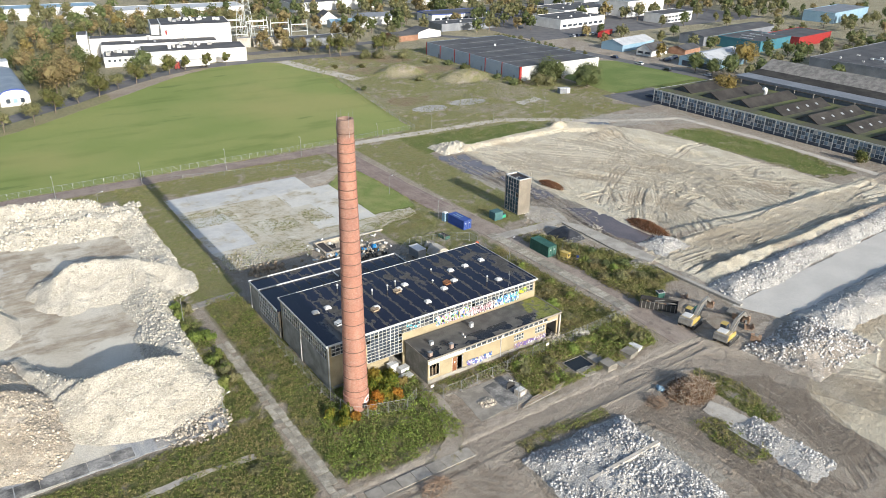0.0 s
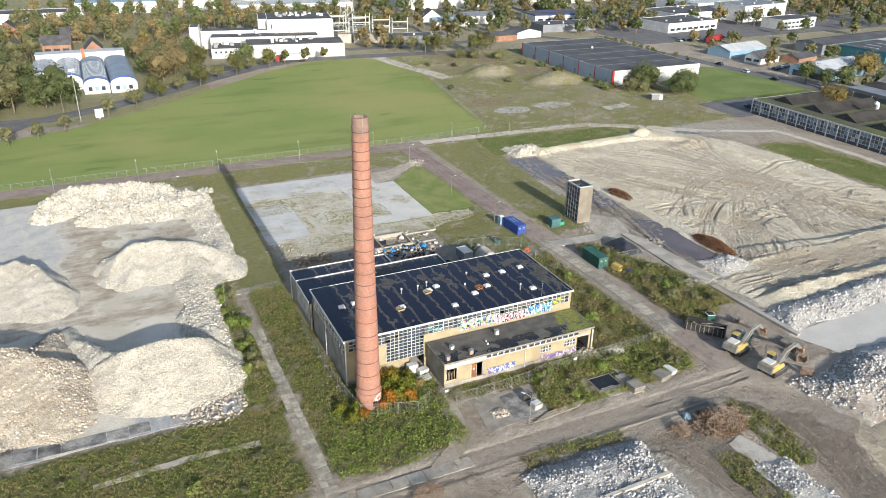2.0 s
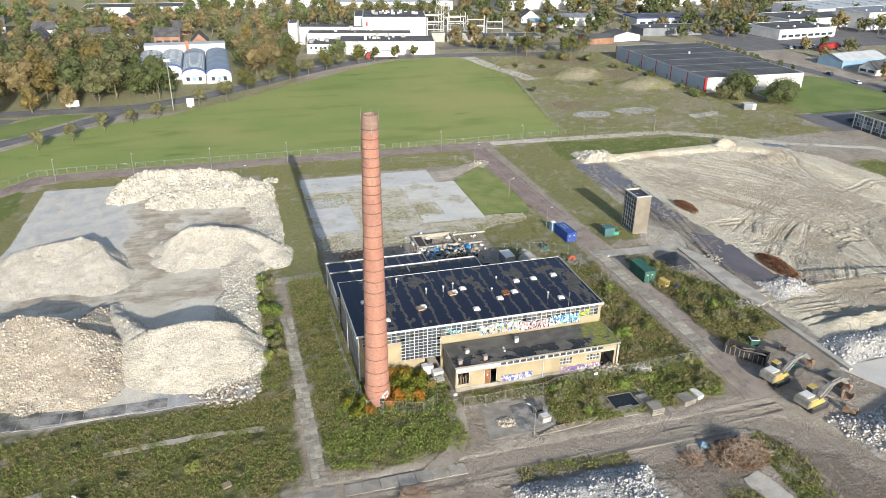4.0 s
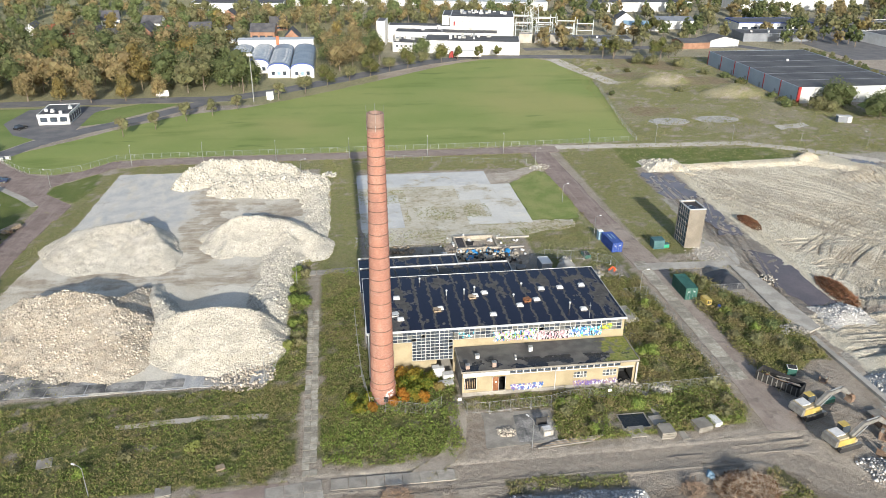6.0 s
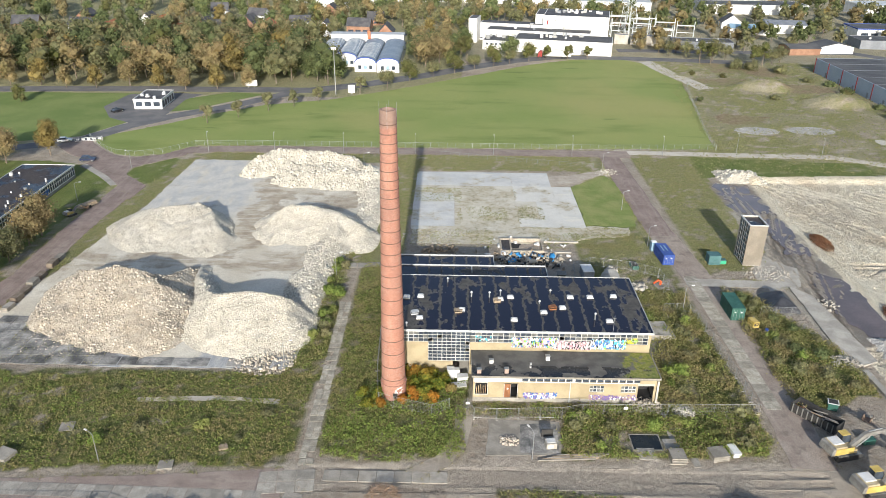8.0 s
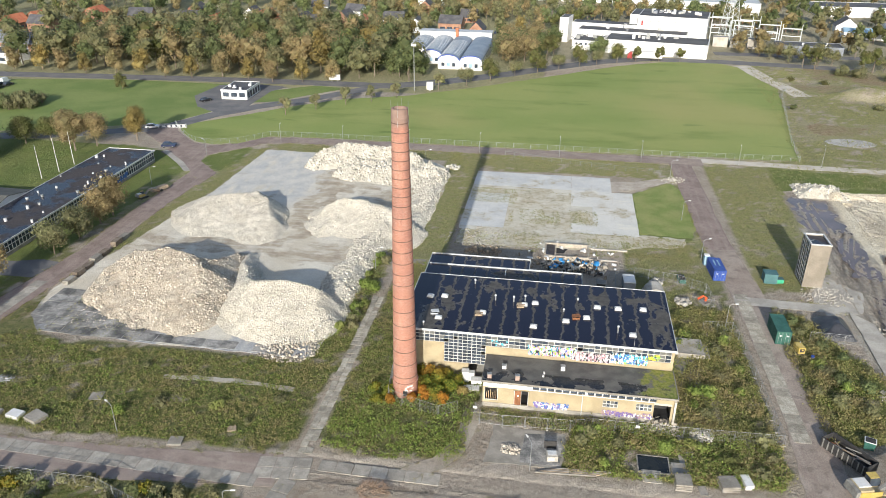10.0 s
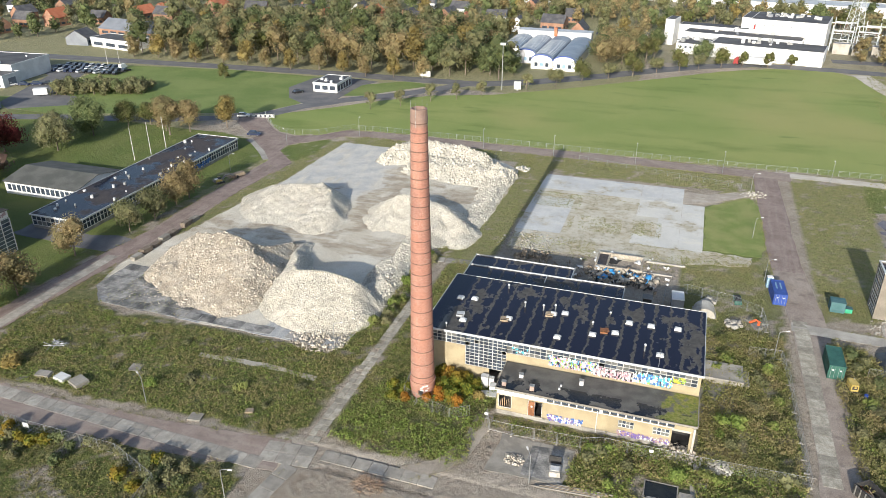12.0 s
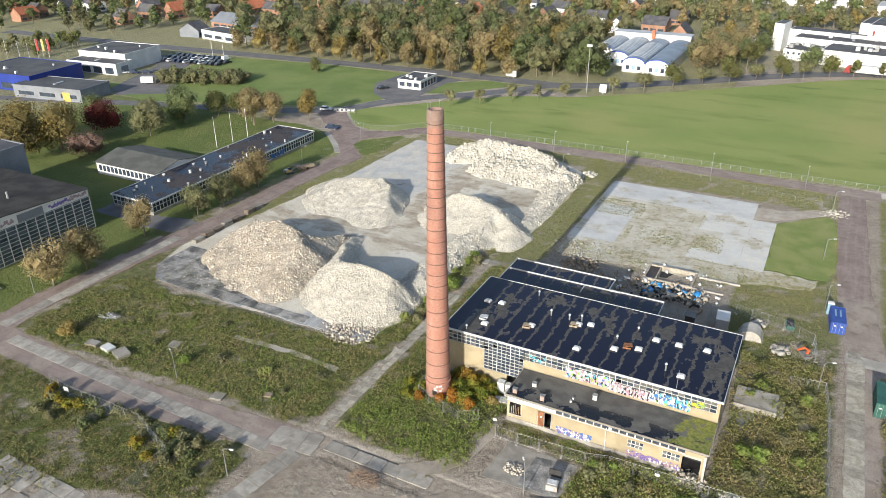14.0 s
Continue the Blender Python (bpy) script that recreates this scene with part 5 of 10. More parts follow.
    part("door", Build().box(65.0, y0 + 0.1, 0.6, 0.98, 0.07, 2.55), M_RUST, top, "faded brown door")
    part("notice", Build().box(65.05, y0 + 0.055, 2.1, 0.25, 0.012, 0.3), M_WHITE, top, "small white notice")
    part("door_frame", Build().box(64.5, y0 + 0.1, 0.6, 0.1, 0.2, 2.65).box(65.52, y0 + 0.1, 0.6, 0.08, 0.2, 2.65).box(66.6, y0 + 0.1, 0.6, 0.1, 0.2, 2.65).box(65.55, y0 + 0.1, 3.2, 2.2, 0.2, 0.1), M_WHITE, top)
    part("downpipe", Build().tube((74.6, y0 - 0.1, 0), (74.6, y0 - 0.1, 4.0), 0.07), M_GREYPAINT, top)
    part("corner_post", Build().box(87.9, y0 - 0.25, -0.3, 0.3, 0.3, 4.6), M_CONC, top, "pale concrete corner post")
    part("breach_lintel", Build().box(86.2, y0 + 0.14, 3.2, 2.6, 0.3, 0.35), M_CONC, top)
    S = SPRAY
    blob_patch(top, 67.5, 72.6, 0.65, 1.65, y0 - 0.11, [S["purple"], S["purple"], S["white"], S["blue"], S["white"]], 170, 11, "purple letter shapes")
    blob_patch(top, 77.6, 84.8, 0.6, 1.45, y0 - 0.11, [S["rose"], S["purple"], S["white"], S["rose"], S["purple"]], 190, 12, "faded rose and purple letter shapes")
    return top


annex()


# ---- rubble heaps ----
def slopes(x, y, rows, cap):
    """The height under a set of slopes (x, y, towards x, towards y, steepness), with a cap."""
    z = np.full(np.shape(x), cap)
    for px, py, dx, dy, k in rows:
        n = math.hypot(dx, dy)
        a = ((x - px) * dx + (y - py) * dy) / n * k
        z = np.where(np.abs(z - a) < 0.4, np.minimum(z, a) - (0.4 - np.abs(z - a)) ** 2 / 1.6, np.minimum(z, a))
    return z


HEAPS = {}
HEAPS["south_white"] = ((58, 34, 84, 62), [(70, 58.6, -0.05, -1, 0.42), (60.5, 52, 1, 0, 0.5), (80.5, 54, -1, 0.1, 0.5)], 1.3, 0.16)
HEAPS["east_band"] = ((124, 68, 236, 84), [(140, 71.4, -0.05, 1, 0.45), (125.5, 76, 1, 0, 0.5), (140, 79.4, 0.05, -1, 0.45)], 1.5, 0.18)
HEAPS["south_east"] = ((108, 38, 138, 62), [(113, 52, 1, 0.25, 0.5), (120, 60, 0.1, -1, 0.45), (120, 46.5, 0, 1, 0.4), (134, 52, -1, 0, 0.4)], 2.4, 0.25)
HEAPS["south_band"] = ((128, 46, 236, 66), [(140, 52, 0, 1, 0.5), (129.5, 56, 1, 0, 0.6), (140, 62, 0.03, -1, 0.5)], 1.7, 0.15)
HEAPS["strip_gravel"] = ((88, 32, 100, 50), [(91.3, 40, 1, -0.05, 0.3), (97.6, 40, -1, -0.05, 0.3), (94, 47.5, 0, -1, 0.3), (94, 33.5, 0, 1, 0.2)], 0.4, 0.15)
HEAPS["pit_corner"] = ((130, 92, 142, 104), [(134, 94, 0, 1, 0.4), (131, 97, 1, 0, 0.4), (140, 97, -1, 0, 0.4), (134, 102, 0, -1, 0.4)], 0.9, 0.4)
HEAPS["pit_north"] = ((128, 178, 144, 190), [(136, 179, 0, 1, 0.6), (130, 184, 1, 0, 0.5), (142.5, 184, -1, 0, 0.5), (136, 189, 0, -1, 0.5)], 1.8, 0.4)


# tipped heaps: crest lines (x, y, z) with their steepness towards west, east, south and north
RIDGES = {
    "front_white": ((3, 86, 37, 116), [([(13.8, 104.6, 5.0), (20.4, 103.6, 5.9), (27.2, 103.4, 5.0)], (0.6, 1.0, 0.48, 0.95))], 0.26),
    "front_brown": ((-30, 86, 16, 128), [([(-14.2, 113.2, 5.0), (-8.0, 113.0, 6.0), (-1.8, 110.6, 6.1), (3.2, 106.6, 5.0)], (0.6, 0.64, 0.325, 0.8)), ([(-1.0, 111.0, 5.6), (2.2, 115.0, 3.4), (3.0, 120.0, 1.9), (2.6, 124.0, 0.8)], (0.6, 0.6, 0.5, 0.7))], 0.4),
    "middle_tongue": ((2, 100, 20, 128), [([(14.6, 104.6, 4.6), (10.6, 108.4, 3.4), (8.2, 112.6, 2.5), (6.8, 117.6, 2.0), (5.6, 123.0, 1.2)], (0.85, 0.85, 0.6, 0.8))], 0.3),
    "back_left": ((-30, 122, 16, 158), [([(-16.5, 146.0, 3.6), (-11.3, 146.2, 4.6), (-3.2, 148.3, 4.9), (1.5, 143.0, 4.2), (4.5, 138.0, 2.6), (7.0, 134.0, 0.6)], (0.5, 0.85, 0.31, 0.85))], 0.22),
    "back_right": ((4, 122, 48, 160), [([(15.2, 145.0, 3.6), (18.0, 147.3, 5.0), (24.0, 147.0, 5.2), (29.6, 145.0, 4.9), (35.0, 140.5, 3.4)], (0.75, 0.62, 0.46, 0.85)), ([(18.0, 147.0, 4.7), (16.6, 138.0, 1.4)], (0.6, 0.6, 0.5, 0.8)), ([(30.0, 145.0, 4.7), (30.8, 137.0, 2.7), (29.0, 131.0, 1.9)], (0.5, 0.7, 0.5, 0.8))], 0.25),
    "far_white": ((-8, 166, 46, 202), [([(1.2, 184.5, 3.6), (5.5, 189.0, 4.9), (12.0, 189.0, 4.6), (17.0, 188.0, 4.9), (23.5, 187.5, 4.4), (28.2, 184.5, 4.6), (31.0, 180.0, 3.5)], (0.9, 0.8, 0.6, 0.7)), ([(11.5, 176.5, 2.5), (20.0, 176.0, 3.1), (28.0, 175.6, 3.2), (36.0, 175.5, 2.9)], (0.6, 0.9, 0.55, 0.6)), ([(14.0, 181.0, 3.0), (36.0, 180.0, 3.0)], (0.6, 0.9, 0.5, 0.6))], 1.1),
    "east_spur": ((26, 134, 46, 184), [([(34.0, 140.0, 1.7), (37.0, 150.0, 1.3), (37.0, 165.0, 1.4), (35.5, 174.0, 2.0)], (0.35, 0.7, 0.5, 0.5))], 0.5),
    "edge_spur": ((18, 100, 38, 146), [([(30.5, 140.0, 2.7), (29.6, 132.0, 2.2), (28.6, 121.0, 2.0), (28.8, 109.0, 2.2)], (0.5, 0.85, 0.5, 0.5))], 0.5),
}


def ridge_z(x, y, crests):
    """The height under crest lines with straight tipped flanks and a rounded top."""
    z = np.full(np.shape(x), -1.0)
    for pts, (kw, ke, ks, kn) in crests:
        for (ax, ay, az), (bx, by, bz) in zip(pts, pts[1:]):
            n = max(2, int(math.hypot(bx - ax, by - ay) / 0.7))
            for t in np.linspace(0, 1, n + 1):
                dx, dy = x - (ax + (bx - ax) * t), y - (ay + (by - ay) * t)
                d = np.sqrt((dx * np.where(dx < 0, kw, ke)) ** 2 + (dy * np.where(dy < 0, ks, kn)) ** 2 + 0.03)
                z = np.maximum(z, az + (bz - az) * t + 0.17 - d)
    return z


def heap_z(name, x, y):
    seed = sum(map(ord, name))
    xx, yy = x + 2.6 * (fbm(x, y, 6, seed, 3) - 0.5), y + 2.6 * (fbm(x, y, 6, seed + 3, 3) - 0.5)
    if name in RIDGES:
        box, crests, rough = RIDGES[name]
        z = ridge_z(xx, yy, crests) + 0.5 * (fbm(x, y, 7, seed + 7, 3) - 0.5)
    else:
        box, rows, cap, rough = HEAPS[name]
        z = slopes(xx, yy, rows, cap + 1.5 * (fbm(x, y, 6, seed + 7, 3) - 0.5))
    return z + (rough * 1.6 * (fbm(x, y, 2.4, seed + 9, 4) - 0.5) + 0.36 * (fbm(x, y, 0.8, seed + 13, 2) - 0.5)) * np.clip(z + 0.3, 0, 1) - 0.04


def heap(name, soil, stone, step, count, sizes, label, bare=0.0):
    """bare: how free of lumps the middle of the flanks is."""
    x0, y0, x1, y1 = (RIDGES.get(name) or HEAPS[name])[0]
    xs, ys = np.arange(x0, x1, step), np.arange(y0, y1, step)
    gx, gy = np.meshgrid(xs, ys)
    x, y = gx.ravel(), gy.ravel()
    z = np.maximum(heap_z(name, x, y), -0.25)
    nx, ny = len(xs), len(ys)
    i = (np.arange(ny - 1)[:, None] * nx + np.arange(nx - 1)[None]).ravel()
    q = np.stack([i, i + 1, i + nx + 1, i + nx], 1)
    q = q[(z[q] > -0.2).any(1)]
    used, inv = np.unique(q, return_inverse=True)
    top = empty("rubble_heap", label=label, category="rubble", kind="stuff")
    part("heap_body", array_mesh("heap_body", np.stack([x, y, z], 1)[used], inv.reshape(q.shape), soil, True), None, top)
    rng = np.random.default_rng(sum(map(ord, name)))
    px, py = rng.uniform(x0, x1, count * 3), rng.uniform(y0, y1, count * 3)
    pz = heap_z(name, px, py)
    ok = (pz > -0.03) & (fbm(px, py, 3, 5, 3) > rng.uniform(0.25, 0.62, len(px)))
    ok &= (pz < 0.8) | (pz > 0.72 * pz.max()) | (rng.random(len(px)) > bare)
    pts = np.stack([px, py, pz], 1)[ok][:count]
    s = sizes[0] * (sizes[1] / sizes[0]) ** (rng.random(len(pts)) ** 2.2)
    pts[:, 2] += s * 0.12
    part("rubble_stones", chunks("rubble_stones", pts, s, stone, 4), None, top)
    return top


heap("front_white", M_RUBBLE_SOIL, M_RUBBLE, 0.3, 9800, (0.07, 0.28), "pale crushed concrete heap with a rounded crest", 0.15)
heap("front_brown", M_BRICKRUB_SOIL, M_BRICKRUB, 0.3, 11000, (0.07, 0.4), "brownish heap of mixed brick and concrete rubble")
heap("middle_tongue", M_RUBBLE_SOIL, M_RUBBLE, 0.3, 1600, (0.1, 0.34), "ridge of pale rubble between two heaps")
heap("back_left", M_PALE_SPOIL, M_RUBBLE, 0.4, 2600, (0.09, 0.34), "pale rubble heap with a smooth sloping flank", 0.85)
heap("back_right", M_RUBBLE_SOIL, M_RUBBLE, 0.4, 5000, (0.09, 0.36), "broad pale heap of crushed concrete", 0.4)
heap("far_white", M_RUBBLE_SOIL, M_RUBBLE, 0.4, 6000, (0.12, 0.75), "coarse white heap of broken concrete lumps")
heap("east_spur", M_RUBBLE_SOIL, M_RUBBLE, 0.4, 3600, (0.1, 0.46), "low bank of white rubble at the pad's edge")
heap("edge_spur", M_RUBBLE_SOIL, M_RUBBLE, 0.35, 4200, (0.1, 0.44), "narrow bank of white rubble beside the weeds")
heap("south_white", M_GREYRUB_SOIL, M_GREYRUB, 0.35, 8600, (0.09, 0.38), "spread of blue-white broken concrete")
heap("east_band", M_GREYRUB_SOIL, M_GREYRUB, 0.6, 5000, (0.12, 0.42), "long bank of pale rubble beside the floor slab")
heap("south_east", M_DIRTRUB_SOIL, M_GREYRUB, 0.4, 3600, (0.10, 0.48), "heap of grey broken concrete near the excavators")
heap("south_band", M_GREYRUB_SOIL, M_GREYRUB, 0.6, 4000, (0.10, 0.36), "long bank of grey gravel rubble")
heap("strip_gravel", M_GREYRUB_SOIL, M_GREYRUB, 0.35, 1500, (0.09, 0.35), "low spread of grey gravel along the strip")
heap("pit_corner", M_GREYRUB_SOIL, M_GREYRUB, 0.4, 900, (0.1, 0.34), "small heap of grey rubble by the puddle")
heap("pit_north", M_RUBBLE_SOIL, M_RUBBLE, 0.5, 500, (0.2, 0.7), "small white rubble heap at the pit's end")


# ---- paving slabs ----
def slab_mesh(w, l, seed, mat):
    """A thick slab with bevelled edges and one chipped corner."""
    rng = random.Random(seed)
    h, c = 0.14, 0.035
    b = Build()
    ring = [(-w / 2, -l / 2), (w / 2, -l / 2), (w / 2, l / 2), (-w / 2, l / 2)]
    k = rng.randrange(4)
    ch = rng.uniform(0.06, 0.3)
    out = []
    for i, (x, y) in enumerate(ring):
        if i == k:
            px, py = ring[i - 1]
            nx, ny = ring[(i + 1) % 4]
            out += [(x + (px - x) * ch / w, y + (py - y) * ch / l), (x + (nx - x) * ch / w, y + (ny - y) * ch / l)]
        else:
            out.append((x, y))
    n = len(out)
    f = 1 - 2 * c / w
    vs = [(x, y, -h) for x, y in out] + [(x, y, -c * 0.6) for x, y in out] + [(x * f, y * f, 0) for x, y in out]
    fs = [(i + j * n, (i + 1) % n + j * n, (i + 1) % n + (j + 1) * n, i + (j + 1) * n) for j in (0, 1) for i in range(n)] + [tuple(range(2 * n, 3 * n))]
    return b.add(vs, fs).mesh("slab", mat)


SLABS = {}


def old_floor():
    """The demolished hall's floor, in large cast bays with worn joints."""
    top = tagged(empty("concrete_floor"), "cracked concrete floor left from a demolished hall", "slab", kind="structure")
    rng = random.Random(44)
    w, l, g = 5.2, 5.4, 0.012
    for i in range(8):
        for j in range(7):
            if (i, j) in ((7, 6), (7, 5)):
                continue
            x, y = 46.6 + w * (i + 0.5), 147.8 + l * (j + 0.5)
            poly = ragged([(x - w / 2 + g, y - l / 2 + g), (x + w / 2 - g, y - l / 2 + g), (x + w / 2 - g, y + l / 2 - g), (x - w / 2 + g, y + l / 2 - g)], 1.3, 0.05, 3 + i + 9 * j)
            mat = M_CLEANSLAB if j >= 5 or (i < 2 and j < 4) else M_PALESLAB if i > 5 or (i == 5 and j in (0, 3, 4)) else M_OLDSLAB
            part("slab", Build().prism(poly, -0.12, 0.02 + rng.uniform(0, 0.008)), mat, top)


old_floor()


def pad_slabs():
    """Wet slabs left bare along the pad's south edge and in its corner."""
    top = tagged(empty("pavement_pad"), "damp grey slabs with grass in the joints", "pavement", kind="structure")
    rng = random.Random(71)
    kinds = [slab_mesh(2.42, 2.92, s, M_WETSLAB) for s in range(6)]
    for i in range(17):
        for j in range(6 if i < 8 else 1):
            x, y = -24.4 + 3.0 * i, 90.2 + 2.5 * j
            if x < -20.0 - (y - 90) * 0.9 or rng.random() < 0.05:
                continue
            ob = new("slab", rng.choice(kinds))
            ob.parent = top
            ob.matrix_basis = pose(x + rng.uniform(-0.05, 0.05), y + rng.uniform(-0.05, 0.05), 0.075 + rng.uniform(0, 0.03), rng.uniform(-0.6, 0.6), rng.uniform(-0.6, 0.6), 90 + rng.uniform(-1.2, 1.2))


pad_slabs()


def slab_row(name, label, a, b, width, length, z, rough=0.012, seed=1, missing=0.0, rows=1, mat=None):
    rng = random.Random(seed)
    key = (width, length)
    if key not in SLABS:
        SLABS[key] = [slab_mesh(width - 0.06, length - 0.06, s, mat or M_SLAB) for s in range(5)]
    top = tagged(empty(name), label, "pavement", kind="structure")
    a, b = Vector((*a, 0)), Vector((*b, 0))
    d = (b - a).normalized()
    side = Vector((-d.y, d.x, 0))
    n = int((b - a).length / length)
    for k in range(n):
        for r in range(rows):
            if rng.random() < missing:
                continue
            p = a + d * (k + 0.5) * length + side * (r - (rows - 1) / 2) * width
            ob = new("slab", rng.choice(SLABS[key]))
            ob.parent = top
            ob.matrix_basis = pose(p.x + rng.uniform(-1, 1) * rough * 1.8, p.y + rng.uniform(-1, 1) * rough * 1.8, z + rng.uniform(0, rough), rng.uniform(-0.4, 0.4), rng.uniform(-0.4, 0.4), math.degrees(math.atan2(d.y, d.x)) - 90 + rng.uniform(-1, 1) * rough * 50)


slab_row("pavement_southwest", "row of large concrete slabs along the brick road", (-27, 61.6), (32.5, 60.0), 2.4, 2.45, 0.05, seed=2)
slab_row("pavement_corner", "concrete slabs at the road corner", (30.8, 62.6), (38.5, 63.4), 2.1, 2.5, 0.036, seed=3, rows=2)
slab_row("pavement_corner_south", "concrete slab path running south", (36, 61), (33.5, 46), 2.6, 2.5, 0.04, seed=13)
slab_row("pavement_south", "row of concrete slabs at the road's edge", (39.2, 64.3), (56, 64.2), 2.2, 2.4, 0.03, seed=4)
slab_row("pavement_path", "broken concrete slab path between weeds", (36.4, 66.2), (36.2, 111.5), 1.06, 1.32, 0.015, 0.035, seed=5, missing=0.09, rows=2, mat=M_PATH)
slab_row("pavement_west", "row of concrete slabs along the west road", (-32.6, 63.5), (-32.0, 106), 2.6, 2.5, 0.06, seed=6)
slab_row("pavement_east", "row of dusty concrete slabs in the east road", (106.0, 80), (105.6, 126), 2.6, 2.2, 0.045, 0.006, seed=7, rows=1, mat=M_PATH)
slab_row("pavement_lot", "weedy old slab floor", (10.5, 22), (10.5, 43.2), 2.0, 2.0, 0.02, 0.06, seed=8, missing=0.12, rows=10)
slab_row("pavement_wing", "broken slab path near the low wing", (30.5, 126.2), (45, 127.6), 2.2, 2.0, 0.02, 0.06, seed=9, missing=0.15)
slab_row("pavement_garden", "short slab strip beside the garden", (84, 68.4), (84, 71), 2.6, 2.5, 0.03, seed=10)


# ---- weeds ----
def scatter(polys, count, seed, amp=1.2, keep=None):
    """Places inside ragged patches."""
    rng = np.random.default_rng(seed)
    areas = []
    for p in polys:
        xs, ys = [q[0] for q in p], [q[1] for q in p]
        areas.append((max(xs) - min(xs)) * (max(ys) - min(ys)))
    out = []
    for p, a in zip(polys, areas):
        n = int(count * a / sum(areas))
        xs, ys = [q[0] for q in p], [q[1] for q in p]
        x, y = rng.uniform(min(xs), max(xs), n), rng.uniform(min(ys), max(ys), n)
        ok = wide(p, x, y, 11, amp) & (fbm(x, y, 2.6, 21, 3) > rng.uniform(0.22, 0.52, n))
        if keep is not None:
            ok &= keep(x, y)
        out.append(np.stack([x[ok], y[ok]], 1))
    p = np.concatenate(out)
    return np.column_stack([p, np.maximum(height(p[:, 0], p[:, 1]), -0.12)])


def off_paving(x, y):
    r = np.ones(np.shape(x), bool)
    for p in (box_poly(45.2, 88, 88.6, 106.8), box_poly(45, 106.8, 74.6, 120.8), box_poly(59.4, 80.7, 88.4, 88.3), box_poly(35.2, 66, 37.6, 111), box_poly(80.5, 69.5, 88.5, 74.5), box_poly(102.6, 60, 109.4, 205), box_poly(61.8, 68.8, 72.2, 76.6),
              box_poly(117.5, 128.5, 123.5, 136.0), box_poly(107.6, 105.8, 111, 113)):
        r &= ~inside(x, y, p)
    return r & (np.hypot(x - 47.43, y - 82.62) > 2.2)


FAR_WEEDS = WEEDS_OUTER[:-1]
LOT_WEEDS = WEEDS_YARD[2:4]
NORTH_WEEDS = WEEDS_VERGE[3:] + WEEDS_OUTER[-1:] + [WEEDS_YARD[1]]
PLOT_WEEDS = WEEDS_HALL + WEEDS_VERGE[:3] + WEEDS_YARD[:1] + WEEDS_YARD[4:]
# growth in the joints and hollows of the old floor
FLOOR_WEEDS = [box_poly(47, 163, 57.5, 173), box_poly(57.6, 149, 58.9, 171), box_poly(47, 171.6, 73, 172.8), box_poly(60, 151, 70, 160), box_poly(72.5, 152, 79, 161), box_poly(72.2, 149, 73, 172), box_poly(72, 146.6, 99, 147.8), box_poly(47, 136, 66, 146), box_poly(76, 136, 98, 145)]


def weeds():
    for label, polys, n, seed, mat, h, w, k in (
            ("olive-green weeds and tall grass on the site", PLOT_WEEDS, 26000, 1, M_WEED, (0.15, 0.5), (0.11, 0.25), 6),
            ("bright green docks and nettles in the overgrown yard", [WEEDS_VERGE[0], WEEDS_HALL[3]], 5200, 12, M_FRESHWEED, (0.3, 0.9), (0.14, 0.32), 7),
            ("fresh green nettles and docks among the grass", PLOT_WEEDS, 17000, 2, M_GREENWEED, (0.12, 0.42), (0.12, 0.28), 6),
            ("straw-coloured dry grass stalks", PLOT_WEEDS, 11000, 3, M_DRYWEED, (0.2, 0.55), (0.03, 0.07), 4),
            ("tall olive weeds standing thick beside the hall", [WEEDS_VERGE[0], WEEDS_VERGE[2], WEEDS_YARD[0]], 9500, 11, M_WEED, (0.5, 1.25), (0.14, 0.32), 8),
            ("brown and olive scrub on the southern lot", LOT_WEEDS, 9000, 6, M_SCRUB, (0.2, 0.7), (0.12, 0.28), 6),
            ("green weeds among the brown scrub", LOT_WEEDS, 2500, 7, M_GREENWEED, (0.15, 0.45), (0.12, 0.26), 6),
            ("pale rough grass on the northern verges", NORTH_WEEDS, 15000, 8, M_PALEWEED, (0.1, 0.32), (0.1, 0.24), 5),
            ("dry grass stalks on the northern verges", NORTH_WEEDS, 9000, 9, M_DRYWEED, (0.15, 0.5), (0.03, 0.07), 4),
            ("weeds in joints of the damp pad slabs", [box_poly(-21, 89, -2, 104)], 1300, 13, M_PALEWEED, (0.06, 0.25), (0.07, 0.18), 5),
            ("weeds in joints of the old floor", FLOOR_WEEDS, 6500, 10, M_PALEWEED, (0.06, 0.22), (0.07, 0.18), 5),
            ("rough olive grass on the vacant land", FAR_WEEDS, 13000, 4, M_PALEWEED, (0.15, 0.4), (0.2, 0.42), 4),
            ("dry brown growth on the vacant land", FAR_WEEDS, 8000, 5, M_DRYWEED, (0.15, 0.45), (0.1, 0.22), 4)):
        p = scatter(polys, n, seed, keep=off_paving)
        if polys is FAR_WEEDS:
            p = p[~any_of(BROWN, p[:, 0], p[:, 1], 15, 5, 12)]
        rng = np.random.default_rng(seed)
        f = 0.4 + 1.2 * fbm(p[:, 0], p[:, 1], 5, seed + 40, 3)
        grow = blades if mat is M_DRYWEED else clumps
        ob = part("weeds", grow("weeds", p, rng.uniform(*h, len(p)) * f, rng.uniform(*w, len(p)), mat, seed, k), None)
        tagged(ob, label, "weeds", kind="stuff")


weeds()


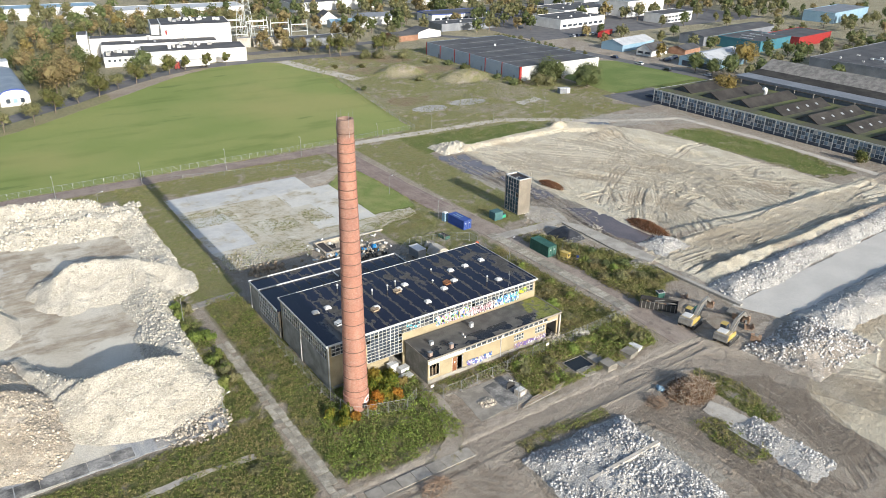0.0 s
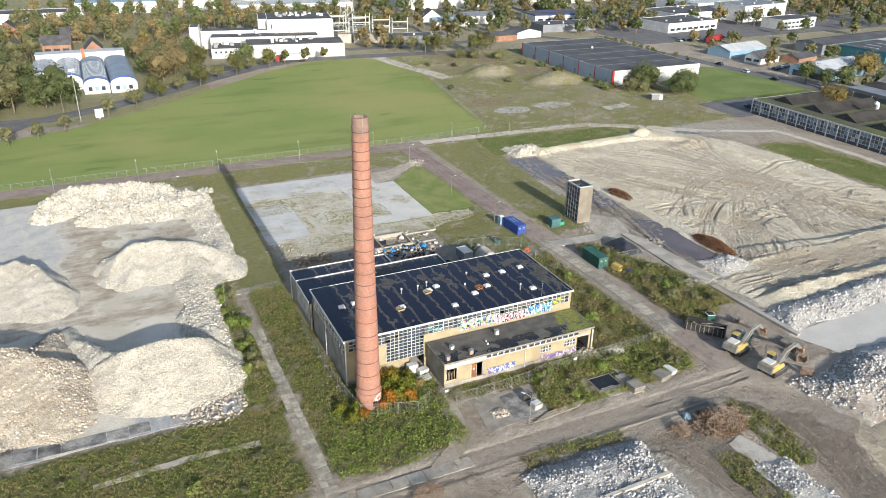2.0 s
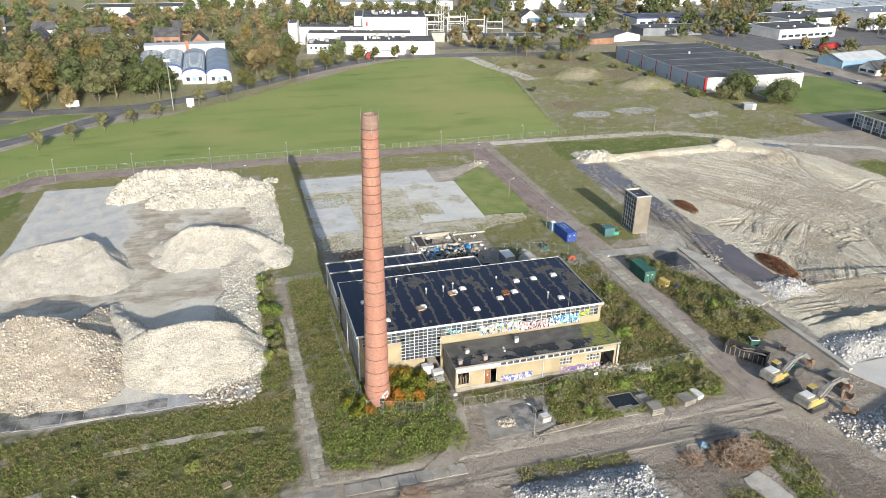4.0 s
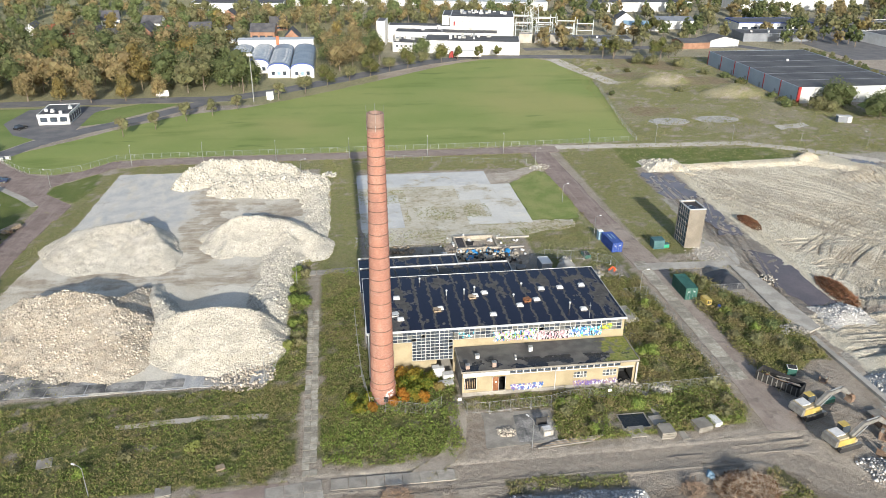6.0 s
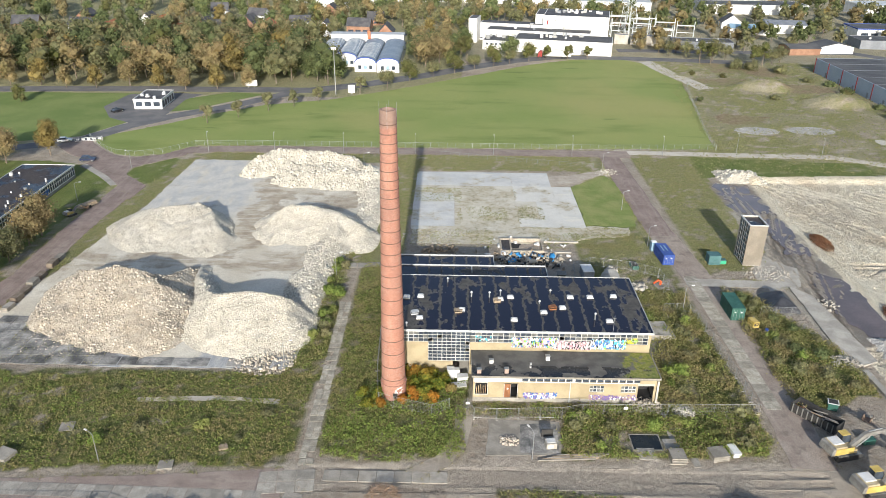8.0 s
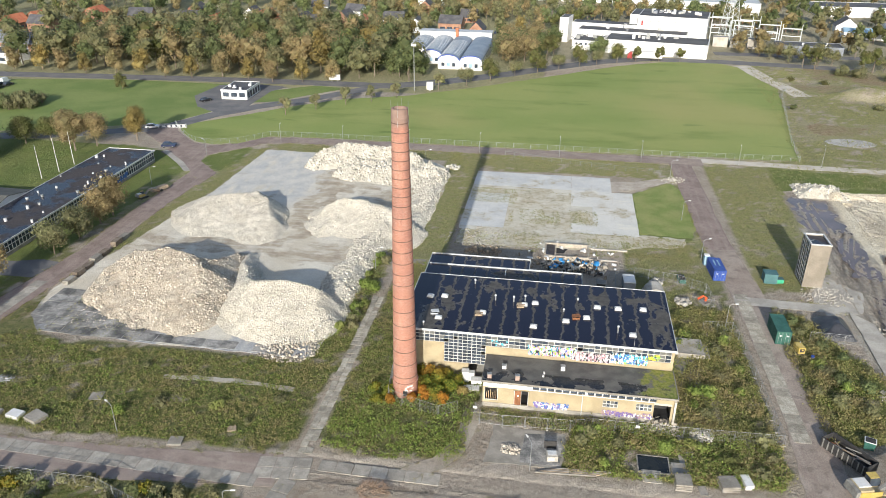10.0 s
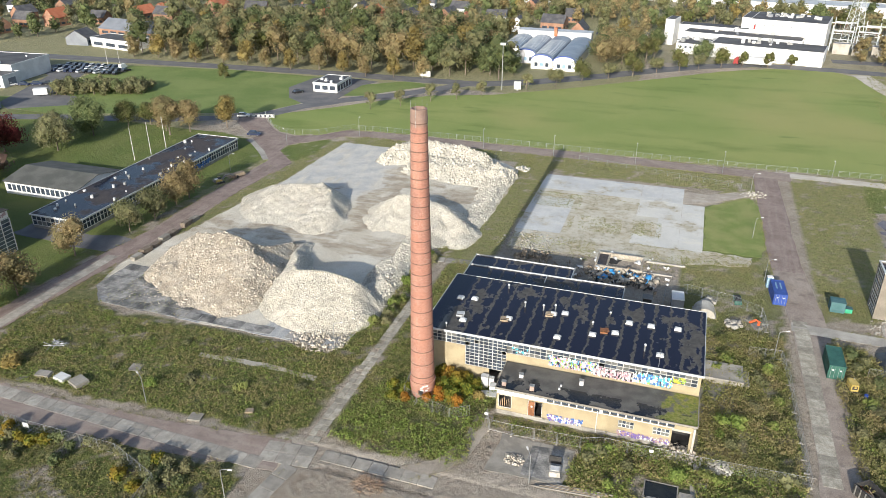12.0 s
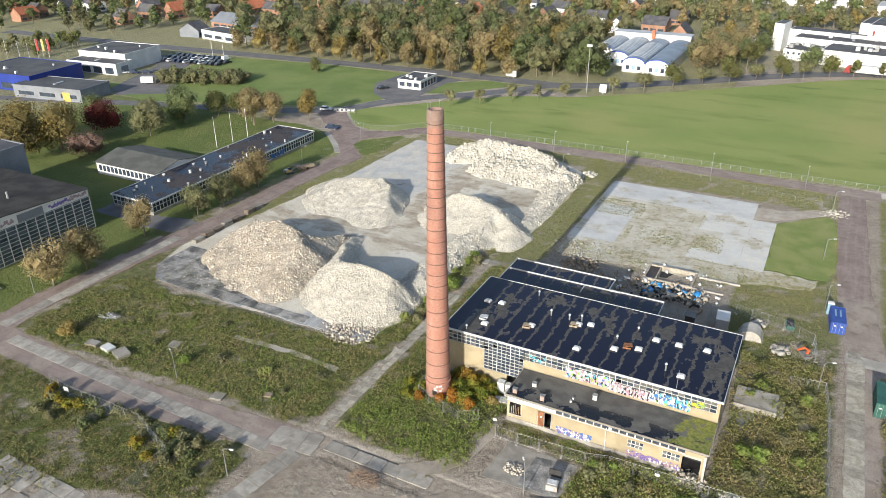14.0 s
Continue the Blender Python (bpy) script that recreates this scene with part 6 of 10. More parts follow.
def verge():
    """Grass and weeds creeping over the edges of roads and paths."""
    rng = np.random.default_rng(9)
    e = np.array(EDGES)
    e = e[(e[:, 0] < 130) & (e[:, 1] < 212) & (e[:, 1] > 30)]
    k = rng.integers(len(e), size=9000)
    side = rng.choice([-1, 1], 9000)
    a = rng.uniform(0, 6.283, 9000)
    r = e[k, 2] + rng.normal(0.15, 0.35, 9000)
    p = np.stack([e[k, 0] + r * np.cos(a), e[k, 1] + r * np.sin(a)], 1)
    d = np.min(np.stack([np.hypot(p[:, 0] - q[0], p[:, 1] - q[1]) / q[2] for q in e]), 0)
    ok = (d > 0.93) & off_paving(p[:, 0], p[:, 1]) & (fbm(p[:, 0], p[:, 1], 3, 77, 3) > 0.45)
    p = p[ok]
    p = np.column_stack([p, np.zeros(len(p))])
    ob = part("verge_grass", blades("verge_grass", p, rng.uniform(0.1, 0.35, len(p)), rng.uniform(0.05, 0.14, len(p)), M_WEED, 5, 6, spread=0.22), None)
    tagged(ob, "tufts of grass along road edges", "weeds", kind="stuff")


verge()


# ---- trees ----
LEAVES = dict(
    green=leaf("green_leaves", (0.106, 0.137, 0.059), (0.153, 0.185, 0.076), (0.137, 0.157, 0.068)),
    olive=leaf("olive_leaves", (0.157, 0.164, 0.081), (0.207, 0.208, 0.101), (0.187, 0.176, 0.092)),
    brown=leaf("russet_leaves", (0.248, 0.190, 0.097), (0.301, 0.238, 0.121), (0.238, 0.206, 0.100)),
    yellow=leaf("yellow_leaves", (0.238, 0.180, 0.063), (0.286, 0.224, 0.077), (0.207, 0.172, 0.069)),
    red=leaf("red_leaves", (0.111, 0.023, 0.023), (0.158, 0.033, 0.032), (0.090, 0.032, 0.023)),
    pale=leaf("pale_green_leaves", (0.111, 0.132, 0.042), (0.153, 0.164, 0.058), (0.127, 0.121, 0.048)),
    pink=leaf("dusky_pink_leaves", (0.158, 0.095, 0.074), (0.211, 0.137, 0.106), (0.148, 0.106, 0.079)),
    orange=leaf("orange_leaves", (0.348, 0.137, 0.021), (0.422, 0.201, 0.032), (0.211, 0.169, 0.032)))


# a rounded solid of twelve four-sided faces
BALL = np.array([(1, 0, 0), (-1, 0, 0), (0, 1, 0), (0, -1, 0), (0, 0, 1), (0, 0, -1)] + [(a / 1.6, b / 1.6, c / 1.6) for a in (1, -1) for b in (1, -1) for c in (1, -1)], float)


def ball_faces():
    out = []
    for a in range(6):
        for b in range(a + 1, 6):
            if abs(BALL[a] @ BALL[b]) < 0.5:
                p, q = [k for k in range(6, 14) if BALL[k] @ BALL[a] > 0 and BALL[k] @ BALL[b] > 0]
                out.append((a, p, b, q))
    return np.array(out)


BALL_F = ball_faces()


def crown_points(h, r, n, size, seed, foot=0.28, lobes=11, shape=1.0):
    """Leaf clumps on and in a crown of several lobes: arrays for one mesh, with the foot at the origin."""
    rng = np.random.default_rng(seed)
    z0 = h * foot
    mid, half = (z0 + h) / 2, (h - z0) / 2
    t = rng.uniform(-0.85, 0.85, lobes)
    a = np.arange(lobes) * 2.4 + rng.uniform(0, 0.6, lobes)
    wide_at = np.sqrt(np.clip(1 - t ** 2, 0.05, 1)) * np.where(t > 0, 1 - 0.35 * t * shape, 1)
    c = np.stack([np.cos(a) * r * 0.55 * wide_at, np.sin(a) * r * 0.55 * wide_at, mid + t * half * 0.8], 1)
    lr = r * rng.uniform(0.42, 0.66, lobes)
    c[0], lr[0] = (0, 0, mid + 0.1 * half), r * 0.7
    k = rng.choice(lobes, n, p=lr ** 2 / (lr ** 2).sum())
    d = rng.normal(size=(n, 3))
    d /= np.linalg.norm(d, axis=1)[:, None]
    p = c[k] + d * (lr[k] * rng.uniform(0.66, 1.06, n))[:, None]
    p[:, 2] = np.maximum(p[:, 2], z0 * 0.8)
    s = size * rng.uniform(0.6, 1.4, n)
    nrm = d * 1.0 + np.array([0, 0, 0.25]) + rng.normal(size=(n, 3)) * 0.4
    nrm /= np.linalg.norm(nrm, axis=1)[:, None]
    u = np.cross(nrm, rng.normal(size=(n, 3)))
    u /= np.linalg.norm(u, axis=1)[:, None] + 1e-9
    v = np.cross(nrm, u)
    q = np.stack([p - u * s[:, None] * 0.6, p + v * s[:, None] * 0.45, p + u * s[:, None] * 0.6, p - v * s[:, None] * 0.45], 1)
    # the dense inside of each lobe, uneven and smaller than its leaves
    k = min(lobes, 7)
    o = c[:k, None] + BALL[None] * (lr[:k, None, None] * rng.uniform(0.42, 0.72, (k, len(BALL), 1)))
    o[..., 2] = np.maximum(o[..., 2], z0 * 0.8)
    return np.concatenate([q.reshape(-1, 3), o[:, BALL_F].reshape(-1, 3)])


def trunk(h, r, seed, foot=0.28, rad=None):
    rng = random.Random(seed)
    b = Build()
    rad = rad or max(0.09, h * 0.022)
    z = h * 0.62
    bend = (rng.uniform(-0.2, 0.2), rng.uniform(-0.2, 0.2))
    b.tube((0, 0, -0.3), (bend[0], bend[1], h * foot), rad * 1.15, rad * 0.8, 7)
    b.tube((bend[0], bend[1], h * foot), (bend[0] * 2, bend[1] * 2, z), rad * 0.8, rad * 0.3, 6)
    for k in range(6):
        a = k * 1.05 + rng.random()
        s = h * (foot + 0.06 * k * 0.8)
        e = r * rng.uniform(0.5, 0.8)
        b.tube((bend[0], bend[1], s), (bend[0] + e * math.cos(a), bend[1] + e * math.sin(a), s + e * 0.9), rad * 0.4, rad * 0.12, 5, False)
    return b


def tree_kind(h, r, n, size, color, seed, label, foot=0.28, shape=1.0, name="tree", lobes=11):
    top = empty(name, label=label, category="tree")
    n, size = int(n * 0.85), size * 0.85
    part("trunk", trunk(h, r, seed, foot), M_BARK, top)
    q = crown_points(h, r, n, size, seed, foot, lobes, shape)
    part("crown", array_mesh("crown", q, np.arange(len(q)).reshape(-1, 4), LEAVES[color]), None, top)
    return top


def plant(kind, places, seed=0, s=(0.85, 1.15), group=""):
    """The first tree of a kind and its copies."""
    rng = random.Random(seed)
    for k, (x, y) in enumerate(places):
        f = rng.uniform(*s)
        m = pose(x, y, 0, 0, 0, rng.uniform(0, 360)) @ Matrix.Diagonal((f * rng.uniform(0.92, 1.08), f * rng.uniform(0.92, 1.08), f, 1))
        if k == 0:
            kind.matrix_basis = m
            if group:
                tagged(kind, group=group)
        else:
            copy_thing(kind, m)


plant(tree_kind(8.5, 4.1, 3180, 0.40, "brown", 1, "autumn-brown street tree on the verge"), [(-39.6, 103.2), (-37.4, 85.9), (-36.6, 134), (-36.4, 139)], 1, (0.95, 1.15), "trees along the west road")
plant(tree_kind(7.3, 3.8, 2726, 0.40, "olive", 2, "olive-green street tree on the verge"), [(-37.2, 117.5), (-36.4, 125.5)], 2, (0.85, 1.05), "trees along the west road")
plant(tree_kind(9.6, 5.0, 3600, 0.40, "brown", 29, "broad autumn-brown street tree beside the workshop"), [(-37.4, 78.0)], 29, (1, 1.02))
plant(tree_kind(15.9, 8.4, 4847, 0.57, "yellow", 3, "large yellow-brown autumn tree", 0.2), [(-119, 131), (-110, 136), (-126, 122), (-112, 124)], 3, (0.9, 1.05), "large trees behind the hall")
plant(tree_kind(10.4, 6.3, 3635, 0.48, "red", 4, "dark red-leaved tree on the lawn", 0.2), [(-111, 152.5)], 4, (0.98, 1.0))
plant(tree_kind(6.7, 5.1, 1968, 0.38, "pink", 5, "low tree with dusky pink leaves", 0.25), [(-98.5, 136)], 5, (1, 1.05))
plant(tree_kind(10.4, 6.0, 3635, 0.48, "olive", 6, "olive-brown tree on the lawn", 0.22), [(-97, 158.5), (-104, 166)], 6, (0.9, 1.0))
plant(tree_kind(11.0, 6.4, 3635, 0.48, "green", 7, "dense dark green tree on the lawn", 0.2), [(-97.5, 174), (-106, 180), (-124, 160)], 7, (0.9, 1.0))
plant(tree_kind(8.5, 5.1, 2726, 0.48, "pale", 8, "pale green tree on the lawn", 0.25), [(-94, 186), (-88, 190)], 8, (0.9, 1.0))
plant(tree_kind(11.6, 5.1, 2877, 0.48, "brown", 9, "loose brown-leaved autumn tree", 0.28), [(-75, 182.5), (-71, 187.5), (-79, 186)], 9, (0.9, 1.05))
plant(tree_kind(11.0, 3.9, 2877, 0.44, "yellow", 10, "upright yellow-green tree beside the road", 0.2, 0.4), [(-62, 195)], 10, (1, 1))
# the row along the far road
row = [(-168 + 11.9 * k, 279.5 + 2.5 * math.sin(k * 1.7)) for k in range(13)]
plant(tree_kind(10.5, 4.3, 1362, 0.59, "brown", 11, "egg-shaped autumn tree in a roadside row", 0.18, 1.6), row[0::2], 11, (0.85, 1.1), "row of trees along the far road")
plant(tree_kind(10.7, 4.3, 1362, 0.59, "yellow", 12, "egg-shaped yellow tree in a roadside row", 0.18, 1.6), row[1::2], 12, (0.85, 1.1), "row of trees along the far road")
# young trees round the field
young = [(-26.7, 231), (-18, 238.5), (-9.7, 248), (-1.7, 254), (6.3, 261), (20, 276)]
plant(tree_kind(6.8, 2.8, 256, 0.38, "olive", 13, "thin young tree with few leaves"), young, 13, (0.9, 1.1), "young trees at the field")
field_row = [(30, 284), (38.5, 295.5), (48, 305), (57, 313), (66, 321.5), (75, 328.8), (82.8, 335), (92, 340)]
plant(tree_kind(8.5, 4.3, 938, 0.54, "olive", 14, "olive roadside tree beside the field"), field_row[0::2], 14, (0.85, 1.1), "trees between field and road")
plant(tree_kind(8.1, 4.1, 848, 0.54, "pale", 15, "pale green roadside tree beside the field"), field_row[1::2], 15, (0.85, 1.1), "trees between field and road")
plant(tree_kind(7.3, 3.3, 226, 0.44, "pale", 16, "thin roadside tree almost bare", 0.3), [(100.8, 346), (111.4, 348), (121, 349)], 16, (0.9, 1.1), "trees between field and road")
# big trees between the vaulted hall and the white factory
plant(tree_kind(15.9, 8.1, 2271, 0.73, "brown", 17, "large russet autumn tree beside the road", 0.2), [(44, 326), (50, 336), (40, 372), (52, 366)], 17, (0.8, 1.05), "large trees beside the vaulted hall")
plant(tree_kind(14.6, 7.5, 1968, 0.73, "green", 18, "large green tree beside the road", 0.2), [(40, 340), (56, 352), (62, 378), (47, 352), (36, 384), (84, 352)], 18, (0.75, 1.1), "large trees beside the vaulted hall")
plant(tree_kind(11.5, 5.6, 1800, 0.6, "green", 28, "dense green tree before the vaulted hall", 0.15), [(-10.7, 300.3), (-4.0, 299.7), (2.8, 299.2), (9.0, 299.7), (-15.8, 307.6), (-1.4, 310.1), (-7.7, 310.4)], 28, (0.85, 1.1), "green trees before the vaulted hall")
plant(tree_kind(11.0, 3.6, 757, 0.48, "pale", 19, "slender birch with pale stems", 0.3), [(60, 340), (63, 346), (174, 346), (178, 342), (196, 337), (201, 339)], 19, (0.8, 1.2), "birches")
# trees by the warehouse
plant(tree_kind(11.6, 7.5, 2574, 0.57, "green", 20, "broad dark green tree beside the warehouse", 0.15), [(231.5, 244), (243, 233), (238, 227), (248, 236)], 20, (0.75, 0.95), "trees beside the warehouse")
plant(tree_kind(6.1, 6.3, 1211, 0.54, "olive", 21, "spreading olive bush beside the warehouse", 0.05), [(222, 241), (226, 238), (186, 331), (192, 328), (203, 322)], 21, (0.7, 1.0), "bushes beside the warehouse")
plant(tree_kind(9.2, 4.9, 1059, 0.57, "green", 22, "round green tree beside the shed road"), [(305, 223), (306, 214), (311, 209), (320, 214)], 22, (0.8, 1.0), "round trees beside the shed road")
plant(tree_kind(12.2, 6.3, 1362, 0.63, "yellow", 23, "tall yellow tree beside the sheds", 0.2), [(342, 222), (270, 182)], 23, (0.8, 1.0))
plant(tree_kind(12.2, 6.0, 1211, 0.67, "olive", 24, "olive tree in the rough edge", 0.15), [(181, 349), (188, 352), (207, 343), (212, 346), (170, 354), (163, 360)], 24, (0.6, 1.0), "trees behind the vacant land")
plant(tree_kind(9.8, 5.1, 908, 0.57, "brown", 25, "russet tree near the transformer yard"), [(160, 368), (168, 366), (152, 372)], 25, (0.7, 0.95), "trees behind the vacant land")
plant(tree_kind(5.5, 2.0, 757, 0.29, "pale", 26, "young silvery conifer on the lawn", 0.05, 2.0, "conifer"), [(-102.8, 255)], 26, (1.4, 1.4))
plant(tree_kind(3.9, 2.4, 908, 0.29, "pale", 27, "small willow bush by the spoil bank", 0.05), [(236.5, 106)], 27, (1.1, 1.1))


def woods(name, label, polys, count, colors, h, n, size, seed, gap=4.0, foot=0.18, spread=(0.34, 0.44)):
    """Many crowns as one growth a colour."""
    rng = np.random.default_rng(seed)
    n, size = int(n * 0.66), size * 0.85
    pts = []
    tries = 0
    while len(pts) < count and tries < count * 40:
        tries += 1
        p = polys[rng.integers(len(polys))]
        xs, ys = [q[0] for q in p], [q[1] for q in p]
        x, y = rng.uniform(min(xs), max(xs)), rng.uniform(min(ys), max(ys))
        if inside(np.array([x]), np.array([y]), p)[0] and all((x - a) ** 2 + (y - b) ** 2 > gap * gap for a, b in pts) and clear(x, y):
            pts.append((x, y))
    cols = list(colors)
    wts = np.array([colors[c] for c in cols], float)
    pick = rng.choice(len(cols), len(pts), p=wts / wts.sum())
    trunks = Build()
    top = tagged(empty(name), label, "trees", kind="stuff")
    for ci, c in enumerate(cols):
        out = []
        for k in np.nonzero(pick == ci)[0]:
            hh = rng.uniform(*h)
            q = crown_points(hh, hh * rng.uniform(*spread), n, size, int(rng.integers(1e6)), foot, 12)
            out.append(q + np.array([*pts[k], 0]))
        if out:
            q = np.concatenate(out)
            part("foliage", array_mesh("foliage", q, np.arange(len(q)).reshape(-1, 4), LEAVES[c]), None, top)
    for x, y in pts:
        trunks.tube((x, y, -0.3), (x, y, h[0] * 0.5), 0.28, 0.16, 5, False)
    part("trunks", trunks, M_BARK, top)
    return top


KEEP_OUT = []


def clear(x, y):
    return all(not (a < x < c and b < y < d) for a, b, c, d in KEEP_OUT)


# ---- buildings round the site ----
def boxed(x, y, w, d, rz=0, pad=3):
    r = math.hypot(w, d) / 2 if abs(rz) > 12 else 0
    KEEP_OUT.append((x - (r or w / 2) - pad, y - (r or d / 2) - pad, x + (r or w / 2) + pad, y + (r or d / 2) + pad))


def shed(name, label, x, y, w, d, h, rz=0, walls=None, roof=None, ridge=0.0, along="x", windows=(), doors=(), category="building", edge=None, lights=0, seed=1, vents=0):
    """A building about (x, y). ridge: the gable's rise; along: the way it runs. windows: (side, count, z, height); doors: (side, place, width, height, material)."""
    rng = random.Random(seed)
    boxed(x, y, w, d, rz)
    top = empty(name, x, y, 0, rz, label=label, category=category)
    walls, roof = walls or M_WHITE, roof or M_ROOF
    if ridge and along == "x":
        b = Build()
        b.add([(-w / 2, -d / 2, -0.3), (-w / 2, d / 2, -0.3), (-w / 2, d / 2, h), (-w / 2, 0, h + ridge), (-w / 2, -d / 2, h), (w / 2, -d / 2, -0.3), (w / 2, d / 2, -0.3), (w / 2, d / 2, h), (w / 2, 0, h + ridge), (w / 2, -d / 2, h)],
              [(0, 4, 3, 2, 1), (5, 6, 7, 8, 9), (0, 5, 9, 4), (1, 2, 7, 6), (4, 9, 8, 3), (3, 8, 7, 2)])
        part("wall", b, walls, top)
        for s in (-1, 1):
            e, t = 0.35, 0.12
            dz = ridge / (d / 2)
            part("roof", Build().add([(-w / 2 - e, s * (d / 2 + e), h - e * dz + 0.03), (w / 2 + e, s * (d / 2 + e), h - e * dz + 0.03), (w / 2 + e, 0, h + ridge + 0.03), (-w / 2 - e, 0, h + ridge + 0.03),
                                      (-w / 2 - e, s * (d / 2 + e), h - e * dz + 0.03 + t), (w / 2 + e, s * (d / 2 + e), h - e * dz + 0.03 + t), (w / 2 + e, 0, h + ridge + 0.03 + t), (-w / 2 - e, 0, h + ridge + 0.03 + t)],
                                     [(0, 3, 2, 1), (4, 5, 6, 7), (0, 1, 5, 4), (1, 2, 6, 5), (2, 3, 7, 6), (3, 0, 4, 7)]), roof, top)
            for k in range(lights):
                px = -w / 2 + w * (k + 0.5) / lights
                a, c = s * d * 0.32, s * d * 0.2
                za, zc = h + ridge * (1 - abs(a) / (d / 2)) + 0.22, h + ridge * (1 - abs(c) / (d / 2)) + 0.22
                part("roof_light", Build().add([(px - 0.5, a, za), (px + 0.5, a, za), (px + 0.5, c, zc), (px - 0.5, c, zc), (px - 0.5, a, za - 0.1), (px + 0.5, a, za - 0.1), (px + 0.5, c, zc - 0.1), (px - 0.5, c, zc - 0.1)], [(0, 1, 2, 3), (4, 7, 6, 5), (0, 4, 5, 1), (1, 5, 6, 2), (2, 6, 7, 3), (3, 7, 4, 0)]), M_PALEGLASS, top)
    elif ridge:
        inner = shed(name, label, x, y, d, w, h, rz + 90, walls, roof, ridge, "x", windows, doors, category, edge, lights, seed)
        bpy.data.objects.remove(top)
        return inner
    else:
        part("wall", Build().box(0, 0, -0.3, w, d, h + 0.1), walls, top)
        part("roof", Build().box(0, 0, h - 0.2, w - 0.5, d - 0.5, 0.28), roof, top)
        rim = Build()
        for px, py, sx, sy in ((0, -d / 2, w + 0.3, 0.3), (0, d / 2, w + 0.3, 0.3), (-w / 2, 0, 0.3, d - 0.3), (w / 2, 0, 0.3, d - 0.3)):
            rim.box(px, py, h - 0.3, sx, sy, 0.55)
        part("roof_edge", rim, edge or walls, top)
        for k in range(lights):
            part("roof_light", Build().box(-w / 2 + w * (k + 0.5) / lights, rng.uniform(-0.1, 0.1) * d, h, 1.2, d * 0.3, 0.45), M_PALEGLASS, top)
        for k in range(vents):
            s = rng.uniform(0.5, 1.4)
            part("roof_vent", Build().box(rng.uniform(-0.42, 0.42) * w, rng.uniform(-0.4, 0.4) * d, h, s, s * rng.uniform(0.7, 1.6), rng.uniform(0.4, 1.2)), rng.choice([M_WHITE, M_GREYPAINT, M_STEEL]), top)
    def on(side, u, z, ww, hh, mat, nm, t=0.08):
        if side in "ns":
            s = 1 if side == "n" else -1
            part(nm, Build().box(u, s * (d / 2 + 0.02), z, ww, t, hh), mat, top)
        else:
            s = 1 if side == "e" else -1
            part(nm, Build().box(s * (w / 2 + 0.02), u, z, t, ww, hh), mat, top)
    for side, count, z, hh in windows:
        span = (w if side in "ns" else d) * 0.94
        for k in range(count):
            on(side, -span / 2 + span * (k + 0.5) / count, z, span / count * 0.72, hh, M_GLASS, "window")
    for side, u, ww, hh, mat in doors:
        on(side, u, 0, ww, hh, mat, "door", 0.12)
    return top


M_BLUEWALL = plain("blue_clad_wall", (0.015, 0.035, 0.22), (0.02, 0.045, 0.27), 0.2, 4, 0.5, fine=0.06)
M_LIGHTBLUE = plain("pale_blue_cladding", (0.20, 0.32, 0.42), (0.24, 0.36, 0.46), 0.2, 4, 0.6)
M_TEALWALL = plain("teal_cladding", (0.035, 0.14, 0.19), (0.05, 0.17, 0.22), 0.2, 4, 0.6)
M_GREYCLAD = plain("grey_cladding", (0.16, 0.175, 0.20), (0.21, 0.225, 0.25), 0.2, 4, 0.6)
M_BLUEGREY = plain("blue_grey_cladding", (0.30, 0.36, 0.44), (0.34, 0.40, 0.48), 0.15, 4, 0.6)
M_REDTILE = plain("orange_roof_tile", (0.38, 0.12, 0.06), (0.46, 0.17, 0.09), 0.4, 5, 0.85, rand=0.15)
M_DARKTILE = plain("dark_roof_tile", (0.06, 0.06, 0.068), (0.10, 0.098, 0.10), 0.4, 5, 0.8, rand=0.15)
M_BRICK = plain("brown_house_brick", (0.24, 0.13, 0.085), (0.31, 0.18, 0.12), 0.4, 6, 0.9, rand=0.15)
M_CORRUG = plain("grey_corrugated_sheet", (0.15, 0.145, 0.137), (0.25, 0.24, 0.225), 0.5, 3, 0.85)
M_PALEROOF = plain("pale_sheet_roof", (0.40, 0.42, 0.44), (0.48, 0.50, 0.52), 0.2, 4, 0.6)
M_VAULT = plain("blue_grey_vault_roof", (0.17, 0.215, 0.27), (0.23, 0.275, 0.33), 0.15, 4, 0.6)


